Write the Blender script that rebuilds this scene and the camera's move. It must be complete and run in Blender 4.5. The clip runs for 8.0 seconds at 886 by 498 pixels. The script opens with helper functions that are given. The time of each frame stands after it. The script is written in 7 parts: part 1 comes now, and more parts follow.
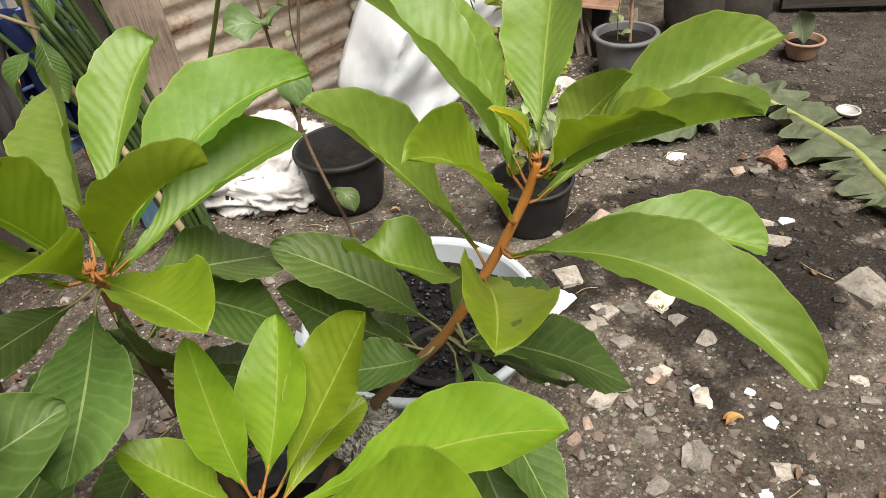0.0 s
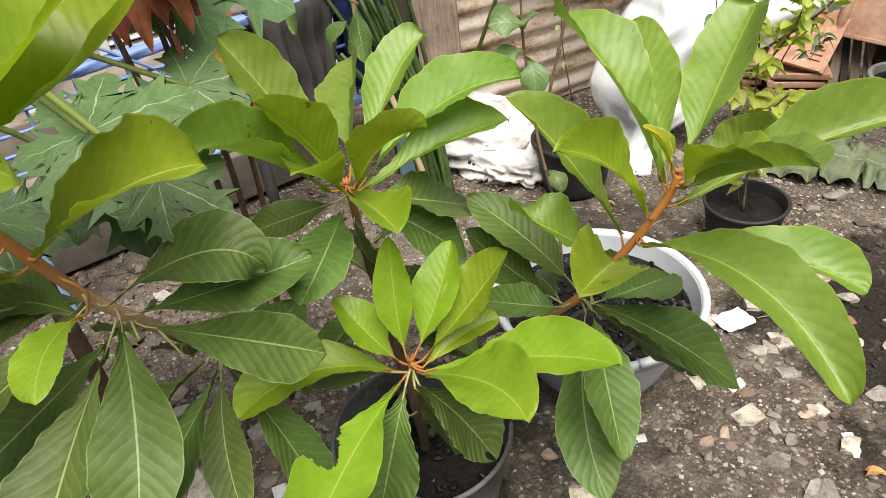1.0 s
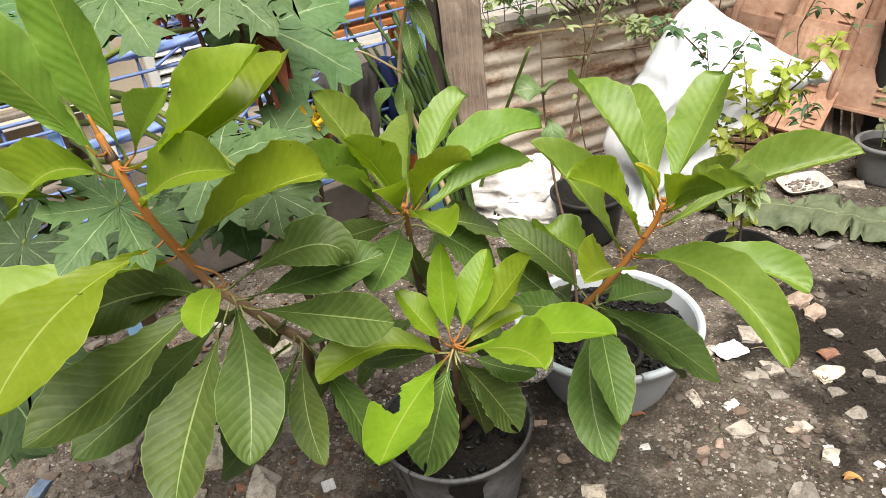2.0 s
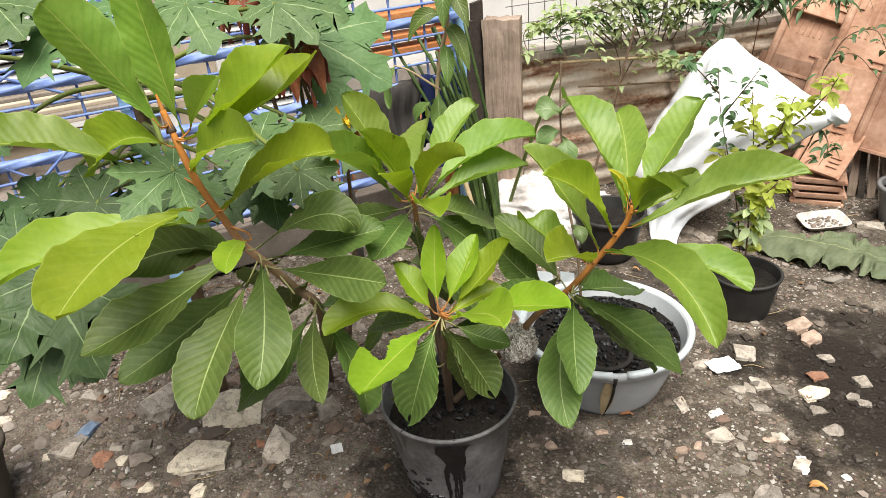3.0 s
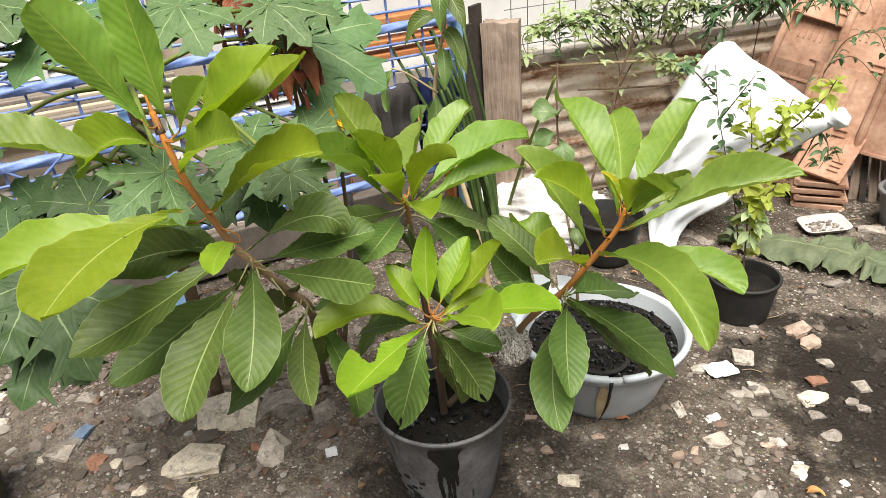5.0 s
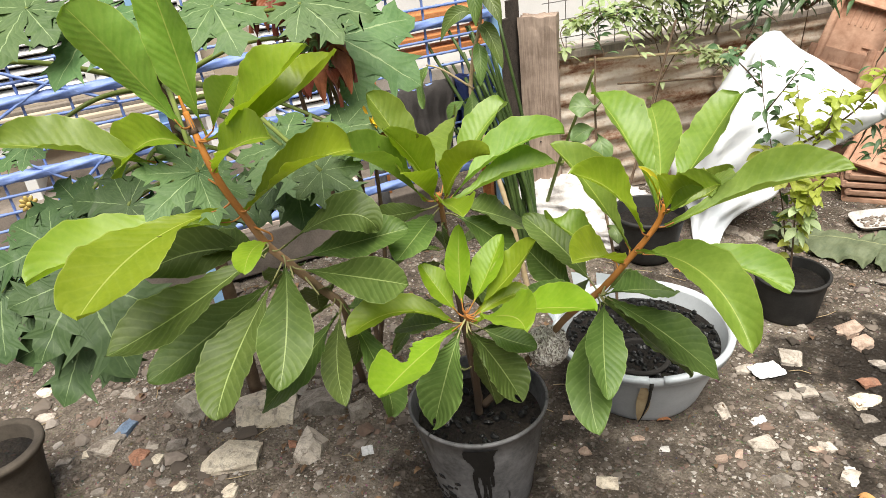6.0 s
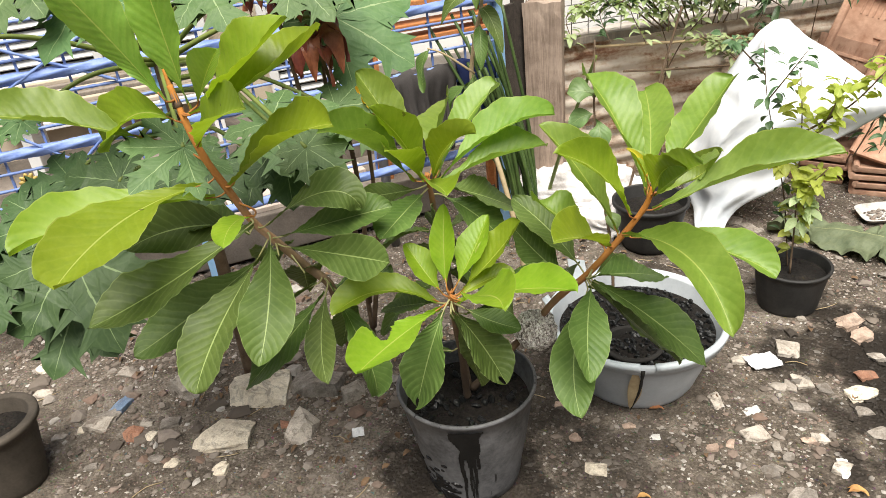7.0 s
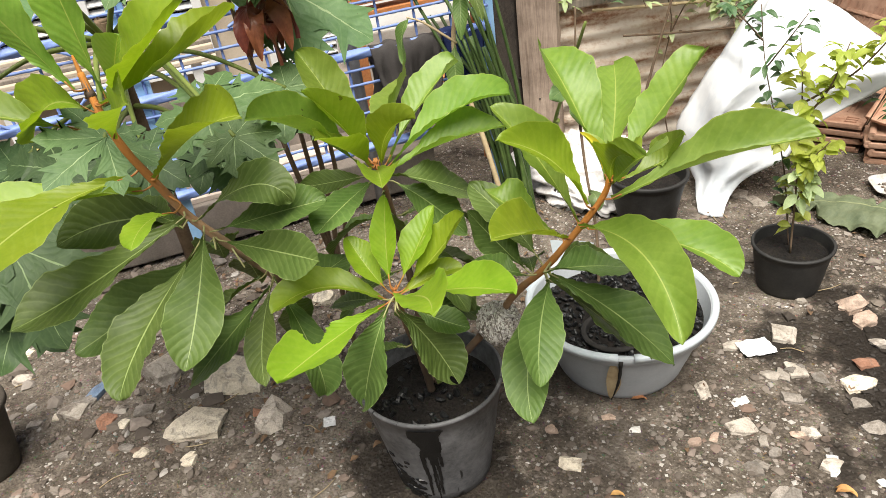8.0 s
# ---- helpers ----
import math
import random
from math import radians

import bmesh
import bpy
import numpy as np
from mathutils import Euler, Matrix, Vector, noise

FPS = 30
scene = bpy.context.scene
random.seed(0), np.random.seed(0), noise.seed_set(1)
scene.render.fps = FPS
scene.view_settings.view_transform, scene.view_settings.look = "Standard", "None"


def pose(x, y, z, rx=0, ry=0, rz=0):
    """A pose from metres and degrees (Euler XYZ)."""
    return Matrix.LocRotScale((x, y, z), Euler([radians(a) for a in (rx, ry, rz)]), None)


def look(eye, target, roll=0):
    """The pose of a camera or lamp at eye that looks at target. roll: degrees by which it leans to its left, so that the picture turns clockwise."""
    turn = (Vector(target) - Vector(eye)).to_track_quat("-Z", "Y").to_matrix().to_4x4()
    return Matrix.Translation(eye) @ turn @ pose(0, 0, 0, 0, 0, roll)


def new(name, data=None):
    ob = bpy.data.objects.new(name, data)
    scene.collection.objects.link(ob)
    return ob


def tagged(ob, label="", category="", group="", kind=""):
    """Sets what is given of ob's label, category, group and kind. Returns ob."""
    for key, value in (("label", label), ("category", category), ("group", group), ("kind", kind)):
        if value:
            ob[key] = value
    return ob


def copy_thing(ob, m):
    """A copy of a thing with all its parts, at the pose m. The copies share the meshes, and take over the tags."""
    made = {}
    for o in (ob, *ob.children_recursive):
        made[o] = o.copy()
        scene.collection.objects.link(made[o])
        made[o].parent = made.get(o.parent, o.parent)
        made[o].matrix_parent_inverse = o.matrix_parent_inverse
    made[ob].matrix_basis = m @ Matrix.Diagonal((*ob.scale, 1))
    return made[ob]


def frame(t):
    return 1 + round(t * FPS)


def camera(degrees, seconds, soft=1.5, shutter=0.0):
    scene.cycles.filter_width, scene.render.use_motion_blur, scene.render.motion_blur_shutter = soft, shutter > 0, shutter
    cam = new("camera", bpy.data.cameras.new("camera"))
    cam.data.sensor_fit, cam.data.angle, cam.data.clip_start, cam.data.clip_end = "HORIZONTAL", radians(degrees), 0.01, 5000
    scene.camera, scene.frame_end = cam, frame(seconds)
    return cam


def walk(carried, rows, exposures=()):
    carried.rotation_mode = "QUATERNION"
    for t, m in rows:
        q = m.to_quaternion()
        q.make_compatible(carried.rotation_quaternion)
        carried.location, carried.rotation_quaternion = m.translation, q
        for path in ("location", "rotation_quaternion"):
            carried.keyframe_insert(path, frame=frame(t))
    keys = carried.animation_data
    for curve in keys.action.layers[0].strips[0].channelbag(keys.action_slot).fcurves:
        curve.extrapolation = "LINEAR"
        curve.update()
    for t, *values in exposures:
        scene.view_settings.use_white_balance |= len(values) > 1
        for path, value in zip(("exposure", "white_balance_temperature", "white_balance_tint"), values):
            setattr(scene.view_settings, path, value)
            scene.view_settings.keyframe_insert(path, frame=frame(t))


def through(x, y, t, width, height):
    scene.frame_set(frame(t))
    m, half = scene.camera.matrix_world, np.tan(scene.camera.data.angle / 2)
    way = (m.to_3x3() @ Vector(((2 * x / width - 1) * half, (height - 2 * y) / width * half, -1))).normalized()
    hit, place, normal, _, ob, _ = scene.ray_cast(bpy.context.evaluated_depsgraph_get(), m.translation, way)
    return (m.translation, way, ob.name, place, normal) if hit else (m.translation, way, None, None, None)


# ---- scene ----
cam = camera(64.3, 8.0, soft=0.65)
PATH = [
    (0, (0.12, -0.001, 1.366), (-0.002, 1.574, 0.139), -6.5),
    (0.5, (0.18, -0.107, 1.425), (-0.296, 1.39, 0.188), -7.9),
    (1, (0.291, -0.218, 1.492), (-0.479, 1.193, 0.303), -7.4),
    (1.5, (0.339, -0.34, 1.55), (-0.455, 1.123, 0.441), -6.7),
    (1.7, (0.35, -0.416, 1.568), (-0.453, 1.063, 0.488), -6.9),
    (2.8, (0.591, -0.646, 1.595), (-0.406, 0.821, 0.671), -4.9),
    (3, (0.626, -0.664, 1.602), (-0.372, 0.788, 0.655), -4.7),
    (3.5, (0.668, -0.68, 1.604), (-0.357, 0.754, 0.66), -5.5),
    (4, (0.667, -0.675, 1.603), (-0.359, 0.758, 0.658), -5.0),
    (4.2, (0.665, -0.668, 1.602), (-0.351, 0.755, 0.631), -5.3),
    (5.3, (0.637, -0.628, 1.583), (-0.374, 0.828, 0.656), -4.7),
    (5.5, (0.633, -0.618, 1.578), (-0.377, 0.824, 0.629), -5.1),
    (6, (0.647, -0.619, 1.583), (-0.457, 0.764, 0.65), -6.7),
    (6.5, (0.671, -0.616, 1.565), (-0.433, 0.782, 0.657), -6.2),
    (7, (0.697, -0.589, 1.551), (-0.432, 0.761, 0.601), -6.3),
    (7.5, (0.734, -0.511, 1.55), (-0.43, 0.811, 0.604), -7.2),
    (8, (0.76, -0.388, 1.535), (-0.409, 0.866, 0.505), -8.3),
]
walk(cam, [(t, look(eye, target, roll)) for t, eye, target, roll in PATH], ((0, 0.36), (0.5, 0.46), (1.5, 0.54), (3.0, 0.62), (8.0, 0.66)))

# ---------------- world, sun ----------------
world = bpy.data.worlds.new("sky")
scene.world = world
world.use_nodes = True
wn = world.node_tree
sky = wn.nodes.new("ShaderNodeTexSky")
sky.sky_type = "NISHITA"
sky.sun_disc = False
sky.sun_elevation, sky.sun_rotation = radians(66), radians(142)
sky.air_density, sky.dust_density = 1.2, 4.0
bg = wn.nodes["Background"]
wn.links.new(sky.outputs[0], bg.inputs[0])
bg.inputs[1].default_value = 0.029
sun_data = bpy.data.lights.new("sun", "SUN")
sun_data.energy, sun_data.angle, sun_data.color = 5.0, radians(48), (1.0, 0.95, 0.87)
sun = new("sun", sun_data)
sun.rotation_euler = Vector((-0.27, 0.35, -1.0)).to_track_quat("-Z", "Y").to_euler()


# ---------------- materials ----------------
class Nodes:
    """Short hand for building a node material."""

    def __init__(self, name, rough=0.8, metal=0.0, spec=0.4):
        self.m = bpy.data.materials.new(name)
        self.m.use_nodes = True
        self.t = self.m.node_tree
        self.b = self.t.nodes["Principled BSDF"]
        self.b.inputs["Roughness"].default_value = rough
        self.b.inputs["Metallic"].default_value = metal
        self.b.inputs["Specular IOR Level"].default_value = spec
        self.geo = None

    def add(self, kind, operation="", blend_type=""):
        n = self.t.nodes.new(kind)
        if operation:
            n.operation = operation
        if blend_type:
            n.data_type, n.blend_type = "RGBA", blend_type
        return n

    def link(self, a, b):
        self.t.links.new(a, b)

    def place(self):
        if self.geo is None:
            self.geo = self.add("ShaderNodeNewGeometry").outputs["Position"]
        return self.geo

    def local(self):
        return self.add("ShaderNodeTexCoord").outputs["Object"]

    def noise(self, scale, detail=4, rough=0.6, at=None, dist=0.0):
        n = self.add("ShaderNodeTexNoise")
        n.inputs["Scale"].default_value, n.inputs["Detail"].default_value = scale, detail
        n.inputs["Roughness"].default_value, n.inputs["Distortion"].default_value = rough, dist
        self.link(at if at is not None else self.place(), n.inputs["Vector"])
        return n.outputs["Fac"]

    def ramp(self, fac, stops):
        r = self.add("ShaderNodeValToRGB")
        e = r.color_ramp.elements
        while len(e) < len(stops):
            e.new(0.5)
        for el, (p, c) in zip(e, stops):
            el.position, el.color = p, (*c, 1) if len(c) == 3 else c
        self.link(fac, r.inputs[0])
        return r.outputs[0]

    def math(self, op, a, b=None, c=None):
        n = self.add("ShaderNodeMath", operation=op)
        for i, v in enumerate((a, b, c)):
            if v is None:
                continue
            if isinstance(v, (int, float)):
                n.inputs[i].default_value = v
            else:
                self.link(v, n.inputs[i])
        return n.outputs[0]

    def mix(self, fac, a, b, mode="MIX"):
        n = self.add("ShaderNodeMix", blend_type=mode)
        for sock, v in ((n.inputs[0], fac), (n.inputs[6], a), (n.inputs[7], b)):
            if isinstance(v, (int, float)):
                sock.default_value = v
            elif isinstance(v, tuple):
                sock.default_value = (*v, 1)
            else:
                self.link(v, sock)
        return n.outputs[2]

    def color(self, c):
        self.link(c, self.b.inputs["Base Color"])
        return self

    def rough(self, r):
        self.link(r, self.b.inputs["Roughness"])

    def bump(self, h, strength=0.3, dist=0.002):
        n = self.add("ShaderNodeBump")
        n.inputs["Strength"].default_value, n.inputs["Distance"].default_value = strength, dist
        self.link(h, n.inputs["Height"])
        self.link(n.outputs[0], self.b.inputs["Normal"])
        return n

    def random(self):
        return self.add("ShaderNodeObjectInfo").outputs["Random"]


def plain(name, a, b, scale=20, rough=0.8, bump=0.3, dist=0.002, metal=0.0, spread=0.0, spec=0.4, fine=140):
    """Two tones mixed by a coarse and a fine noise, with fine relief; spread varies the brightness from piece to piece."""
    k = Nodes(name, rough, metal, spec)
    f = k.math("ADD", k.math("MULTIPLY", k.noise(scale), 0.7), k.math("MULTIPLY", k.noise(fine, 3), 0.3))
    c = k.ramp(f, [(0.33, a), (0.67, b)])
    if spread:
        v = k.add("ShaderNodeHueSaturation")
        k.link(k.math("MULTIPLY_ADD", k.random(), 2 * spread, 1 - spread), v.inputs["Value"])
        k.link(c, v.inputs["Color"])
        c = v.outputs[0]
    k.color(c)
    k.bump(k.math("ADD", k.noise(scale * 3), k.noise(fine * 1.5, 2)), bump, dist)
    return k.m


def leaf_material(name, dark, light, rib, veins=14, through=0.35, rough=0.42, spread=0.18, relief=1.0, spec=0.42):
    """A broad leaf: pale midrib, slanting side veins, mottling, light shining through. UV: u across, v along."""
    k = Nodes(name, rough, 0, spec)
    uv = k.add("ShaderNodeUVMap").outputs[0]
    s = k.add("ShaderNodeSeparateXYZ")
    k.link(uv, s.inputs[0])
    u = k.math("ABSOLUTE", k.math("MULTIPLY_ADD", s.outputs[0], 2.0, -1.0))
    wob = k.noise(25, 2)
    along = k.math("SUBTRACT", k.math("MULTIPLY", s.outputs[1], float(veins)), k.math("MULTIPLY", u, 2.6))
    wave = k.math("SINE", k.math("MULTIPLY", k.math("ADD", along, k.math("MULTIPLY", wob, 0.8)), 6.283))
    vein = k.math("POWER", k.math("MULTIPLY_ADD", wave, 0.5, 0.5), 9.0)
    mott = k.math("ADD", k.math("MULTIPLY", k.noise(14, 3), 0.6), k.math("MULTIPLY", k.noise(90, 4), 0.4))
    c = k.ramp(mott, [(0.32, dark), (0.68, light)])
    hs = k.add("ShaderNodeHueSaturation")
    k.link(k.math("MULTIPLY_ADD", k.random(), 2 * spread, 1 - spread), hs.inputs["Value"])
    k.link(k.math("MULTIPLY_ADD", k.random(), 0.03, 0.485), hs.inputs["Hue"])
    k.link(c, hs.inputs["Color"])
    c = k.mix(k.math("MULTIPLY", vein, 0.035 + 0.04 * relief), hs.outputs[0], rib)
    mid = k.math("LESS_THAN", u, k.math("MULTIPLY_ADD", s.outputs[1], -0.026, 0.040))
    c = k.mix(k.math("MULTIPLY", mid, 0.75), c, rib)
    edge = k.math("GREATER_THAN", u, 0.975)
    c = k.mix(k.math("MULTIPLY", edge, 0.4), c, rib)
    spot = k.math("GREATER_THAN", k.noise(38, 2, 0.5), 0.765)
    c = k.mix(k.math("MULTIPLY", spot, 0.6), c, (0.06, 0.045, 0.015))
    k.color(c)
    h = k.math("ADD", k.math("MULTIPLY", wave, -0.5), k.math("MULTIPLY", k.noise(160, 2), 0.5))
    k.bump(h, 0.06 + 0.11 * relief, 0.0026)
    k.rough(k.math("MULTIPLY_ADD", k.noise(40, 3), 0.25, rough - 0.12))
    tr = k.add("ShaderNodeBsdfTranslucent")
    lit = k.mix(1.0, c, (1.0, 1.0, 0.55), "MULTIPLY")
    k.link(lit, tr.inputs[0])
    mx = k.add("ShaderNodeMixShader")
    mx.inputs[0].default_value = through
    k.link(k.b.outputs[0], mx.inputs[1])
    k.link(tr.outputs[0], mx.inputs[2])
    k.link(mx.outputs[0], k.t.nodes["Material Output"].inputs[0])
    return k.m


LEAF_YOUNG = leaf_material("young_leaf", (0.165, 0.285, 0.030), (0.265, 0.395, 0.058), (0.46, 0.54, 0.13), through=0.42, relief=1.1, rough=0.46, spec=0.75)
LEAF_BRIGHT = leaf_material("bright_leaf", (0.216, 0.352, 0.016), (0.318, 0.445, 0.030), (0.50, 0.58, 0.14), through=0.46, relief=0.8, rough=0.46, spec=0.65)
LEAF_OLD = leaf_material("old_leaf", (0.070, 0.122, 0.024), (0.125, 0.188, 0.044), (0.36, 0.45, 0.17), through=0.19, rough=0.50, spec=0.34, relief=1.9)
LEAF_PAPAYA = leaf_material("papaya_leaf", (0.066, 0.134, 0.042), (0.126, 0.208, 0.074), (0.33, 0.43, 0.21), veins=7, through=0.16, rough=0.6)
# Darker copy of the papaya leaf, with the shade low in the crown coloured in.
LEAF_PAPAYA_SHADED = leaf_material("shaded_papaya_leaf", (0.032, 0.078, 0.022), (0.066, 0.128, 0.040), (0.24, 0.33, 0.15), veins=7, through=0.14, rough=0.6)
LEAF_LIME = leaf_material("lime_leaf", (0.40, 0.52, 0.07), (0.64, 0.72, 0.17), (0.6, 0.66, 0.2), veins=6, through=0.5, spread=0.3)
LEAF_SMALL = leaf_material("small_leaf", (0.30, 0.38, 0.18), (0.50, 0.58, 0.32), (0.4, 0.48, 0.24), veins=6, through=0.42, spread=0.3)
LEAF_DARK = leaf_material("dark_small_leaf", (0.05, 0.10, 0.045), (0.10, 0.18, 0.07), (0.2, 0.3, 0.14), veins=6, through=0.2, spread=0.3)
LEAF_FIG = leaf_material("fig_leaf", (0.11, 0.18, 0.06), (0.18, 0.27, 0.10), (0.3, 0.38, 0.16), veins=6, through=0.25)
LEAF_RED = leaf_material("red_leaf", (0.13, 0.034, 0.022), (0.31, 0.095, 0.055), (0.28, 0.09, 0.045), veins=8, through=0.2, spread=0.35)
LEAF_YELLOW = leaf_material("yellow_leaf", (0.62, 0.36, 0.02), (0.8, 0.5, 0.04), (0.7, 0.25, 0.03), veins=8, through=0.3)
LEAF_GOLD = leaf_material("golden_leaf", (0.52, 0.42, 0.03), (0.66, 0.54, 0.05), (0.6, 0.5, 0.12), through=0.35, relief=0.2)
LEAF_DRY = leaf_material("dry_banana_leaf", (0.080, 0.105, 0.055), (0.160, 0.185, 0.105), (0.28, 0.30, 0.15), veins=40, through=0.08, rough=0.7)
LEAF_ORANGE = leaf_material("dead_leaf", (0.32, 0.14, 0.05), (0.52, 0.29, 0.12), (0.4, 0.2, 0.08), veins=8, through=0.1, rough=0.75)


def stem_material(name="shoot_bark", young=0.0, low=(0.10, 0.068, 0.045), mid=(0.26, 0.155, 0.085)):
    """Rusty felt on the shoots, turning to grey-brown bark lower down."""
    k = Nodes(name, 0.85)
    uv = k.add("ShaderNodeUVMap").outputs[0]
    s = k.add("ShaderNodeSeparateXYZ")
    k.link(uv, s.inputs[0])
    f = k.math("ADD", s.outputs[1], k.math("MULTIPLY_ADD", k.noise(30), 0.35, -0.17 - young))
    c = k.ramp(f, [(0.18, low), (0.42, mid), (0.62, (0.40, 0.17, 0.045)), (1.0, (0.52, 0.20, 0.03))])
    k.color(c)
    k.bump(k.math("ADD", k.noise(90, 4), k.noise(350, 2)), 0.5, 0.002)
    return k.m


BARK = stem_material()
BARK_PALE = stem_material("pale_lower_bark", 0.10, (0.20, 0.135, 0.09), (0.38, 0.25, 0.155))
BARK_DARK = stem_material("dark_lower_bark", 0.34)
PETIOLE = plain("petiole", (0.30, 0.10, 0.025), (0.42, 0.20, 0.05), 30, 0.6, 0.2)
PETIOLE_PALE = plain("pale_petiole", (0.27, 0.25, 0.10), (0.36, 0.36, 0.17), 30, 0.6, 0.2)
GREEN_STEM = plain("green_stem", (0.10, 0.15, 0.03), (0.18, 0.22, 0.05), 12, 0.55, 0.2)
BROWN_STEM = plain("brown_twig", (0.10, 0.065, 0.04), (0.20, 0.14, 0.09), 25, 0.85, 0.5)
PALE_STEM = plain("pale_twig", (0.34, 0.25, 0.14), (0.50, 0.40, 0.24), 25, 0.75, 0.4)


def moistened(k, col, damp):
    """Darkens a colour where spilt water has soaked in, in blots with ragged edges."""
    wet = None
    for centre, reach, depth in damp:
        d = k.add("ShaderNodeVectorMath", operation="DISTANCE")
        k.link(k.place(), d.inputs[0])
        d.inputs[1].default_value = centre
        w = k.math("SUBTRACT", reach, k.math("ADD", d.outputs["Value"], k.math("MULTIPLY_ADD", k.noise(5, 4), 0.9, -0.45)))
        w = k.math("MINIMUM", k.math("MAXIMUM", k.math("MULTIPLY", w, 10.0), 0.0), 1.0)
        w = k.math("MULTIPLY", w, depth)
        col = k.mix(w, col, (0.019, 0.0142, 0.0102))
        wet = w if wet is None else k.math("MAXIMUM", wet, w)
    if wet is not None:
        k.rough(k.math("MULTIPLY_ADD", wet, -0.30, 0.92))
    return col


DAMP = (((-0.12, 0.42, 0.0), 0.30, 0.72), ((-0.44, 0.44, 0.0), 0.17, 0.85), ((0.06, 0.80, 0.0), 0.22, 0.5), ((0.52, 1.70, 0.0), 0.26, 0.82), ((0.76, 1.46, 0.0), 0.36, 0.85), ((0.88, 1.70, 0.0), 0.46, 0.85), ((-0.1, 1.75, 0.0), 0.32, 0.55), ((1.0, 2.5, 0.0), 0.5, 0.5), ((1.6, 2.9, 0.0), 0.8, 0.6), ((-0.3, 1.0, 0.0), 0.3, 0.6))


def soil_material(name, a, b, c, damp=()):
    """Soil in three tones; damp: dark moist places as (centre, reach, depth)."""
    k = Nodes(name, 0.92, 0, 0.3)
    big = k.noise(1.6, 5, 0.6)
    mid = k.noise(14, 5, 0.65)
    tiny = k.noise(120, 5, 0.8)
    f = k.math("ADD", k.math("MULTIPLY", big, 0.33), k.math("ADD", k.math("MULTIPLY", mid, 0.32), k.math("MULTIPLY", tiny, 0.35)))
    col = k.ramp(f, [(0.40, a), (0.50, b), (0.60, c)])
    vor = k.add("ShaderNodeTexVoronoi")
    vor.inputs["Scale"].default_value = 95
    k.link(k.place(), vor.inputs["Vector"])
    speck = k.math("GREATER_THAN", k.noise(70, 2), 0.62)
    col = k.mix(k.math("MULTIPLY", speck, 0.5), col, vor.outputs["Color"], "SOFT_LIGHT")
    col = moistened(k, col, damp)
    k.color(col)
    k.bump(k.math("ADD", k.math("MULTIPLY", mid, 2.0), k.math("ADD", tiny, vor.outputs["Distance"])), 0.9, 0.006)
    return k.m


SOIL = soil_material("yard_soil", (0.036, 0.028, 0.021), (0.128, 0.105, 0.082), (0.29, 0.252, 0.207), DAMP)
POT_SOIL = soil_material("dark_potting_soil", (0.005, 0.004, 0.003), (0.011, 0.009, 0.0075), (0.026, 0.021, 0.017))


def rubble(name, a, b, scale, rough=0.9, spread=0.3, dirt=0.55):
    """Broken masonry: two tones, pits, and soil caked on in blotches."""
    k = Nodes(name, rough)
    r = k.random()
    shift = k.add("ShaderNodeVectorMath", operation="ADD")
    k.link(k.place(), shift.inputs[0])
    k.link(r, shift.inputs[1])
    p = shift.outputs[0]
    f = k.math("ADD", k.math("MULTIPLY", k.noise(scale, 4, 0.6, p), 0.6), k.math("MULTIPLY", k.noise(160, 3, 0.6, p), 0.4))
    v = k.add("ShaderNodeHueSaturation")
    k.link(k.math("MULTIPLY_ADD", r, 2 * spread, 1 - spread), v.inputs["Value"])
    k.link(k.ramp(f, [(0.36, a), (0.62, b)]), v.inputs["Color"])
    blot = k.ramp(k.noise(scale * 1.3, 5, 0.75, p, 0.8), [(0.50, (0, 0, 0)), (0.64, (1, 1, 1))])
    k.color(k.mix(k.math("MULTIPLY", blot, dirt), v.outputs[0], (0.13, 0.10, 0.075)))
    k.bump(k.math("ADD", k.noise(45, 4, 0.7, p), k.noise(220, 3, 0.6, p)), 0.8, 0.005)
    return k.m


STONE_GREY = rubble("grey_stone", (0.17, 0.15, 0.125), (0.38, 0.34, 0.30), 24, spread=0.35)
STONE_PALE = rubble("pale_rubble", (0.60, 0.52, 0.40), (0.85, 0.77, 0.63), 20, spread=0.1, dirt=0.6)
STONE_DUSTY = rubble("dusty_rubble", (0.34, 0.30, 0.25), (0.58, 0.52, 0.45), 22, spread=0.3, dirt=0.75)
STONE_WHITE = rubble("white_tile_shard", (0.68, 0.66, 0.62), (0.84, 0.82, 0.79), 18, 0.5, 0.1, 0.3)
STONE_RED = rubble("brick_rubble", (0.22, 0.10, 0.06), (0.38, 0.20, 0.13), 25)
STONE_PINK = rubble("pinkish_rubble", (0.40, 0.28, 0.21), (0.60, 0.46, 0.37), 25, spread=0.2)
STONE_BLUE = rubble("blue_glazed_shard", (0.12, 0.19, 0.30), (0.24, 0.33, 0.46), 30, 0.4, 0.1, 0.5)
PAPER = plain("white_paper", (0.70, 0.70, 0.70), (0.85, 0.85, 0.86), 30, 0.8, 0.3)


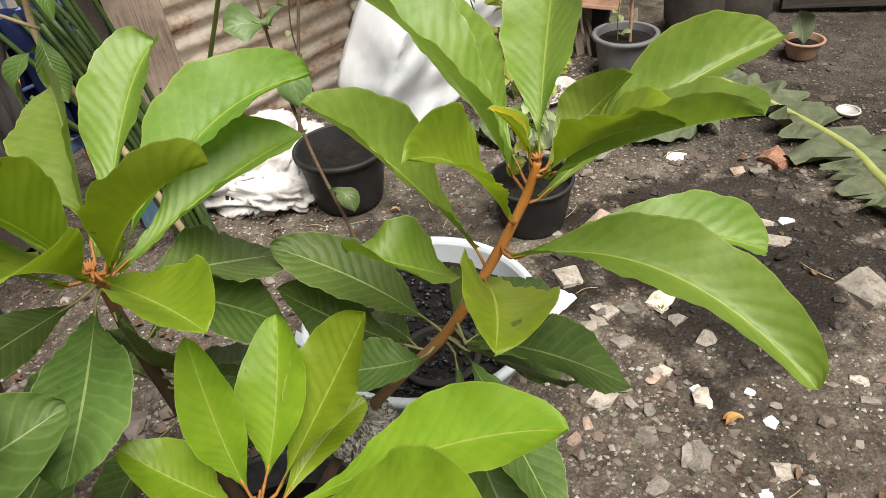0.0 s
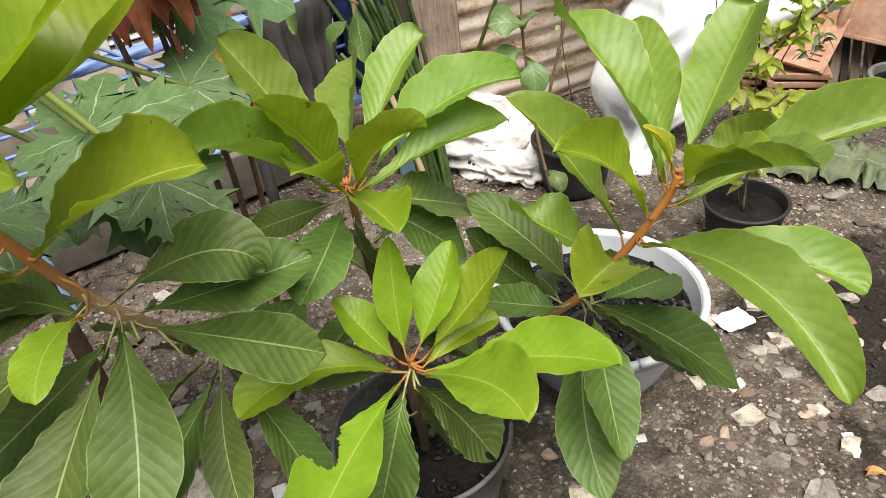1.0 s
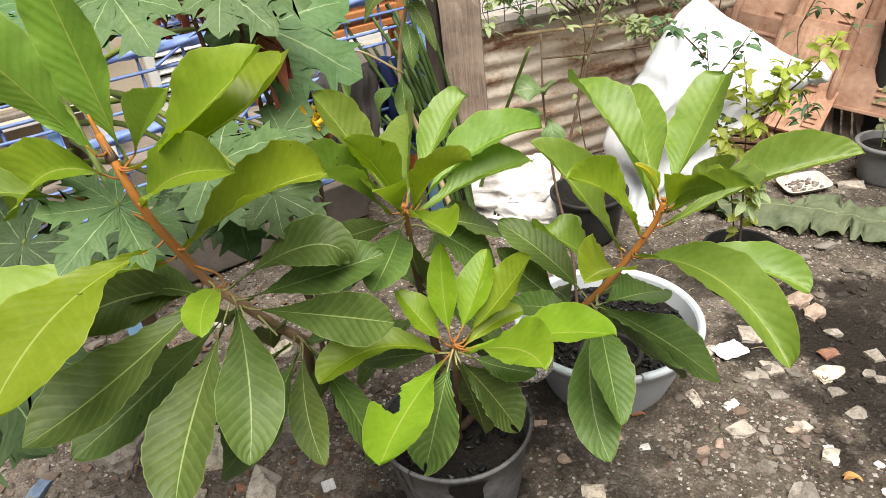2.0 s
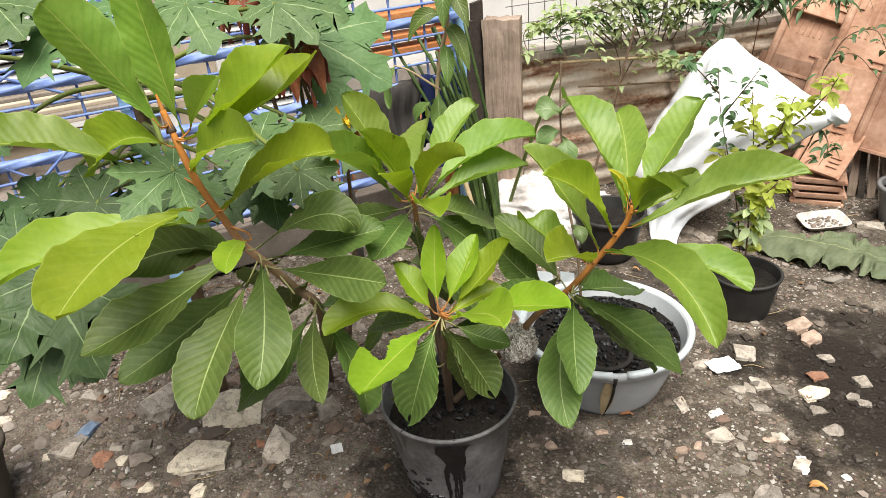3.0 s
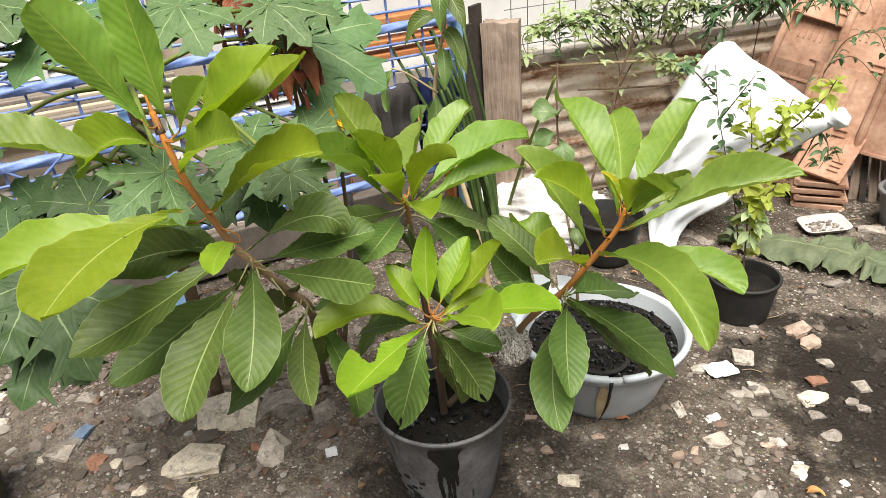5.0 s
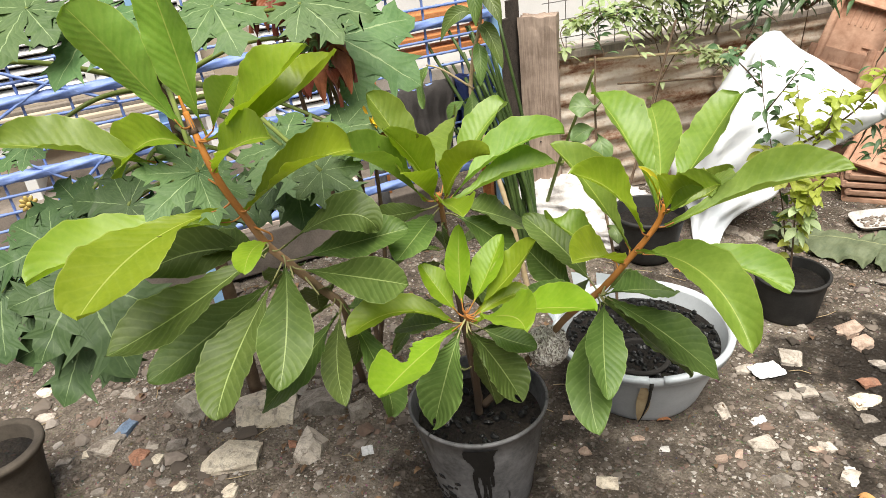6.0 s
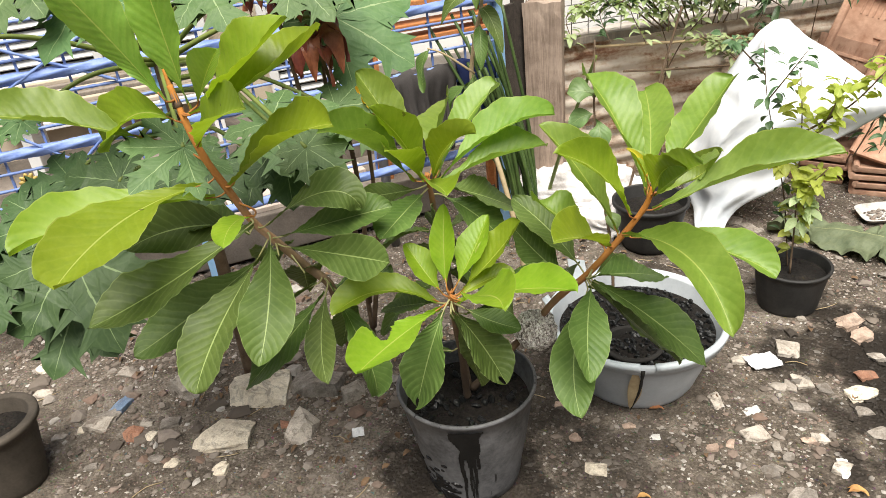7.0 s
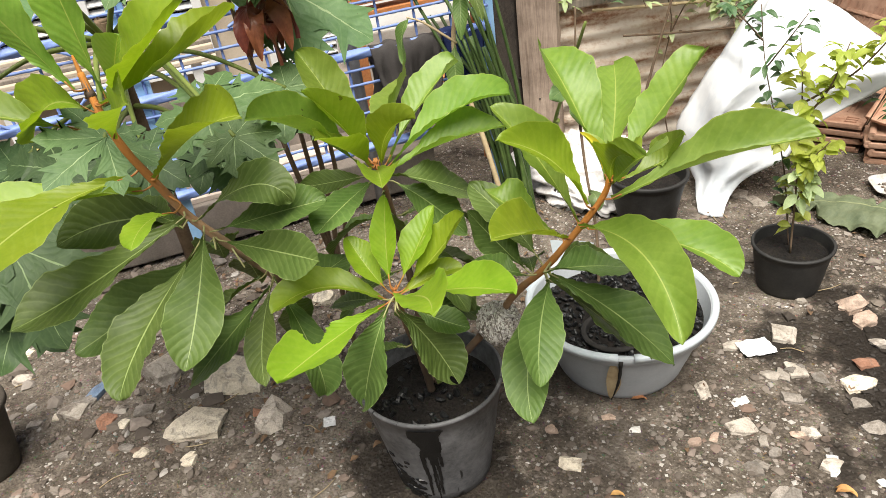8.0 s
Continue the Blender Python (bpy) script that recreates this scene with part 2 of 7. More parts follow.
def gravel_material(name="gravel", pale=False):
    k = Nodes(name, 0.9)
    r = k.add("ShaderNodeNewGeometry").outputs["Random Per Island"]
    c = k.ramp(r, [(0.0, (0.08, 0.065, 0.055)), (0.35, (0.22, 0.185, 0.155)), (0.62, (0.34, 0.30, 0.26)), (0.76, (0.25, 0.16, 0.12)), (0.93, (0.42, 0.385, 0.345)), (1.0, (0.66, 0.63, 0.59))])
    if pale:
        c = k.ramp(r, [(0.0, (0.40, 0.36, 0.31)), (0.6, (0.60, 0.56, 0.50)), (1.0, (0.80, 0.78, 0.75))])
    k.color(moistened(k, k.mix(k.math("MULTIPLY_ADD", k.noise(60, 3), 0.8, -0.02), c, (0.118, 0.095, 0.074)), DAMP))
    k.bump(k.noise(250, 3), 0.5, 0.002)
    return k.m


GRAVEL = gravel_material()
PALE_CHIPS = gravel_material("pale_chips", True)


def pot_black():
    """Black nursery plastic: dusty grey film, dark wet runs down the side."""
    k = Nodes("black_pot_plastic", 0.5, 0, 0.45)
    dust = k.noise(7, 4, 0.6)
    fine = k.noise(60, 4, 0.7)
    c = k.ramp(k.math("ADD", k.math("MULTIPLY", dust, 0.6), k.math("MULTIPLY", fine, 0.4)), [(0.36, (0.046, 0.046, 0.048)), (0.62, (0.175, 0.175, 0.180))])
    m = k.add("ShaderNodeMapping")
    m.inputs["Scale"].default_value = (26, 26, 1.6)
    k.link(k.place(), m.inputs[0])
    run = k.noise(1.0, 3, 0.5, m.outputs[0])
    run = k.math("GREATER_THAN", run, 0.66)
    c = k.mix(k.math("MULTIPLY", run, 0.85), c, (0.010, 0.010, 0.010))
    k.color(c)
    k.rough(k.math("MULTIPLY_ADD", run, -0.25, 0.55))
    k.bump(fine, 0.2, 0.001)
    return k.m


POT_BLACK = pot_black()
POT_DULL = plain("dull_black_plastic", (0.012, 0.012, 0.012), (0.036, 0.035, 0.033), 12, 0.6, 0.2)
POT_GREY = plain("grey_plastic", (0.13, 0.13, 0.135), (0.20, 0.20, 0.205), 14, 0.55, 0.2)
POT_CLAY = plain("weathered_clay_pot", (0.045, 0.037, 0.028), (0.095, 0.079, 0.062), 12, 0.9, 0.4)
TUB_OUT = plain("grey_tub_plastic", (0.40, 0.43, 0.455), (0.52, 0.55, 0.575), 9, 0.5, 0.15)
TUB_RIM = plain("pale_blue_tub_plastic", (0.54, 0.60, 0.64), (0.66, 0.71, 0.74), 9, 0.45, 0.15)
TERRACOTTA = plain("terracotta", (0.30, 0.150, 0.090), (0.60, 0.385, 0.275), 7, 0.88, 0.2, spread=0.25, fine=45)
TERRACOTTA_DULL = plain("weathered_terracotta", (0.20, 0.12, 0.085), (0.40, 0.25, 0.17), 9, 0.9, 0.5, spread=0.2)


def wood_material(name, a, b, grey=0.0, along=(1, 1, 0.06)):
    k = Nodes(name, 0.85)
    m = k.add("ShaderNodeMapping")
    m.inputs["Scale"].default_value = along
    k.link(k.local(), m.inputs[0])
    g = k.noise(38, 6, 0.72, m.outputs[0], 1.4)
    f = k.math("ADD", k.math("MULTIPLY", g, 0.55), k.math("MULTIPLY", k.noise(7, 5, 0.65), 0.45))
    k.color(k.ramp(f, [(0.36, a), (0.66, b)]))
    k.bump(g, 0.7, 0.004)
    return k.m


WOOD_POST = wood_material("weathered_post_wood", (0.135, 0.095, 0.070), (0.50, 0.39, 0.31))
WOOD_DARK = wood_material("dark_old_wood", (0.022, 0.018, 0.015), (0.085, 0.068, 0.055), along=(0.06, 1, 1))
WOOD_ORANGE = wood_material("orange_stained_wood", (0.42, 0.15, 0.05), (0.62, 0.27, 0.10), along=(0.06, 1, 1))
WOOD_GREY = wood_material("grey_driftwood", (0.14, 0.12, 0.10), (0.34, 0.29, 0.24))


def rust_material():
    k = Nodes("rusty_sheet_iron", 0.7, 0.15, 0.4)
    m = k.add("ShaderNodeMapping")
    m.inputs["Scale"].default_value = (1, 1, 5)
    k.link(k.place(), m.inputs[0])
    f = k.math("ADD", k.math("MULTIPLY", k.noise(2.9, 6, 0.68, m.outputs[0]), 0.75), k.math("MULTIPLY", k.noise(45, 4), 0.25))
    k.color(k.ramp(f, [(0.33, (0.19, 0.085, 0.045)), (0.40, (0.40, 0.24, 0.155)), (0.46, (0.60, 0.49, 0.385)), (0.55, (0.76, 0.70, 0.62))]))
    k.bump(k.noise(80, 4), 0.4, 0.002)
    return k.m


RUST = rust_material()
BLUE_PAINT = plain("blue_paint", (0.14, 0.22, 0.52), (0.24, 0.34, 0.66), 20, 0.45, 0.25)
PALE_BLUE_PAINT = plain("pale_blue_paint", (0.22, 0.42, 0.68), (0.32, 0.52, 0.76), 20, 0.5, 0.25)
GOLD_PAINT = plain("dull_gold_paint", (0.34, 0.24, 0.06), (0.55, 0.42, 0.14), 40, 0.5, 0.4, metal=0.2)
WHITE_PAINT = plain("white_wall_paint", (0.68, 0.68, 0.66), (0.78, 0.78, 0.77), 5, 0.8, 0.2)
TERRACE = plain("stained_terrace_concrete", (0.135, 0.115, 0.095), (0.284, 0.243, 0.209), 7, 0.9, 0.4)
BEIGE = plain("beige_plaster", (0.42, 0.35, 0.26), (0.56, 0.48, 0.38), 6, 0.9, 0.3)
CONCRETE = plain("concrete", (0.28, 0.25, 0.22), (0.44, 0.41, 0.37), 9, 0.9, 0.4)
WIRE = plain("grey_wire", (0.16, 0.16, 0.16), (0.28, 0.27, 0.26), 30, 0.5, 0.2, metal=0.5)
DARK_CLOTH = plain("dark_grey_cloth", (0.085, 0.078, 0.076), (0.16, 0.145, 0.14), 10, 0.95, 0.5, fine=500)
BLUE_CLOTH = plain("navy_cloth", (0.020, 0.032, 0.12), (0.04, 0.06, 0.19), 10, 0.95, 0.5, fine=500)
BLACK = plain("matt_black", (0.012, 0.011, 0.010), (0.03, 0.027, 0.024), 12, 0.9, 0.4)
STYRO = plain("white_foam_tray", (0.36, 0.33, 0.29), (0.70, 0.69, 0.67), 30, 0.7, 0.2)


def wrapping():
    """Moss seen through crinkled film: pale glints between dark hollows."""
    k = Nodes("crumpled_plastic_wrap", 0.3, 0, 0.8)
    m = k.add("ShaderNodeMapping")
    m.inputs["Scale"].default_value = (1.6, 1.6, 0.7)
    k.link(k.place(), m.inputs[0])
    f = k.noise(48, 5, 0.62, m.outputs[0], 2.8)
    k.color(k.ramp(f, [(0.36, (0.07, 0.055, 0.045)), (0.46, (0.34, 0.30, 0.275)), (0.56, (0.82, 0.80, 0.78))]))
    k.bump(f, 1.0, 0.008)
    return k.m


FOIL = wrapping()


def sheet_plastic():
    k = Nodes("white_plastic_sheet", 0.5, 0, 0.4)
    f = k.math("ADD", k.math("MULTIPLY", k.noise(3.5, 4), 0.7), k.math("MULTIPLY", k.noise(30, 3), 0.3))
    k.color(k.ramp(f, [(0.34, (0.62, 0.665, 0.71)), (0.6, (0.80, 0.82, 0.84))]))
    k.bump(k.noise(7, 3, 0.5, None, 0.8), 0.25, 0.012)
    return k.m


PLASTIC = sheet_plastic()


def sacking():
    k = Nodes("dirty_woven_sack", 0.75)
    f = k.math("ADD", k.math("MULTIPLY", k.noise(6, 5), 0.7), k.math("MULTIPLY", k.noise(50, 4), 0.3))
    k.color(k.ramp(f, [(0.34, (0.34, 0.31, 0.29)), (0.52, (0.68, 0.66, 0.65)), (0.7, (0.80, 0.79, 0.78))]))
    k.bump(k.math("ADD", k.noise(14, 3, 0.5, None, 1.0), k.noise(400, 2)), 0.3, 0.005)
    return k.m


SACK = sacking()


# ---------------- mesh helpers ----------------
def part(name, bm, material, parent=None, label="", smooth=True):
    me = bpy.data.meshes.new(name)
    bm.to_mesh(me)
    bm.free()
    me.materials.append(material)
    if smooth:
        me.polygons.foreach_set("use_smooth", [True] * len(me.polygons))
    ob = new(name, me)
    if parent is not None:
        ob.parent = parent
    if label:
        ob["label"] = label
    return ob


def thing(name, label, category, group="", kind="", at=(0, 0, 0)):
    ob = new(name)
    ob.location = at
    ob.empty_display_size = 0.05
    return tagged(ob, label, category, group, kind)


def spline(pts, n):
    """n + 1 points on a Catmull-Rom curve through pts."""
    p = [Vector(q) for q in pts]
    p = [2 * p[0] - p[1]] + p + [2 * p[-1] - p[-2]]
    out = []
    segs = len(p) - 3
    for i in range(n + 1):
        x = i / n * segs
        k = min(int(x), segs - 1)
        t = x - k
        a, b, c, d = p[k:k + 4]
        out.append(0.5 * (2 * b + (c - a) * t + (2 * a - 5 * b + 4 * c - d) * t * t + (3 * b - a - 3 * c + d) * t ** 3))
    return out


def tube(bm, pts, radius, sides=8, n=None, lobes=0, pitch=0.05, rough=0.0, closed=True):
    """A tube along a curve; radius is a number or (start, end). lobes twist its section like a rope."""
    c = spline(pts, n or max(2, 4 * (len(pts) - 1)))
    r0, r1 = radius if isinstance(radius, tuple) else (radius, radius)
    uv = bm.loops.layers.uv.verify()
    rings, ref, dist = [], None, 0.0
    for i, q in enumerate(c):
        t = (c[min(i + 1, len(c) - 1)] - c[max(i - 1, 0)]).normalized()
        if ref is None:
            ref = t.orthogonal().normalized()
        ref = (ref - ref.dot(t) * t).normalized()
        s = t.cross(ref)
        if i:
            dist += (q - c[i - 1]).length
        f = i / (len(c) - 1)
        r = r0 + (r1 - r0) * f
        if rough:
            r *= 1 + rough * (noise.noise(q * 30) + 0.5 * noise.noise(q * 90))
        ring = []
        for j in range(sides):
            a = 2 * math.pi * j / sides
            rr = r * (1 + (0.16 * math.cos(lobes * a + dist / pitch * 2 * math.pi) if lobes else 0))
            ring.append(bm.verts.new(q + rr * (math.cos(a) * ref + math.sin(a) * s)))
        rings.append((ring, f))
    for (a, fa), (b, fb) in zip(rings, rings[1:]):
        for j in range(sides):
            k = (j + 1) % sides
            face = bm.faces.new((a[j], a[k], b[k], b[j]))
            for lp, v in zip(face.loops, (fa, fa, fb, fb)):
                lp[uv].uv = (j / sides, v)
    if closed:
        bm.faces.new(rings[0][0][::-1])
        bm.faces.new(rings[-1][0])
    return bm


def box(bm, size, m=None, bevel=0.0):
    r = bmesh.ops.create_cube(bm, size=1.0, matrix=(m or Matrix()) @ Matrix.Diagonal((*size, 1)))
    if bevel:
        es = {e for v in r["verts"] for e in v.link_edges}
        bmesh.ops.bevel(bm, geom=list(es), offset=bevel, segments=2, affect="EDGES", profile=0.6)
    return bm


def lathe(profile, sides=40, wob=0.0):
    """A turned body from (radius, z) pairs; a first or last radius of zero closes it."""
    bm = bmesh.new()
    rings = []
    for r, z in profile:
        if r <= 1e-6:
            rings.append([bm.verts.new((0, 0, z))])
        else:
            rings.append([bm.verts.new((r * (1 + wob * math.sin(3 * a + 40 * z)) * math.cos(a), r * (1 + wob * math.cos(2 * a)) * math.sin(a), z)) for a in (2 * math.pi * j / sides for j in range(sides))])
    for a, b in zip(rings, rings[1:]):
        for j in range(sides):
            k = (j + 1) % sides
            if len(a) == 1 and len(b) > 1:
                bm.faces.new((a[0], b[k], b[j]))
            elif len(b) == 1 and len(a) > 1:
                bm.faces.new((a[j], a[k], b[0]))
            elif len(a) > 1:
                bm.faces.new((a[j], a[k], b[k], b[j]))
    bmesh.ops.recalc_face_normals(bm, faces=bm.faces)
    return bm


def shaken(bm, amount, freq, seed=0.0):
    off = Vector((seed * 7.1, seed * 3.3, seed * 1.7))
    for v in bm.verts:
        v.co += amount * noise.noise_vector(v.co * freq + off)
    return bm


def blade(bm, base, mid, tip, width, axis, roll=0.0, fold=0.25, peak=0.6, nv=26, nu=12, wave=0.04, bites=(), curl=0.0, ripple=1.0, blunt=0.0):
    """One leaf blade: midrib through three points, obovate outline, folded along the midrib and wavy at the edge.
    axis: the way its upper side tends; bites: (along, side -1..1, size) pieces eaten away."""
    B, M, T = Vector(base), Vector(mid), Vector(tip)
    C = 2 * M - (B + T) / 2
    d = (T - B).normalized()
    n0 = Vector(axis).normalized()
    if n0.dot(d) < -0.3:
        n0 = Vector((0.8 * d.x, 0.8 * d.y, 1.0)).normalized()
    n0 = (n0 - n0.dot(d) * d).normalized()
    n0 = Matrix.Rotation(radians(roll), 3, d) @ n0
    uv = bm.loops.layers.uv.verify()
    power = math.log(0.5) / math.log(peak)
    ph = B.x * 37 + B.y * 51 + T.z * 23
    grid = []
    for i in range(nv + 1):
        s = i / nv
        p = (1 - s) ** 2 * B + 2 * s * (1 - s) * C + s * s * T
        t = (2 * (1 - s) * (C - B) + 2 * s * (T - C)).normalized()
        n = (n0 - n0.dot(t) * t).normalized()
        side = t.cross(n)
        w = 0.5 * width * max(math.sin(math.pi * min(s ** power, 1.0)), 0.0) ** (1.22 - (0.45 + blunt) * s) + 0.0007
        if nv > 14:
            w *= 1 + 0.045 * noise.noise(Vector((ph, 5.0 * s, 0))) + 0.012 * math.sin(ph + 40 * s)
        row = []
        for j in range(nu + 1):
            u = 2 * j / nu - 1
            au = abs(u)
            lift = fold * w * (au ** 1.3) + wave * width * au * au * math.sin(ph + 9 * s + (2 if u > 0 else 0)) - curl * width * au ** 3 * s
            lift += 0.022 * width * au ** 3 * math.sin(2 * ph + 31 * s + (1.3 if u > 0 else 0)) * math.sin(math.pi * s) if nv > 14 else 0
            lift += 0.003 * ripple * width / 0.1 * au * math.sin(2 * math.pi * (s * 13 - au * 2.6)) * (1 - s) ** 0.3 if nv > 14 else 0
            flat = math.sqrt(max(0.2, 1 - min(fold, 0.9) ** 2 * 0.6))
            row.append(bm.verts.new(p + side * (u * w * flat) + n * lift))
        grid.append(row)
    for i in range(nv):
        for j in range(nu):
            sc, uc = (i + 0.5) / nv, 2 * (j + 0.5) / nu - 1
            if any(((sc - a) * 2.6) ** 2 + ((uc - b) * 0.9) ** 2 < c * c for a, b, c in bites):
                continue
            f = bm.faces.new((grid[i][j], grid[i][j + 1], grid[i + 1][j + 1], grid[i + 1][j]))
            for lp, (a, b) in zip(f.loops, ((i, j), (i, j + 1), (i + 1, j + 1), (i + 1, j))):
                lp[uv].uv = (b / nu, a / nv)
    if bites:
        bmesh.ops.delete(bm, geom=[v for v in bm.verts if not v.link_faces], context="VERTS")
    return bm


# ---------------- ground ----------------
def ground_height(x, y):
    p = Vector((x, y, 0.0))
    return 0.012 * noise.noise(p * 1.7) + 0.008 * noise.noise(p * 6.0) + 0.004 * noise.noise(p * 21.0)


def ground():
    fine_x = [-2.6 + 0.026 * i for i in range(195)]
    fine_y = [-1.3 + 0.026 * i for i in range(200)]
    far = (0.4, 1.2, 3, 8, 20, 60, 200)
    xs = [fine_x[0] - f for f in reversed(far)] + fine_x + [fine_x[-1] + f for f in far]
    ys = [fine_y[0] - f for f in reversed(far)] + fine_y + [fine_y[-1] + f for f in far]
    nx, ny = len(xs), len(ys)
    verts = [(x, y, ground_height(x, y)) for y in ys for x in xs]
    faces = [(j * nx + i, j * nx + i + 1, (j + 1) * nx + i + 1, (j + 1) * nx + i) for j in range(ny - 1) for i in range(nx - 1)]
    me = bpy.data.meshes.new("ground")
    me.from_pydata(verts, [], faces)
    me.materials.append(SOIL)
    me.polygons.foreach_set("use_smooth", [True] * len(faces))
    return tagged(new("ground", me), "trodden dark brown yard soil littered with rubble", "ground", kind="structure")


ground()


# ---------------- fence, sheet wall, house behind ----------------
FENCE_AT, FENCE_ALONG = Vector((-1.58, 1.02, 0)), Vector((0.508, 0.861, 0))
FENCE_BACK = Vector((-0.861, 0.508, 0))


def on_fence(s, z, back=0.0):
    return FENCE_AT + FENCE_ALONG * s + FENCE_BACK * back + Vector((0, 0, z))


def iron_fence():
    f = thing("iron_fence", "blue painted wrought-iron fence with twisted bars and gold rosettes", "fence")
    for z in (0.41, 0.80, 1.055):
        part("rail", tube(bmesh.new(), [on_fence(-2.6, z), on_fence(-0.8, z + 0.004), on_fence(1.12, z)], 0.0185, 16, 260, 4, 0.16), BLUE_PAINT, f)
    for z in (0.47, 0.56, 0.62, 0.68, 0.74, 0.88, 0.93, 0.99, 1.12, 1.18, 1.24):
        part("thin_rail", tube(bmesh.new(), [on_fence(-2.6, z), on_fence(1.12, z)], 0.0055, 6, 160, 2, 0.05), BLUE_PAINT, f)
    s = -2.5
    while s < 1.1:
        part("upright", tube(bmesh.new(), [on_fence(s, 0.40, 0.012), on_fence(s + 0.01, 0.7, 0.012), on_fence(s, 1.32, 0.012)], 0.0052, 6, 70, 2, 0.05), BLUE_PAINT, f)
        s += 0.15
    for s in (-2.3, -1.5, -0.6, 0.3):
        for a, b in (((s - 0.16, 0.60), (s + 0.16, 0.86)), ((s - 0.16, 0.86), (s + 0.16, 0.60)), ((s - 0.2, 1.0), (s + 0.2, 1.2)), ((s + 0.2, 1.0), (s - 0.2, 1.2))):
            part("brace", tube(bmesh.new(), [on_fence(*a, -0.012), on_fence(*b, -0.012)], 0.0055, 6, 40, 2, 0.05), BLUE_PAINT, f)
    for s in (-1.85, -0.25, 1.12):
        m = Matrix.Translation(on_fence(s, 0.68, 0.03)) @ Matrix.Rotation(math.atan2(0.861, 0.508), 4, "Z")
        part("fence_post", box(bmesh.new(), (0.06, 0.03, 1.36), m, 0.004), PALE_BLUE_PAINT, f, "pale blue flat post", False)
    for s, z in ((-0.645, 0.724), (-0.50, 0.648), (-0.783, 0.708), (-1.5, 0.73)):
        bm = bmesh.new()
        m = Matrix.Translation(on_fence(s, z, -0.028)) @ FENCE_BACK.to_track_quat("Z", "Y").to_matrix().to_4x4()
        for k in range(9):
            a = 2 * math.pi * k / 9
            bmesh.ops.create_uvsphere(bm, u_segments=8, v_segments=5, radius=1, matrix=m @ Matrix.Rotation(a, 4, "Z") @ Matrix.Translation((0.021, 0, 0)) @ Matrix.Diagonal((0.014, 0.0085, 0.005, 1)))
        bmesh.ops.create_uvsphere(bm, u_segments=10, v_segments=6, radius=1, matrix=m @ Matrix.Diagonal((0.011, 0.011, 0.009, 1)))
        part("rosette", bm, GOLD_PAINT, f, "gold painted flower rosette")


iron_fence()


def grey_pole():
    p = thing("grey_pole", "grey painted pole standing behind the iron fence", "pole")
    part("shaft", tube(bmesh.new(), [on_fence(0.56, 0, 0.1), on_fence(0.55, 1.3, 0.1)], 0.022, 14), POT_GREY, p)
    part("cap", tube(bmesh.new(), [on_fence(0.55, 1.3, 0.1), on_fence(0.55, 1.32, 0.1)], 0.025, 14), POT_GREY, p)


grey_pole()


def long_slab(name, s0, s1, back, depth, z, height, material, label, category, kind="structure"):
    ang = math.atan2(FENCE_ALONG.y, FENCE_ALONG.x)
    c = on_fence((s0 + s1) / 2, z + height / 2, back)
    bm = box(bmesh.new(), (s1 - s0, depth, height), Matrix.Translation(c) @ Matrix.Rotation(ang, 4, "Z"), 0.008)
    return tagged(part(name, bm, material, None, "", False), label, category, kind=kind)


long_slab("trim_terrace", -4.0, 0.9, 0.55, 0.5, 0.02, 0.20, TERRACE, "grey concrete terrace step behind the fence", "step")
long_slab("trim_terrace_upper", -4.0, 0.9, 1.0, 0.5, 0.02, 0.42, TERRACE, "stained grey terrace edge behind the fence", "step")
long_slab("wall_house", -4.6, 1.5, 2.35, 0.15, 0.0, 3.0, BEIGE, "beige plastered house wall behind the fence", "wall")


def pale_planks():
    """Two pale boards laid on the lower terrace behind the fence."""
    ang = math.atan2(FENCE_ALONG.y, FENCE_ALONG.x)
    for k, (s, back, ln, wd) in enumerate(((0.05, 0.40, 0.75, 0.13), (0.22, 0.55, 0.70, 0.12))):
        tagged(part("pale_plank", box(bmesh.new(), (ln, wd, 0.022), Matrix.Translation(on_fence(s, 0.232, back)) @ Matrix.Rotation(ang + 0.06 * k, 4, "Z"), 0.003), PALE_BOARD, None, "", False), "pale pinkish-beige board lying on the terrace step", "board", "boards on the terrace")


PALE_BOARD = wood_material("pale_bleached_board", (0.50, 0.41, 0.35), (0.72, 0.62, 0.54), along=(0.06, 1, 1))
pale_planks()


def louvre_window(s, z, w, h):
    ang = math.atan2(FENCE_ALONG.y, FENCE_ALONG.x)
    rot = Matrix.Rotation(ang, 4, "Z")
    win = thing("window_1", "white louvred shutter window in the house wall", "window", kind="structure")
    for a, b, sw, sh in ((0, 0, w, 0.05), (0, h, w, 0.05), (-w / 2, h / 2, 0.06, h), (w / 2, h / 2, 0.06, h), (0, h / 2, 0.05, h)):
        part("window_frame", box(bmesh.new(), (sw, 0.06, sh), Matrix.Translation(on_fence(s + a, z + b, 2.22)) @ rot, 0.004), WHITE_PAINT, win, "", False)
    zz = z + 0.06
    while zz < z + h - 0.03:
        part("slat", box(bmesh.new(), (w - 0.05, 0.05, 0.010), Matrix.Translation(on_fence(s, zz, 2.23)) @ rot @ Matrix.Rotation(radians(35), 4, "X")), WHITE_PAINT, win, "", False)
        zz += 0.055
    # Black sheet over the wall stands in for the shade between the slats.
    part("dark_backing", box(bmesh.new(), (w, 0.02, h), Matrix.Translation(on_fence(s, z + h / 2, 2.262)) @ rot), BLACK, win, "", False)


louvre_window(-0.6, 0.35, 1.3, 1.3)
louvre_window(0.95, 0.1, 1.0, 1.2)


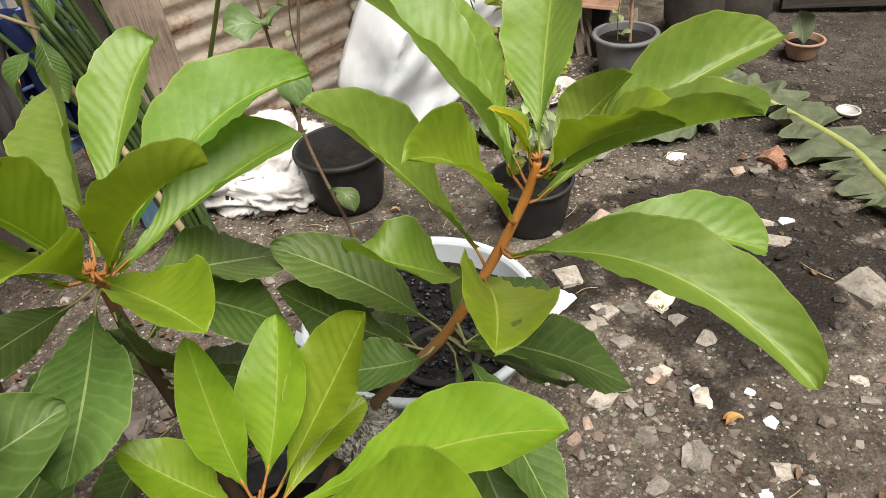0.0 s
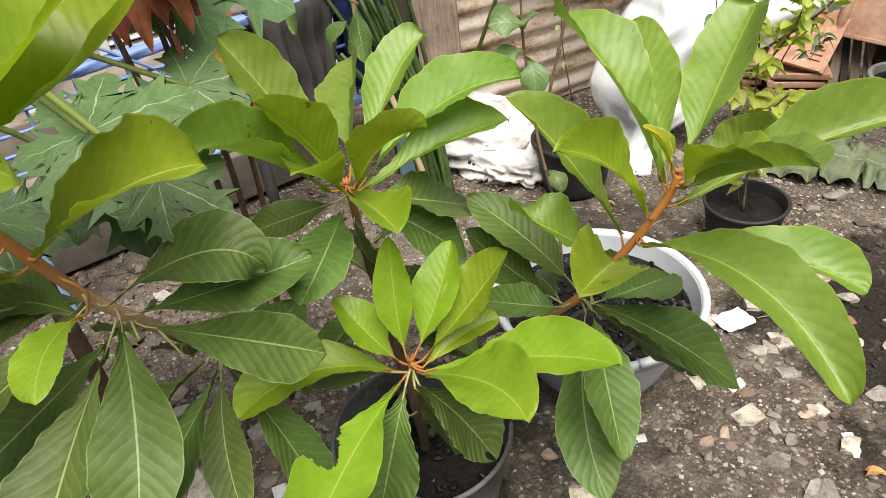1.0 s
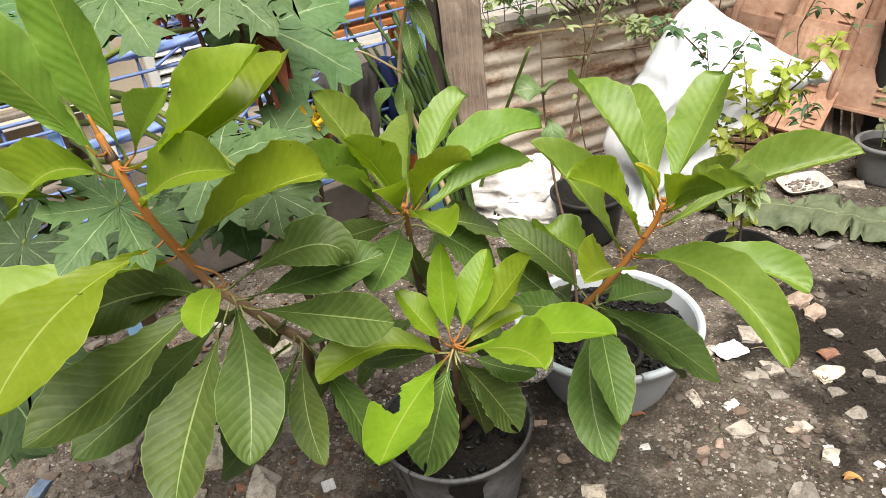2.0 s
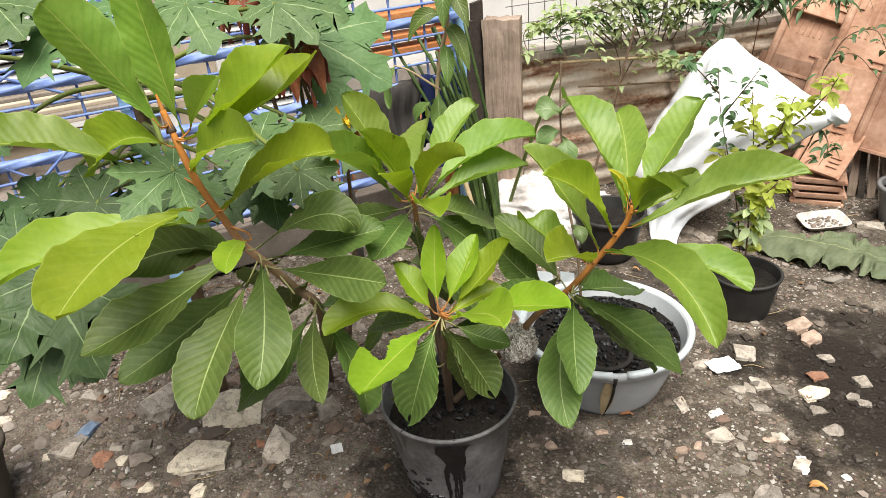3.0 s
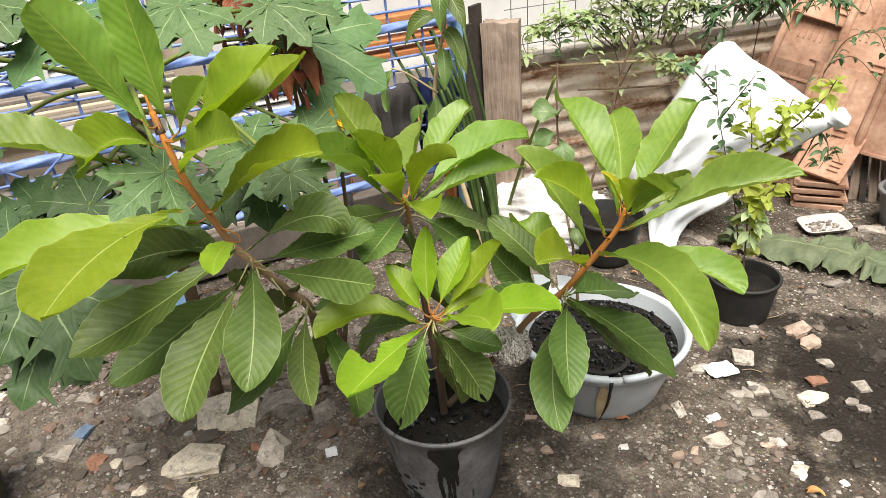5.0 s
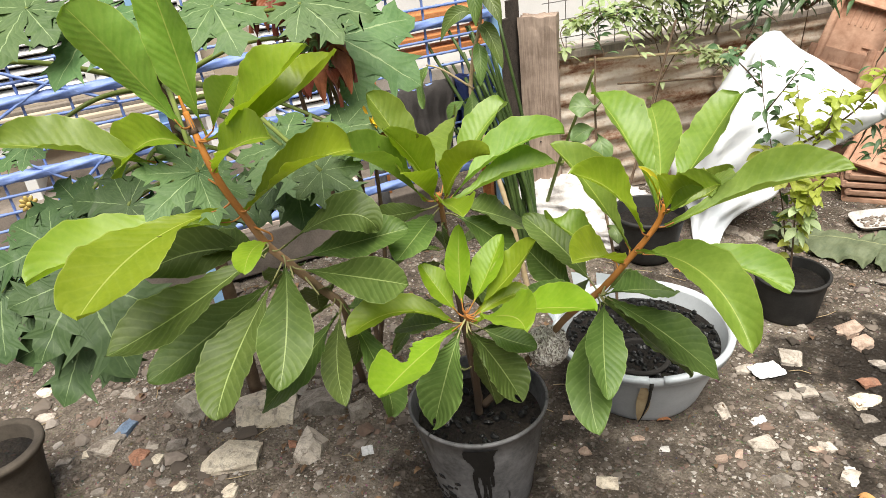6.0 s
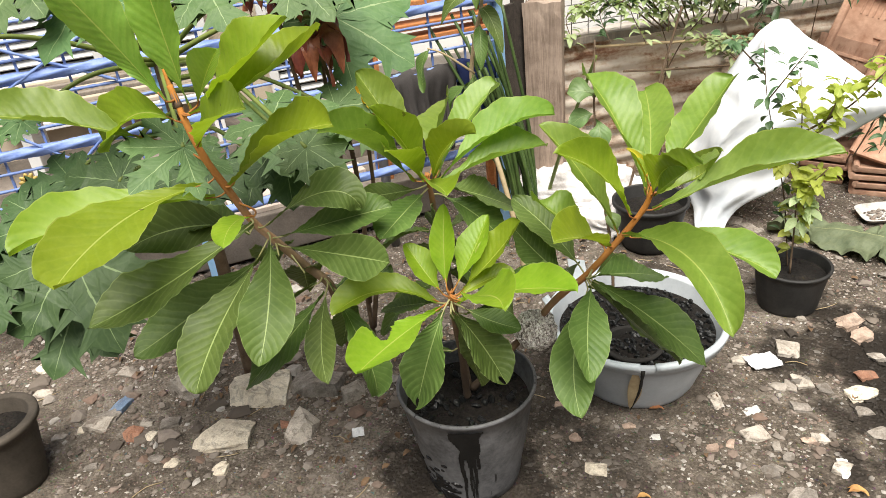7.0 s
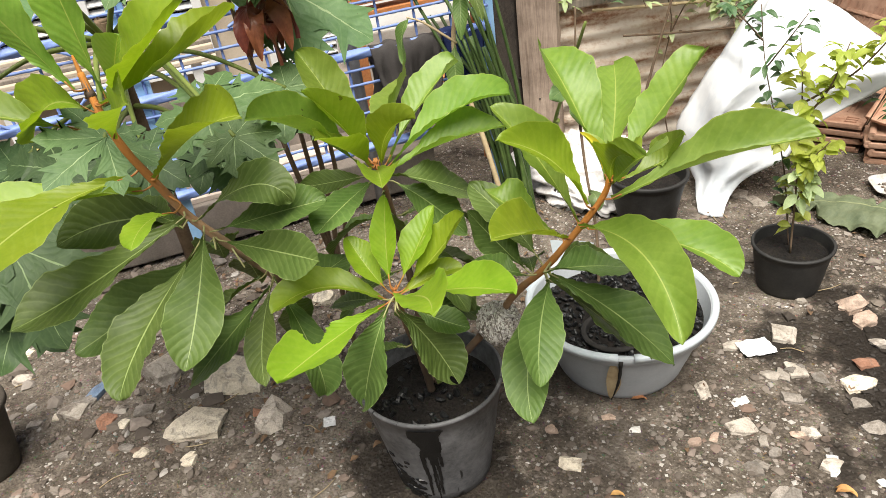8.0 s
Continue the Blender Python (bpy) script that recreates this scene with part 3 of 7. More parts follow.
def slatted_bench(s, back):
    """A weathered slatted bench on the terrace, seen through the fence."""
    ang = math.atan2(FENCE_ALONG.y, FENCE_ALONG.x)
    rot = Matrix.Rotation(ang, 4, "Z")
    b = thing("slatted_bench", "weathered slatted bench with flaking beige paint on the terrace", "bench")
    for k in range(7):
        part("slat", box(bmesh.new(), (1.9, 0.045, 0.02), Matrix.Translation(on_fence(s, 0.72 + 0.012 * k, back + 0.07 * k)) @ rot, 0.004), WOOD_GREY if k % 2 else BEIGE, b, "", False)
    for e in (-0.85, 0.0, 0.85):
        part("leg", box(bmesh.new(), (0.05, 0.40, 0.30), Matrix.Translation(on_fence(s + e, 0.56, back + 0.21)) @ rot, 0.004), WHITE_PAINT, b, "", False)


slatted_bench(-0.9, 0.82)


def orange_shelf():
    ang = math.atan2(FENCE_ALONG.y, FENCE_ALONG.x)
    rot = Matrix.Rotation(ang, 4, "Z")
    f = thing("wooden_rack", "orange-brown varnished wooden rack behind the fence", "rack")
    for z in (0.50, 0.86, 0.92, 1.02, 1.25):
        part("board", box(bmesh.new(), (0.62, 0.12, 0.028), Matrix.Translation(on_fence(0.95, z, 0.42)) @ rot, 0.004), WOOD_ORANGE, f, "", False)
    for e in (-0.30, 0.30):
        for d in (-0.05, 0.05):
            part("leg", box(bmesh.new(), (0.045, 0.03, 1.5), Matrix.Translation(on_fence(0.95 + e, 0.75, 0.42 + d)) @ rot, 0.004), WOOD_ORANGE, f, "", False)


orange_shelf()

# corrugated sheet wall
SHEET_AT, SHEET_ALONG = Vector((-0.98, 2.37, 0)), Vector((0.6247, 0.7809, 0))
SHEET_BACK = Vector((-0.7809, 0.6247, 0))


def on_sheet(s, z, back=0.0):
    return SHEET_AT + SHEET_ALONG * s + SHEET_BACK * back + Vector((0, 0, z))


def sheet_wall():
    w = thing("wall_sheet", "rusty corrugated iron sheet wall with holes", "wall", kind="structure")
    for k, (s0, s1) in enumerate(((-0.02, 0.93), (0.90, 2.3))):
        bm = bmesh.new()
        nz, ns = 100, 24
        rows = []
        for i in range(nz + 1):
            z = 0.005 + 0.745 * i / nz
            a = 0.011 * math.sin(2 * math.pi * z / 0.080)
            rows.append([bm.verts.new(on_sheet(s0 + (s1 - s0) * j / ns, z, a + 0.003 * k + 0.012 * noise.noise(Vector((j * 0.3, z * 3, k * 5))))) for j in range(ns + 1)])
        for i in range(nz):
            for j in range(ns):
                sc, zc = s0 + (s1 - s0) * (j + 0.5) / ns, 0.005 + 0.745 * (i + 0.5) / nz
                if (abs(sc - 0.21) < 0.022 and abs(zc - 0.325) < 0.007) or (abs(sc - 0.13) < 0.02 and abs(zc - 0.30) < 0.005) or (abs(sc - 1.72) < 0.05 and abs(zc - 0.62) < 0.02):
                    continue
                bm.faces.new((rows[i][j], rows[i][j + 1], rows[i + 1][j + 1], rows[i + 1][j]))
        bmesh.ops.solidify(bm, geom=list(bm.faces), thickness=0.0012)
        part("corrugated_sheet", bm, RUST, w)
    part("top_rail", box(bmesh.new(), (2.34, 0.045, 0.035), Matrix.Translation(on_sheet(1.15, 0.768)) @ Matrix.Rotation(math.atan2(0.7809, 0.6247), 4, "Z"), 0.004), WOOD_GREY, w, "grey weathered top rail", False)


sheet_wall()


def wire_mesh():
    m = thing("wire_mesh", "grey welded wire mesh above the sheet wall", "mesh fence")
    bm = bmesh.new()
    s = 0.03
    while s < 2.3:
        tube(bm, [on_sheet(s, 0.70, 0.03), on_sheet(s + 0.01, 1.7, 0.035)], 0.0022, 4, 2)
        s += 0.085
    z = 0.84
    while z < 1.7:
        tube(bm, [on_sheet(0, z, 0.034), on_sheet(2.3, z + 0.015, 0.034)], 0.0022, 4, 2)
        z += 0.085
    part("wire_grid", bm, WIRE, m)
    for s in (0.9, 2.28):
        part("stake", tube(bmesh.new(), [on_sheet(s, 0, 0.06), on_sheet(s, 1.75, 0.06)], 0.012, 8), WIRE, m)


wire_mesh()


def back_walls():
    ang = math.atan2(0.7809, 0.6247)
    rot = Matrix.Rotation(ang, 4, "Z")
    tagged(part("wall_white", box(bmesh.new(), (4.2, 0.12, 3.0), Matrix.Translation(on_sheet(1.2, 1.5, 1.0)) @ rot), WHITE_PAINT, None, "", False), "white painted house wall behind the mesh", "wall", kind="structure")
    tagged(part("trim_white_wall", box(bmesh.new(), (4.2, 0.10, 0.10), Matrix.Translation(on_sheet(1.2, 0.56, 0.86)) @ rot, 0.01), CONCRETE, None, "", False), "grey concrete ledge along the white wall", "ledge", kind="structure")


back_walls()


def wood_post():
    bm = bmesh.new()
    rot = Matrix.Rotation(radians(22), 4, "Z")
    for i, (z0, z1) in enumerate(((0, 0.97),)):
        box(bm, (0.170, 0.13, z1 - z0), Matrix.Translation((0, 0, (z0 + z1) / 2)) @ rot)
    bmesh.ops.subdivide_edges(bm, edges=[e for e in bm.edges if abs(e.verts[0].co.z - e.verts[1].co.z) > 0.5], cuts=24)
    bmesh.ops.subdivide_edges(bm, edges=[e for e in bm.edges if abs(e.verts[0].co.z - e.verts[1].co.z) < 0.01], cuts=4)
    for v in bm.verts:
        a = 0.012 if v.co.z > 0.9 else 0.004
        v.co.x += a * noise.noise(Vector((v.co.x * 60, v.co.y * 60, v.co.z * 3)))
        v.co.y += a * noise.noise(Vector((v.co.x * 60 + 9, v.co.y * 60, v.co.z * 3)))
        if v.co.z > 0.93:
            v.co.z += 0.04 * noise.noise(Vector((v.co.x * 40, v.co.y * 40, 3)))
    post = thing("wooden_post", "weathered brown square wooden fence post with a split top", "post", at=(-1.00, 2.345, 0))
    part("shaft", bm, WOOD_POST, post, "", False)
    part("twig_stub", tube(bmesh.new(), [(-0.03, -0.07, 0.47), (-0.08, -0.10, 0.48), (-0.10, -0.14, 0.46)], (0.005, 0.002), 5), BLACK, post)
    part("nail", tube(bmesh.new(), [(0.02, -0.055, 0.38), (0.025, -0.075, 0.385)], 0.003, 6), BLACK, post)


wood_post()


def board_wall():
    """Dark old boards that close the yard at the far side."""
    w = thing("wall_boards", "dark weathered board wall at the far end of the yard", "wall", kind="structure")
    x = 0.45
    i = 0
    while x < 4.2:
        wd = 0.16 + 0.03 * noise.noise(Vector((i * 3.1, 0, 0)))
        ob = part("board", box(bmesh.new(), (wd, 0.03, 1.9), None, 0.004), WOOD_DARK, w, "", False)
        ob.matrix_basis = pose(x, 3.85 + 0.012 * (i % 2), 0.96, 0, 0.8 * math.sin(i * 2.2), 0)
        x += wd + 0.012
        i += 1


board_wall()


# ---------------- the potted tree in the middle ----------------
AXES = {"L": (-0.35, -0.25, 0.9), "B": (0, 0, 1), "F": (0, -0.05, 1), "R": (0.35, 0.15, 0.9)}
tree = thing("potted_fruit_tree", "young fruit tree with large glossy leaves and rust-coloured shoots", "tree", at=(-0.248, 0.576, 0.3))
TREE_AT = Vector(tree.location)


leaning_tree = thing("leaning_fruit_tree", "slender fruit tree leaning over from the fence, with large leaves", "tree", at=(-0.92, 0.79, 0.0))
BOUGHS = {}


def owner(shoot):
    """The tree that a shoot belongs to, and where its base stands."""
    t = leaning_tree if shoot == "L" else tree
    return t, Vector(t.location)


def branch(shoot, pts, radius, sides=10, rough=0.10):
    own, at = owner(shoot)
    BOUGHS[shoot] = spline(pts, 90)
    bm = tube(bmesh.new(), [Vector(p) - at for p in pts], radius, sides, 10 * (len(pts) - 1), rough=rough)
    return part("branch", bm, BARK_DARK if shoot in "FB" else BARK_PALE if shoot == "L" else BARK, own)


def tree_leaf(shoot, base, mid, tip, width, stem, tone=0, roll=0, fold=0.0, peak=0.6, bites=(), curl=0.0, blunt=0.0, stalked=False):
    """A leaf of the tree with its stalk, which grows from the point of the limb that lies nearest to stem."""
    own, at = owner(shoot)
    s = min(BOUGHS[shoot], key=lambda q: (q - Vector(stem)).length) - at
    b, m, t = (Vector(q) - at for q in (base, mid, tip))
    gap = b - s
    if gap.length > 0.075 and width > 0.06 and not stalked:
        b = s + gap.normalized() * 0.045
    mat = (LEAF_YOUNG, LEAF_BRIGHT, LEAF_OLD)[tone]
    grid = dict(nv=90, nu=44) if bites else dict(nv=52, nu=12)
    fold = fold or (0.32 if tone == 2 else 0.52 if shoot == "F" else 0.66)
    blunt = blunt or (0.05 if tone == 2 else 0.22)
    ob = part("leaf", blade(bmesh.new(), b, m, t, width, AXES[shoot], roll, fold, peak, bites=bites, curl=curl, blunt=blunt, wave=0.065, ripple=0.6 if tone == 2 else 0.4, **grid), mat, own)
    d = (4 * m - 3 * b - t).normalized()
    reach = (b - s).length * max(0.0, d.dot((b - s).normalized()))
    stalk = [s, s.lerp(b - 0.45 * reach * d, 0.6), b - 0.12 * reach * d, b, b + 0.02 * d]
    part("leaf_stalk", tube(bmesh.new(), stalk, (0.0024, 0.0014), 6, 14), PETIOLE_PALE if tone == 2 else PETIOLE, ob)
    return ob


def shoot_tip(at):
    """Rust-coloured bud scales and stub stalks crowded at the end of a shoot."""
    o = Vector(at) - TREE_AT
    bm = bmesh.new()
    rnd = random.Random(int(o.x * 1000))
    for k in range(16):
        a = 2 * math.pi * k / 16 + rnd.random()
        d = Vector((0.55 * math.cos(a), 0.55 * math.sin(a), rnd.uniform(0.4, 1.0)))
        tube(bm, [o - d * 0.004, o + d * rnd.uniform(0.006, 0.016)], (0.0030, 0.0008), 5, 3)
    part("bud", bm, PETIOLE, tree, "rust-coloured bud")


branch("L", [(-0.920, 0.790, -0.020), (-0.700, 0.580, 0.300), (-0.530, 0.430, 0.530), (-0.455, 0.355, 0.695), (-0.485, 0.322, 0.757), (-0.500, 0.262, 0.853), (-0.522, 0.232, 0.910), (-0.523, 0.196, 0.994), (-0.525, 0.162, 1.080), (-0.530, 0.146, 1.155), (-0.560, 0.150, 1.232)], (0.0125, 0.0065))
branch("B", [(-0.250, 0.585, 0.300), (-0.280, 0.610, 0.420), (-0.320, 0.635, 0.600), (-0.330, 0.625, 0.760), (-0.315, 0.600, 0.860), (-0.305, 0.580, 0.915)], (0.0120, 0.0055))
branch("F", [(-0.235, 0.560, 0.300), (-0.225, 0.545, 0.360), (-0.190, 0.500, 0.480), (-0.150, 0.440, 0.620), (-0.130, 0.410, 0.710), (-0.125, 0.400, 0.745)], (0.0110, 0.0055))
branch("R", [(-0.240, 0.590, 0.300), (-0.180, 0.630, 0.380), (-0.095, 0.680, 0.500), (-0.020, 0.672, 0.610), (0.060, 0.672, 0.700), (0.125, 0.695, 0.795), (0.170, 0.720, 0.870), (0.188, 0.722, 0.925)], (0.0105, 0.0056))
part("bud", tube(bmesh.new(), [Vector(q) - Vector(leaning_tree.location) for q in ((-0.545, 0.147, 1.19), (-0.555, 0.149, 1.22), (-0.572, 0.153, 1.262))], (0.0105, 0.002), 7, 8), BARK, leaning_tree, "rust-coloured bud")
shoot_tip((-0.305, 0.580, 0.915))
shoot_tip((-0.125, 0.400, 0.745))
shoot_tip((0.188, 0.722, 0.925))
tree_leaf("L", (-0.534, 0.117, 1.214), (-0.575, 0.069, 1.337), (-0.625, 0.019, 1.454), 0.120, (-0.550, 0.143, 1.210), 0, fold=0.25, blunt=0.5, peak=0.66, roll=20)
tree_leaf("L", (-0.547, 0.172, 1.172), (-0.562, 0.166, 1.339), (-0.584, 0.164, 1.502), 0.115, (-0.545, 0.142, 1.170), 0, blunt=0.5, fold=0.3, peak=0.64, roll=62)
tree_leaf("L", (-0.475, 0.150, 1.194), (-0.343, 0.162, 1.278), (-0.255, 0.214, 1.356), 0.114, (-0.545, 0.140, 1.180), 1, roll=30)
tree_leaf("L", (-0.347, 0.111, 1.200), (-0.307, 0.201, 1.268), (-0.341, 0.349, 1.305), 0.104, (-0.545, 0.140, 1.180), 1, roll=25)
tree_leaf("L", (-0.551, 0.192, 1.180), (-0.473, 0.179, 1.254), (-0.400, 0.167, 1.308), 0.074, (-0.545, 0.142, 1.170), 0, roll=-35)
tree_leaf("L", (-0.507, 0.141, 1.118), (-0.376, 0.114, 1.198), (-0.186, 0.043, 1.260), 0.110, (-0.542, 0.151, 1.120), 1, roll=25)
tree_leaf("L", (-0.562, 0.141, 1.165), (-0.673, 0.117, 1.168), (-0.780, 0.097, 1.082), 0.125, (-0.544, 0.144, 1.160), 1, roll=-35)
tree_leaf("L", (-0.690, 0.135, 1.115), (-0.770, 0.010, 1.178), (-0.823, -0.099, 1.220), 0.135, (-0.540, 0.160, 1.070), 0, roll=-35, stalked=True)
tree_leaf("L", (-0.530, 0.149, 1.030), (-0.535, -0.030, 1.030), (-0.455, -0.217, 1.002), 0.148, (-0.532, 0.168, 1.040), 1, roll=-38, blunt=0.45, fold=0.3, peak=0.66)
tree_leaf("L", (-0.540, 0.170, 0.990), (-0.660, -0.010, 1.000), (-0.690, -0.190, 0.990), 0.140, (-0.521, 0.179, 1.000), 1, roll=-25, blunt=0.3)
tree_leaf("L", (-0.492, 0.182, 1.020), (-0.317, 0.193, 1.134), (-0.186, 0.208, 1.182), 0.126, (-0.524, 0.176, 1.010), 1, roll=15)
tree_leaf("L", (-0.381, 0.135, 0.996), (-0.352, 0.072, 1.012), (-0.313, 0.018, 1.000), 0.059, (-0.515, 0.210, 0.960), 1, roll=-25, fold=0.3)
tree_leaf("L", (-0.376, 0.142, 0.945), (-0.542, 0.015, 0.862), (-0.616, -0.135, 0.817), 0.140, (-0.483, 0.208, 0.910), 2, roll=-28)
tree_leaf("L", (-0.580, 0.263, 0.787), (-0.677, 0.115, 0.683), (-0.749, -0.018, 0.621), 0.144, (-0.445, 0.236, 0.840), 2, roll=-40)
tree_leaf("L", (-0.495, 0.209, 0.842), (-0.427, 0.023, 0.775), (-0.390, -0.076, 0.705), 0.137, (-0.461, 0.223, 0.870), 2, roll=-20)
tree_leaf("L", (-0.402, 0.191, 0.898), (-0.368, 0.118, 0.809), (-0.316, 0.026, 0.730), 0.114, (-0.466, 0.219, 0.880), 2, roll=-10)
tree_leaf("L", (-0.440, 0.322, 0.698), (-0.435, 0.181, 0.649), (-0.499, 0.093, 0.552), 0.135, (-0.379, 0.318, 0.715), 2, roll=-20)
tree_leaf("L", (-0.393, 0.288, 0.717), (-0.360, 0.221, 0.659), (-0.275, 0.146, 0.619), 0.071, (-0.385, 0.309, 0.730), 2)
tree_leaf("L", (-0.651, 0.316, 0.825), (-0.658, 0.151, 0.902), (-0.721, 0.035, 0.884), 0.122, (-0.472, 0.215, 0.890), 2, roll=-55)
tree_leaf("L", (-0.446, 0.223, 0.920), (-0.311, 0.269, 1.005), (-0.252, 0.306, 0.964), 0.097, (-0.477, 0.212, 0.900), 2, roll=20)
tree_leaf("L", (-0.431, 0.252, 0.887), (-0.302, 0.305, 0.932), (-0.222, 0.363, 0.950), 0.095, (-0.455, 0.226, 0.860), 2, roll=30)
tree_leaf("L", (-0.354, 0.216, 0.874), (-0.257, 0.262, 0.875), (-0.151, 0.262, 0.887), 0.096, (-0.445, 0.236, 0.840), 2, roll=45)
tree_leaf("L", (-0.463, 0.352, 0.698), (-0.458, 0.459, 0.644), (-0.486, 0.592, 0.621), 0.100, (-0.379, 0.318, 0.715), 2, roll=20)
tree_leaf("L", (-0.285, 0.254, 0.757), (-0.303, 0.294, 0.585), (-0.278, 0.279, 0.486), 0.104, (-0.390, 0.300, 0.745), 2, roll=-20)
tree_leaf("B", (-0.334, 0.583, 0.927), (-0.408, 0.577, 1.056), (-0.469, 0.562, 1.157), 0.107, (-0.306, 0.582, 0.910), 0, roll=-20)
tree_leaf("B", (-0.307, 0.565, 0.924), (-0.297, 0.497, 1.039), (-0.317, 0.434, 1.127), 0.099, (-0.305, 0.580, 0.915), 1, roll=20)
tree_leaf("B", (-0.334, 0.571, 0.904), (-0.357, 0.439, 1.041), (-0.374, 0.334, 1.101), 0.112, (-0.307, 0.584, 0.905), 0, roll=-35, fold=1.0)
tree_leaf("B", (-0.297, 0.562, 0.915), (-0.297, 0.501, 0.978), (-0.233, 0.376, 1.068), 0.096, (-0.305, 0.580, 0.915), 1, roll=-10)
tree_leaf("B", (-0.308, 0.598, 0.920), (-0.356, 0.712, 0.986), (-0.433, 0.851, 1.015), 0.114, (-0.306, 0.582, 0.910), 0, blunt=0.45, peak=0.66, roll=-40)
tree_leaf("B", (-0.310, 0.619, 0.901), (-0.314, 0.785, 1.000), (-0.289, 0.881, 1.050), 0.108, (-0.310, 0.589, 0.890), 0, blunt=0.45, peak=0.66, roll=-5)
tree_leaf("B", (-0.288, 0.579, 0.912), (-0.188, 0.521, 1.030), (-0.116, 0.528, 1.065), 0.099, (-0.306, 0.582, 0.910), 1, roll=-15)
tree_leaf("B", (-0.300, 0.608, 0.895), (-0.196, 0.736, 0.995), (-0.071, 0.775, 1.032), 0.120, (-0.310, 0.589, 0.890), 0, roll=15)
tree_leaf("B", (-0.297, 0.607, 0.891), (-0.185, 0.700, 0.941), (-0.100, 0.788, 0.951), 0.111, (-0.310, 0.591, 0.885), 0, roll=10)
tree_leaf("B", (-0.288, 0.566, 0.911), (-0.180, 0.470, 0.958), (-0.113, 0.409, 0.978), 0.093, (-0.305, 0.580, 0.915), 1, roll=-5)
tree_leaf("B", (-0.277, 0.588, 0.892), (-0.205, 0.647, 0.861), (-0.175, 0.788, 0.761), 0.109, (-0.308, 0.585, 0.900), 2, roll=20)
tree_leaf("B", (-0.298, 0.617, 0.856), (-0.206, 0.629, 0.815), (-0.155, 0.681, 0.722), 0.100, (-0.315, 0.600, 0.860), 2, roll=30)
tree_leaf("B", (-0.320, 0.602, 0.835), (-0.300, 0.581, 0.781), (-0.369, 0.719, 0.613), 0.116, (-0.316, 0.602, 0.851), 2, roll=40)
tree_leaf("B", (-0.305, 0.558, 0.883), (-0.254, 0.422, 0.897), (-0.239, 0.330, 0.883), 0.100, (-0.310, 0.591, 0.885), 2, roll=-5)
tree_leaf("B", (-0.325, 0.558, 0.890), (-0.364, 0.500, 0.894), (-0.389, 0.425, 0.909), 0.064, (-0.309, 0.587, 0.895), 2, roll=-35)
tree_leaf("F", (-0.129, 0.397, 0.763), (-0.147, 0.422, 0.836), (-0.158, 0.453, 0.931), 0.058, (-0.125, 0.400, 0.745), 1)
tree_leaf("F", (-0.119, 0.414, 0.758), (-0.102, 0.462, 0.821), (-0.099, 0.526, 0.885), 0.075, (-0.125, 0.401, 0.742), 1, roll=5)
tree_leaf("F", (-0.108, 0.410, 0.747), (-0.047, 0.472, 0.829), (-0.001, 0.501, 0.904), 0.087, (-0.125, 0.401, 0.742), 1, roll=10)
tree_leaf("F", (-0.093, 0.389, 0.748), (0.060, 0.408, 0.809), (0.182, 0.390, 0.850), 0.095, (-0.125, 0.400, 0.745), 1, roll=5)
tree_leaf("F", (-0.098, 0.388, 0.741), (0.031, 0.328, 0.830), (0.104, 0.267, 0.857), 0.106, (-0.125, 0.400, 0.745), 1, roll=10)
tree_leaf("F", (-0.158, 0.405, 0.710), (-0.252, 0.324, 0.758), (-0.332, 0.243, 0.715), 0.102, (-0.130, 0.410, 0.710), 1, roll=-5)
tree_leaf("F", (-0.133, 0.377, 0.723), (-0.128, 0.228, 0.738), (-0.092, 0.075, 0.768), 0.108, (-0.127, 0.405, 0.729), 1, bites=((0.52, 0.95, 0.30), (0.55, 0.62, 0.22), (0.57, 0.40, 0.14)), roll=-10, blunt=0.5, peak=0.68)
tree_leaf("F", (-0.123, 0.371, 0.721), (-0.128, 0.313, 0.640), (-0.156, 0.281, 0.505), 0.107, (-0.127, 0.404, 0.732), 2, bites=((1.0, 0.1, 0.22),), roll=-25)
tree_leaf("F", (-0.109, 0.389, 0.713), (-0.070, 0.430, 0.607), (-0.015, 0.432, 0.521), 0.104, (-0.127, 0.405, 0.729), 2, bites=((0.97, 0.3, 0.25),), roll=35)
tree_leaf("F", (-0.097, 0.412, 0.710), (-0.041, 0.432, 0.684), (0.017, 0.454, 0.670), 0.065, (-0.129, 0.407, 0.720), 2, roll=25)
tree_leaf("F", (-0.115, 0.385, 0.708), (-0.112, 0.433, 0.577), (-0.110, 0.463, 0.454), 0.094, (-0.128, 0.406, 0.723), 2)
tree_leaf("F", (-0.145, 0.399, 0.742), (-0.185, 0.391, 0.797), (-0.235, 0.401, 0.843), 0.065, (-0.126, 0.403, 0.735), 1, roll=-10)
tree_leaf("F", (-0.101, 0.394, 0.748), (-0.061, 0.457, 0.770), (-0.020, 0.498, 0.777), 0.051, (-0.125, 0.400, 0.745), 1, roll=15)
tree_leaf("F", (-0.163, 0.400, 0.711), (-0.257, 0.409, 0.671), (-0.361, 0.417, 0.618), 0.089, (-0.130, 0.409, 0.713), 2, roll=-15)
tree_leaf("R", (0.160, 0.762, 0.882), (0.076, 0.773, 1.041), (-0.040, 0.851, 1.110), 0.125, (0.173, 0.720, 0.880), 0, blunt=0.3, roll=-10)
tree_leaf("R", (0.169, 0.739, 0.900), (0.108, 0.894, 0.978), (0.034, 1.033, 1.026), 0.115, (0.177, 0.721, 0.890), 0, blunt=0.5, peak=0.66, roll=-30, fold=0.4)
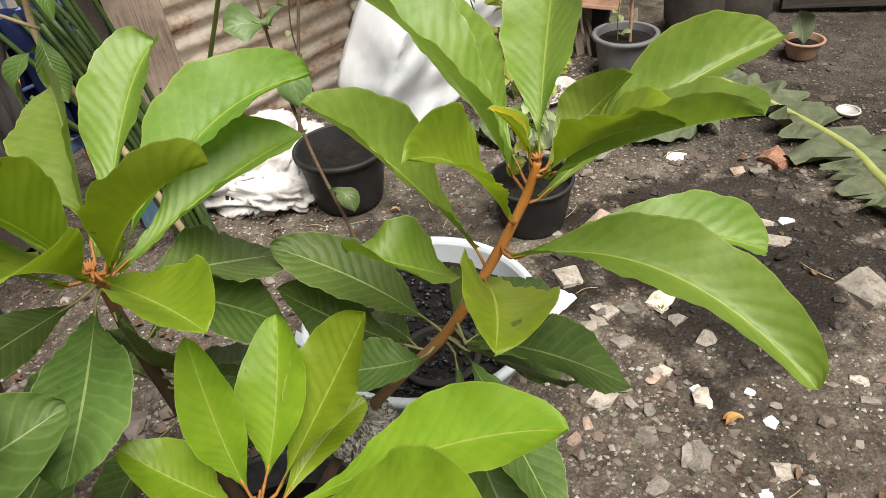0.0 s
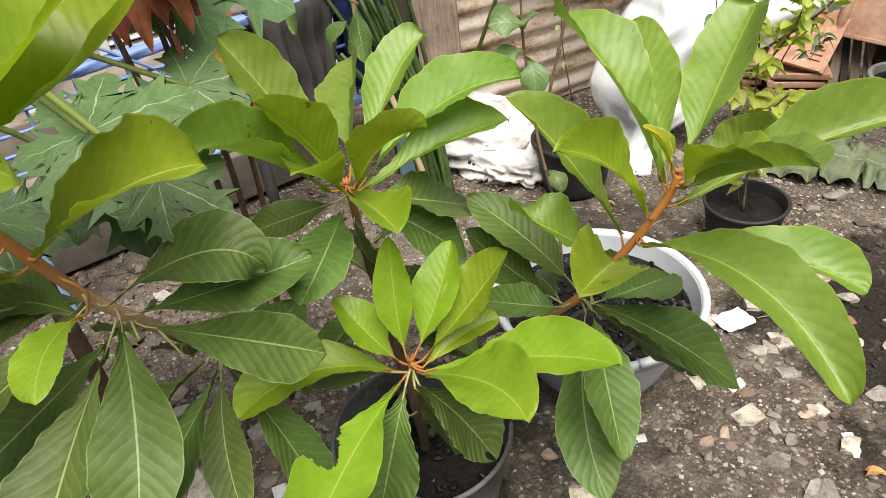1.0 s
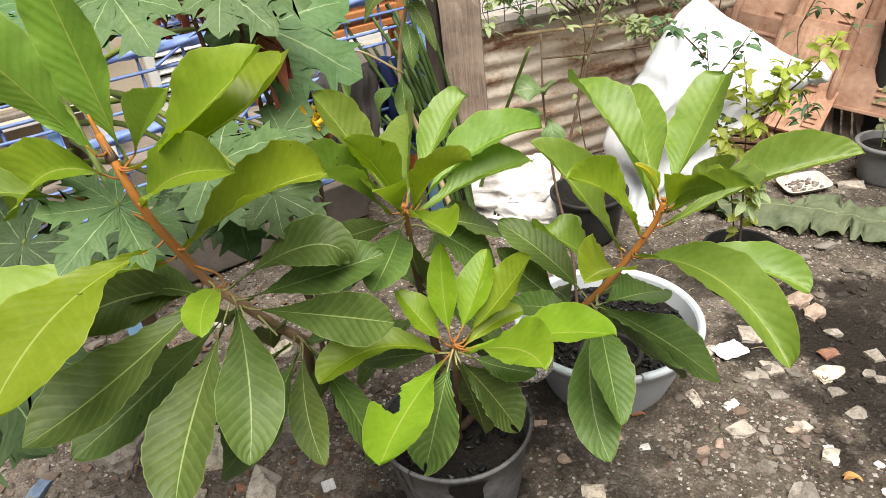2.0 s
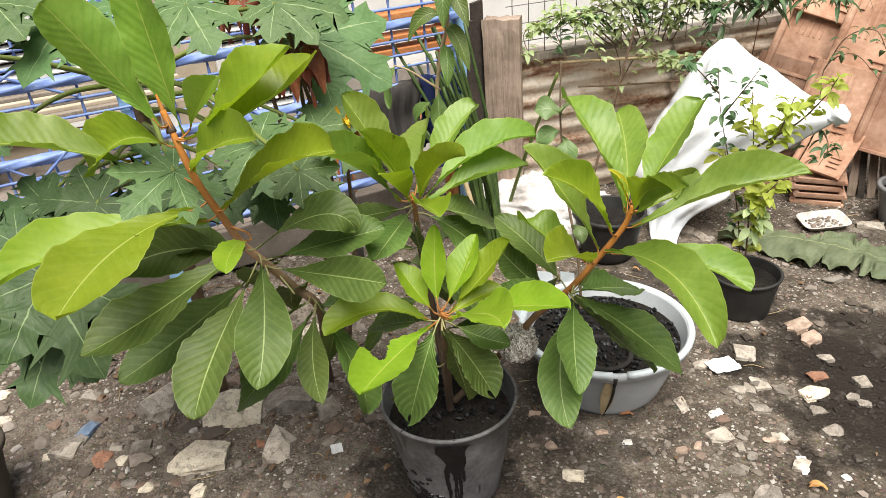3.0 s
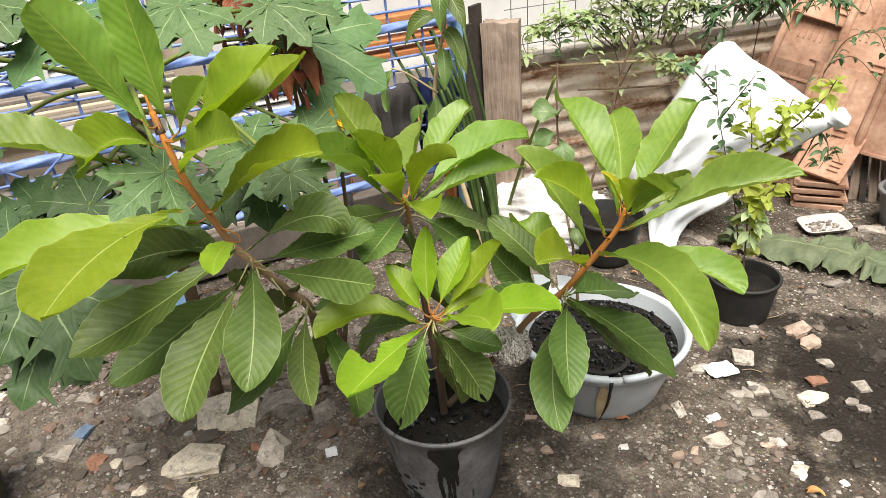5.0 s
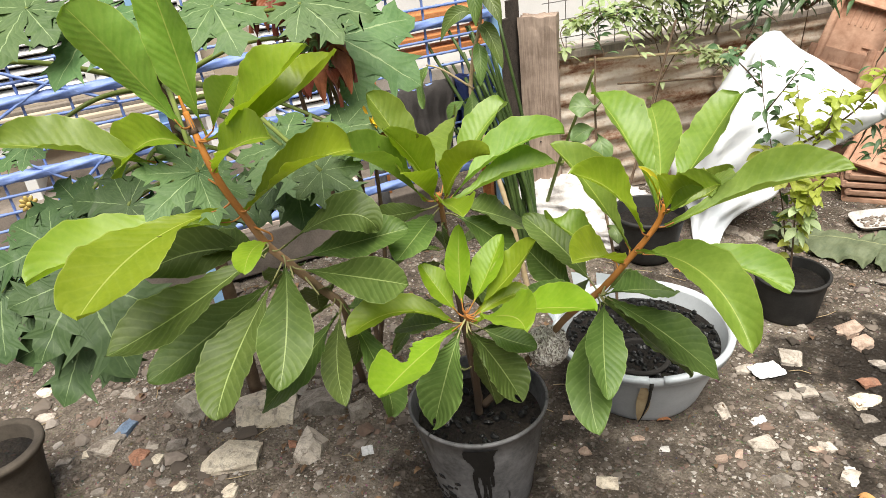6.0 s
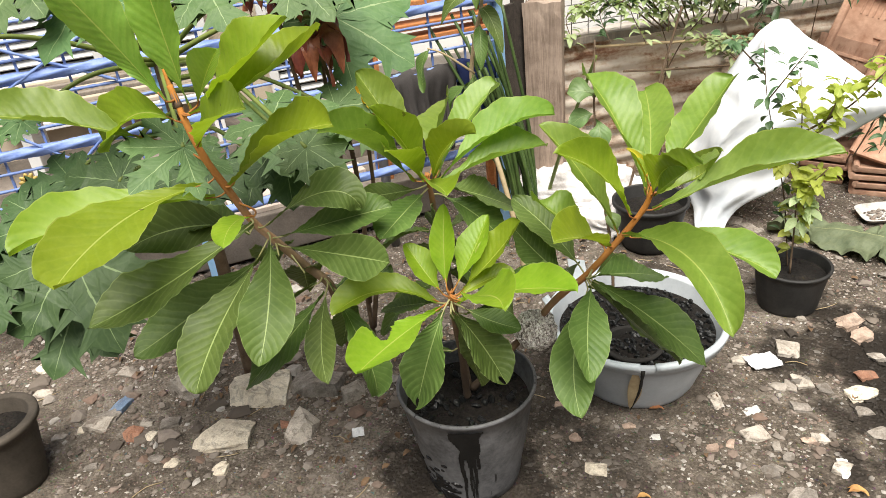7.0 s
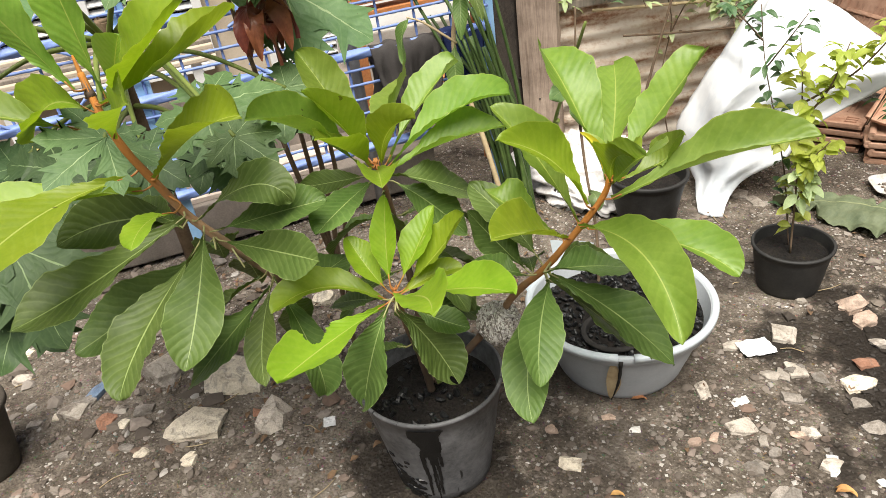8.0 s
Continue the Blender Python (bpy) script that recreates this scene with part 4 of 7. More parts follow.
tree_leaf("R", (0.191, 0.740, 0.923), (0.214, 0.880, 0.997), (0.245, 1.013, 1.082), 0.127, (0.185, 0.722, 0.915), 0, blunt=0.5, peak=0.66, roll=-45, fold=0.5)
tree_leaf("R", (0.189, 0.723, 0.871), (0.358, 0.808, 0.953), (0.512, 0.867, 0.995), 0.118, (0.170, 0.720, 0.870), 0, roll=18, fold=0.85)
tree_leaf("R", (0.106, 0.733, 0.791), (0.016, 0.727, 0.928), (-0.070, 0.700, 1.034), 0.112, (0.119, 0.693, 0.786), 0, roll=-25)
tree_leaf("R", (0.151, 0.690, 0.864), (0.101, 0.651, 0.966), (0.053, 0.551, 1.040), 0.100, (0.158, 0.713, 0.850), 1, roll=-25)
tree_leaf("R", (0.177, 0.718, 0.934), (0.165, 0.709, 0.975), (0.132, 0.712, 1.004), 0.033, (0.185, 0.722, 0.915), 1, roll=-20)
tree_leaf("R", (0.193, 0.708, 0.913), (0.247, 0.619, 1.010), (0.305, 0.566, 1.045), 0.088, (0.181, 0.721, 0.905), 1, roll=25)
tree_leaf("R", (0.196, 0.708, 0.912), (0.289, 0.601, 1.018), (0.351, 0.516, 1.078), 0.105, (0.183, 0.721, 0.910), 0, blunt=0.3, roll=20)
tree_leaf("R", (0.198, 0.726, 0.912), (0.254, 0.811, 0.927), (0.304, 0.775, 1.001), 0.078, (0.183, 0.721, 0.910), 0, roll=25)
tree_leaf("R", (0.116, 0.671, 0.787), (0.126, 0.525, 0.881), (0.122, 0.418, 0.925), 0.113, (0.113, 0.691, 0.778), 1)
tree_leaf("R", (0.160, 0.624, 0.841), (0.311, 0.597, 0.850), (0.441, 0.471, 0.789), 0.118, (0.141, 0.704, 0.822), 0, roll=30)
tree_leaf("R", (0.164, 0.678, 0.819), (0.338, 0.682, 0.833), (0.458, 0.669, 0.807), 0.100, (0.141, 0.704, 0.822), 0, roll=20)
tree_leaf("R", (0.086, 0.627, 0.724), (0.146, 0.701, 0.713), (0.178, 0.846, 0.634), 0.099, (0.072, 0.676, 0.717), 2, roll=-5)
tree_leaf("R", (0.086, 0.650, 0.704), (0.201, 0.717, 0.600), (0.330, 0.730, 0.503), 0.124, (0.066, 0.674, 0.709), 2, roll=15)
tree_leaf("R", (0.077, 0.665, 0.684), (0.137, 0.525, 0.668), (0.185, 0.440, 0.603), 0.096, (0.060, 0.672, 0.700), 2)
tree_leaf("R", (0.069, 0.659, 0.669), (0.106, 0.521, 0.582), (0.172, 0.426, 0.513), 0.103, (0.053, 0.672, 0.692), 2)
tree_leaf("R", (0.039, 0.676, 0.718), (-0.047, 0.691, 0.785), (-0.154, 0.706, 0.838), 0.100, (0.060, 0.672, 0.700), 2, roll=-25)
tree_leaf("R", (0.092, 0.692, 0.774), (0.034, 0.599, 0.877), (-0.035, 0.608, 0.899), 0.092, (0.101, 0.687, 0.760), 0, roll=-20)
tree_leaf("R", (0.000, 0.681, 0.673), (-0.093, 0.711, 0.699), (-0.156, 0.693, 0.775), 0.102, (0.031, 0.672, 0.667), 2, roll=-30)
tree_leaf("R", (0.031, 0.644, 0.688), (-0.020, 0.608, 0.710), (-0.125, 0.644, 0.664), 0.079, (0.045, 0.672, 0.684), 2, roll=-15)
tree_leaf("R", (0.084, 0.642, 0.697), (0.155, 0.757, 0.536), (0.233, 0.839, 0.403), 0.156, (0.060, 0.672, 0.700), 2, roll=15)
tree_leaf("B", (-0.305, 0.635, 0.678), (-0.230, 0.653, 0.623), (-0.154, 0.671, 0.508), 0.099, (-0.325, 0.630, 0.700), 2)
tree_leaf("B", (-0.314, 0.650, 0.651), (-0.268, 0.731, 0.605), (-0.222, 0.812, 0.500), 0.103, (-0.325, 0.630, 0.670), 2)
tree_leaf("B", (-0.328, 0.655, 0.609), (-0.351, 0.730, 0.561), (-0.374, 0.805, 0.454), 0.095, (-0.322, 0.635, 0.630), 2)
tree_leaf("B", (-0.278, 0.635, 0.505), (-0.209, 0.681, 0.489), (-0.140, 0.727, 0.413), 0.084, (-0.300, 0.620, 0.520), 2)
tree_leaf("F", (-0.190, 0.461, 0.530), (-0.247, 0.435, 0.503), (-0.305, 0.409, 0.415), 0.076, (-0.170, 0.470, 0.550), 2)
tree_leaf("B", (-0.354, 0.621, 0.743), (-0.451, 0.603, 0.704), (-0.547, 0.586, 0.605), 0.103, (-0.330, 0.625, 0.760), 2)
tree_leaf("B", (-0.325, 0.651, 0.746), (-0.305, 0.752, 0.724), (-0.286, 0.853, 0.642), 0.099, (-0.330, 0.625, 0.760), 2)
tree_leaf("B", (-0.300, 0.628, 0.664), (-0.212, 0.623, 0.637), (-0.124, 0.617, 0.550), 0.091, (-0.325, 0.630, 0.680), 2)
tree_leaf("B", (-0.347, 0.646, 0.666), (-0.429, 0.705, 0.643), (-0.512, 0.765, 0.560), 0.099, (-0.325, 0.630, 0.680), 2)
tree_leaf("B", (-0.334, 0.615, 0.603), (-0.383, 0.545, 0.572), (-0.432, 0.475, 0.481), 0.091, (-0.320, 0.635, 0.620), 2)
tree_leaf("L", (-0.472, 0.243, 0.833), (-0.562, 0.296, 0.795), (-0.652, 0.349, 0.696), 0.106, (-0.450, 0.230, 0.850), 2)
tree_leaf("L", (-0.509, 0.208, 0.894), (-0.631, 0.202, 0.896), (-0.753, 0.195, 0.839), 0.106, (-0.480, 0.210, 0.900), 2)
tree_leaf("L", (-0.438, 0.274, 0.781), (-0.507, 0.327, 0.736), (-0.577, 0.381, 0.631), 0.099, (-0.420, 0.260, 0.800), 2)
tree_leaf("L", (-0.418, 0.277, 0.740), (-0.488, 0.224, 0.688), (-0.558, 0.172, 0.576), 0.103, (-0.400, 0.290, 0.760), 2)
tree_leaf("L", (-0.378, 0.355, 0.646), (-0.439, 0.371, 0.593), (-0.500, 0.388, 0.479), 0.091, (-0.360, 0.350, 0.670), 2)
tree_leaf("R", (0.067, 0.698, 0.687), (0.090, 0.789, 0.671), (0.113, 0.881, 0.594), 0.091, (0.060, 0.672, 0.700), 2)
tree_leaf("R", (0.013, 0.693, 0.657), (-0.042, 0.758, 0.644), (-0.096, 0.823, 0.572), 0.084, (0.030, 0.672, 0.670), 2)
part("leaf", blade(bmesh.new(), *(Vector(q) - TREE_AT for q in ((0.175, 0.711, 0.937), (0.163, 0.714, 0.981), (0.134, 0.702, 1.009))), 0.015, (0.3, -0.8, 0.4), 0, 0.3, 0.5), LEAF_GOLD, tree, "narrow yellow young leaf")


# ---------------- pots and tubs ----------------
def pot(name, x, y, h, r, rb, material, label, soil=None, fill=0.85, lip=0.008, lip_h=0.012, category="plant pot", wall=0.006, tilt=0.0):
    p = thing(name, label, category, at=(x, y, ground_height(x, y)))
    p.rotation_euler = (radians(tilt), radians(-0.6 * tilt), 0)
    rs = lambda z: rb + (r - rb) * z / h
    prof = [(0, 0.0), (rb - 0.006, 0.0), (rb, 0.005)]
    prof += [(rs(h * k / 10) * (1 + 0.004 * math.sin(k * 2.0)), h * k / 10) for k in range(1, 9)]
    prof += [(rs(h - lip_h) , h - lip_h), (r + lip, h - lip_h + 0.002), (r + lip + 0.001, h - 0.002), (r + lip - 0.004, h), (r - wall + 0.001, h), (r - wall, h - 0.004)]
    prof += [(rs(h * k / 10) - wall, h * k / 10) for k in range(8, 0, -1)] + [(0, h * 0.1)]
    part("pot_body", lathe(prof, 56, 0.006), material, p)
    if soil:
        zr = h * fill
        bm = bmesh.new()
        rr = rs(zr) - wall - 0.001
        bmesh.ops.create_grid(bm, x_segments=34, y_segments=34, size=1.0)
        for v in bm.verts:
            a, b = v.co.x, v.co.y
            q = Vector((a * math.sqrt(1 - b * b / 2), b * math.sqrt(1 - a * a / 2), 0)) * rr
            edge = 1 - (q.length / rr) ** 4
            q.z = zr + edge * (0.012 * noise.noise(q * 25 + Vector((x * 9, y * 9, 0))) + 0.006 * noise.noise(q * 80))
            v.co = q
        part("soil", bm, soil, p, "dark damp potting soil")
    return p


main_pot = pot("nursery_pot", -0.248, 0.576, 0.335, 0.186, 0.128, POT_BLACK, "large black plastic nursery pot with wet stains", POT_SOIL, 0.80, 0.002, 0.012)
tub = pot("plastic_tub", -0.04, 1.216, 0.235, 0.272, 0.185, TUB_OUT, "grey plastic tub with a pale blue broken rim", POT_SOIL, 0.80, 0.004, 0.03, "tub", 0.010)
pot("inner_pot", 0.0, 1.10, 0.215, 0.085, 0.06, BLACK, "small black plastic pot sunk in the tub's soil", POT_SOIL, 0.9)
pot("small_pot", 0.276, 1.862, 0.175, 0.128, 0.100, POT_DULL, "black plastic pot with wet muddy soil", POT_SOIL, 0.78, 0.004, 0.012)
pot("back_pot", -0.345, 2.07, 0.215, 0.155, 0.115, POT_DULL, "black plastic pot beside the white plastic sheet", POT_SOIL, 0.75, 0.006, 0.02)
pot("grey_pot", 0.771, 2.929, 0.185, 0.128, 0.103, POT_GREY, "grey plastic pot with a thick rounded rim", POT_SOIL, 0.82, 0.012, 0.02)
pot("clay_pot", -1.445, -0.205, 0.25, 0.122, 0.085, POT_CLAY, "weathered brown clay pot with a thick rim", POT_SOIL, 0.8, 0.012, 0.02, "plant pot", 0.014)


def soil_lumps(owner, radius, z, count, seed, size, material, label):
    """Loose lumps lying on the soil in a pot."""
    rnd = random.Random(seed)
    bm = bmesh.new()
    for _ in range(count):
        a, r = rnd.uniform(0, 2 * math.pi), radius * math.sqrt(rnd.random())
        s = size * rnd.uniform(0.5, 1.5)
        bmesh.ops.create_icosphere(bm, subdivisions=1, radius=s, matrix=Matrix.Translation((r * math.cos(a), r * math.sin(a), z + 0.2 * s)) @ Euler((rnd.random() * 3, rnd.random() * 3, 0)).to_matrix().to_4x4() @ Matrix.Diagonal((1.2, 0.9, 0.6, 1)))
    tagged(part("lump_layer", shaken(bm, size * 0.5, 60), material, owner, label, False), kind="stuff")


CHAR = plain("wet_charcoal", (0.005, 0.005, 0.005), (0.022, 0.023, 0.023), 60, 0.35, 0.5)
soil_lumps(tub, 0.235, 0.191, 620, 4, 0.008, CHAR, "black charcoal lumps")
soil_lumps(main_pot, 0.150, 0.270, 70, 6, 0.010, CHAR, "dark wet lumps of soil")


def tub_rim():
    """The tub's pale rim, a band with a piece broken out, and a brown strip of dry leaf stuck below the gap."""
    bm = bmesh.new()
    n, gap = 80, (-1.12, -0.96)
    sec = [(0.268, 0.222), (0.283, 0.224), (0.285, 0.238), (0.280, 0.244), (0.266, 0.243), (0.262, 0.215)]
    rings = []
    for i in range(n + 1):
        a = gap[1] + (2 * math.pi - (gap[1] - gap[0])) * i / n
        rings.append([bm.verts.new((r * math.cos(a), r * math.sin(a), z)) for r, z in sec])
    for a, b in zip(rings, rings[1:]):
        for j in range(len(sec)):
            k = (j + 1) % len(sec)
            bm.faces.new((a[j], a[k], b[k], b[j]))
    bm.faces.new(rings[0])
    bm.faces.new(rings[-1][::-1])
    bmesh.ops.recalc_face_normals(bm, faces=bm.faces)
    part("rim", bm, TUB_RIM, tub, "pale blue rim with a broken gap")
    bm = bmesh.new()
    blade(bm, (0.105, -0.255, 0.235), (0.100, -0.232, 0.13), (0.075, -0.205, 0.03), 0.040, (0.3, -1, 0.2), 0, 0.1, 0.5, 10, 4)
    part("dry_strip", bm, PALE_STEM, tub, "brown dry leaf strip stuck to the side")
    part("crack", tube(bmesh.new(), [(0.128, -0.244, 0.225), (0.112, -0.226, 0.13), (0.075, -0.198, 0.02)], (0.006, 0.002), 6, 14, rough=0.4), BLACK, tub, "black crack below the broken rim")


tub_rim()


def rim_shard(a, w, h, lean):
    """A piece of the tub's wall that stands up where the rim has split."""
    bm = bmesh.new()
    bmesh.ops.create_grid(bm, x_segments=4, y_segments=3, size=0.5)
    for v in bm.verts:
        x, z = v.co.x * w, (v.co.y + 0.5) * h * (1 + 0.35 * v.co.x)
        r = 0.272 + lean * z - 0.4 * x * x / 0.27
        v.co = Vector((r * math.cos(a) - x * math.sin(a), r * math.sin(a) + x * math.cos(a), 0.225 + z))
    bmesh.ops.solidify(bm, geom=list(bm.faces), thickness=0.005)
    part("rim_shard", bm, TUB_RIM, tub, "split piece of the tub's wall standing up", False)


rim_shard(radians(158), 0.07, 0.085, 0.25)
rim_shard(radians(140), 0.055, 0.06, 0.1)
rim_shard(radians(197), 0.05, 0.04, 0.6)


def wet_stain():
    """Dark wet patch with drips where water ran over the pot's edge."""
    bm = bmesh.new()
    a0, h = math.atan2(-0.80, 0.55), 0.335
    na, nz = 60, 60
    vs = {}

    def wet(x, z):
        if z > 0.315 or z < 0.01:
            return False
        if z > 0.205:
            return -0.15 - 0.35 * (z - 0.23) * 3 < x + 0.04 * math.sin(z * 70) < 0.20 + 0.05 * math.sin(z * 45)
        for c, w, low in ((-0.115, 0.030, 0.03), (0.0, 0.022, 0.015), (0.085, 0.026, 0.05), (0.155, 0.018, 0.16), (0.03, 0.014, 0.02)):
            if abs(x - c - 0.012 * math.sin(z * 50 + c * 90)) < w * (0.6 + 0.8 * (z / 0.205)) and z > low:
                return True
        return False

    for i in range(na):
        for j in range(nz):
            x, z = -0.40 + 0.8 * (i + 0.5) / na, h * (j + 0.5) / nz
            if not wet(x, z):
                continue
            quad = []
            for di, dj in ((0, 0), (1, 0), (1, 1), (0, 1)):
                key = (i + di, j + dj)
                if key not in vs:
                    a, zz = a0 - 0.40 + 0.8 * key[0] / na, h * key[1] / nz
                    r = (0.128 + (0.186 - 0.128) * zz / h) * 1.011 + 0.0012
                    vs[key] = bm.verts.new((r * math.cos(a), r * math.sin(a), zz))
                quad.append(vs[key])
            bm.faces.new(quad)
    part("wet_stain", bm, WET, main_pot, "dark wet stain with drips")


WET = plain("wet_black_plastic", (0.006, 0.006, 0.006), (0.014, 0.014, 0.014), 20, 0.22, 0.1)
wet_stain()


def mud_crust():
    """Black crusted mud stuck to the foot of the pot."""
    rnd = random.Random(17)
    bm = bmesh.new()
    for _ in range(70):
        a = radians(rnd.gauss(-97, 13))
        z = abs(rnd.gauss(0.0, 0.06)) + 0.012
        r = 0.128 + (0.186 - 0.128) * z / 0.335
        s = rnd.uniform(0.004, 0.011)
        m = Matrix.Translation((r * math.cos(a), r * math.sin(a), z)) @ Matrix.Rotation(a, 4, "Z") @ Matrix.Diagonal((0.35, 1.7, 0.8, 1))
        bmesh.ops.create_icosphere(bm, subdivisions=1, radius=s, matrix=m)
    tagged(part("mud_crust", shaken(bm, 0.004, 90), WET, main_pot, "black crust of mud on the pot's foot", False), kind="stuff")


mud_crust()


def wrapped_graft():
    """The bundle of moss in plastic film tied round the branch to root it."""
    g = thing("air_layer_bundle", "round moss ball wrapped in crinkled film on the branch", "plant bundle", at=(-0.085, 0.676, 0.495))
    bm = bmesh.new()
    bmesh.ops.create_icosphere(bm, subdivisions=5, radius=0.047)
    for v in bm.verts:
        n = v.co.normalized()
        v.co = Vector((n.x * 0.056, n.y * 0.052, n.z * 0.053)) * (1 + 0.10 * noise.noise(n * 4) + 0.13 * abs(noise.noise(n * 11)) - 0.05)
    part("moss_ball", bm, FOIL, g, "", False)
    bm = lathe([(0, 0.030), (0.026, 0.030), (0.017, 0.046), (0.022, 0.064), (0.012, 0.060), (0, 0.055)], 18, 0.15)
    bmesh.ops.rotate(bm, verts=bm.verts, cent=(0, 0, 0), matrix=Matrix.Rotation(radians(32), 3, "Y"))
    part("film_neck", bm, FOIL, g, "gathered neck of pale film", False)
    for k, (dx, dz) in enumerate(((0.032, 0.042), (-0.036, -0.036))):
        part("tie", tube(bmesh.new(), [(dx + 0.016 * math.cos(a), 0.018 * math.sin(a), dz) for a in (0, 1.2, 2.4, 3.6, 4.8, 6.1)], 0.0022, 5, 20), STONE_WHITE, g, "pale string tie")


wrapped_graft()


# ---------------- papaya ----------------
LOBE_MID = (0.0, 0.12, 0.22, 0.30, 0.38, 0.46, 0.52, 0.58, 0.64, 0.71, 0.77, 0.87, 1.0)
LOBE_EDGE = ((0.0, 0.02), (0.13, 0.075), (0.27, 0.150), (0.34, 0.135), (0.41, 0.150), (0.64, 0.33), (0.57, 0.210), (0.61, 0.155), (0.67, 0.155), (0.87, 0.26), (0.81, 0.150), (0.90, 0.100), (1.0, 0.0))


def papaya_leaf(tree_ob, origin, crown, centre, up, point, size, seed, droop=0.22, broad=1.3):
    """A seven-fingered papaya leaf on its long stalk."""
    rnd = random.Random(seed)
    c = Vector(centre) - origin
    n = Vector(up).normalized()
    px = Vector(point)
    px = (px - px.dot(n) * n).normalized()
    py = n.cross(px)
    bm = bmesh.new()
    uv = bm.loops.layers.uv.verify()

    def put(r, a, w, lift):
        p = px * math.cos(a) + py * math.sin(a)
        q = -px * math.sin(a) + py * math.cos(a)
        flat = p * r + q * w
        d2 = flat.length_squared / size ** 2
        return bm.verts.new(c + flat + n * (lift - droop * size * d2 + 0.03 * size * noise.noise(flat * 14 / size + Vector((seed, 0, 0)))))

    fingers = 7
    for k in range(fingers):
        a = radians(-145 + 290 * k / (fingers - 1) + rnd.uniform(-5, 5))
        ln = size * (1 - 0.42 * abs(a) / radians(145)) * rnd.uniform(0.92, 1.06)
        mids = [put(ln * s, a, 0, 0) for s in LOBE_MID]
        for sgn in (-1, 1):
            edge = [put(ln * min(s * rnd.uniform(0.97, 1.03), 1.0), a, sgn * broad * w * ln * rnd.uniform(0.85, 1.15), 0.10 * w * ln) for s, w in LOBE_EDGE]
            for i in range(len(mids) - 1):
                vs = (mids[i], mids[i + 1], edge[i + 1], edge[i])
                f = bm.faces.new(vs if sgn < 0 else vs[::-1])
                cs = ((0.5, LOBE_MID[i]), (0.5, LOBE_MID[i + 1]), (0.5 + 0.46 * sgn, LOBE_EDGE[i + 1][0]), (0.5 + 0.46 * sgn, LOBE_EDGE[i][0]))
                for lp, t in zip(f.loops, cs if sgn < 0 else cs[::-1]):
                    lp[uv].uv = t
    # Leaves below 1 m take the copy with shade painted into its green.
    leaf = part("leaf", bm, LEAF_PAPAYA if centre[2] > 1.0 else LEAF_PAPAYA_SHADED, tree_ob)
    k0 = Vector((crown[0], crown[1], min(crown[2], centre[2] + 0.06))) - origin
    mid = (k0 + c) / 2 + Vector((0, 0, 0.10 * (c - k0).length))
    part("leaf_stalk", tube(bmesh.new(), [k0, mid, c], (0.0085, 0.0045), 8, 16), GREEN_STEM, leaf)


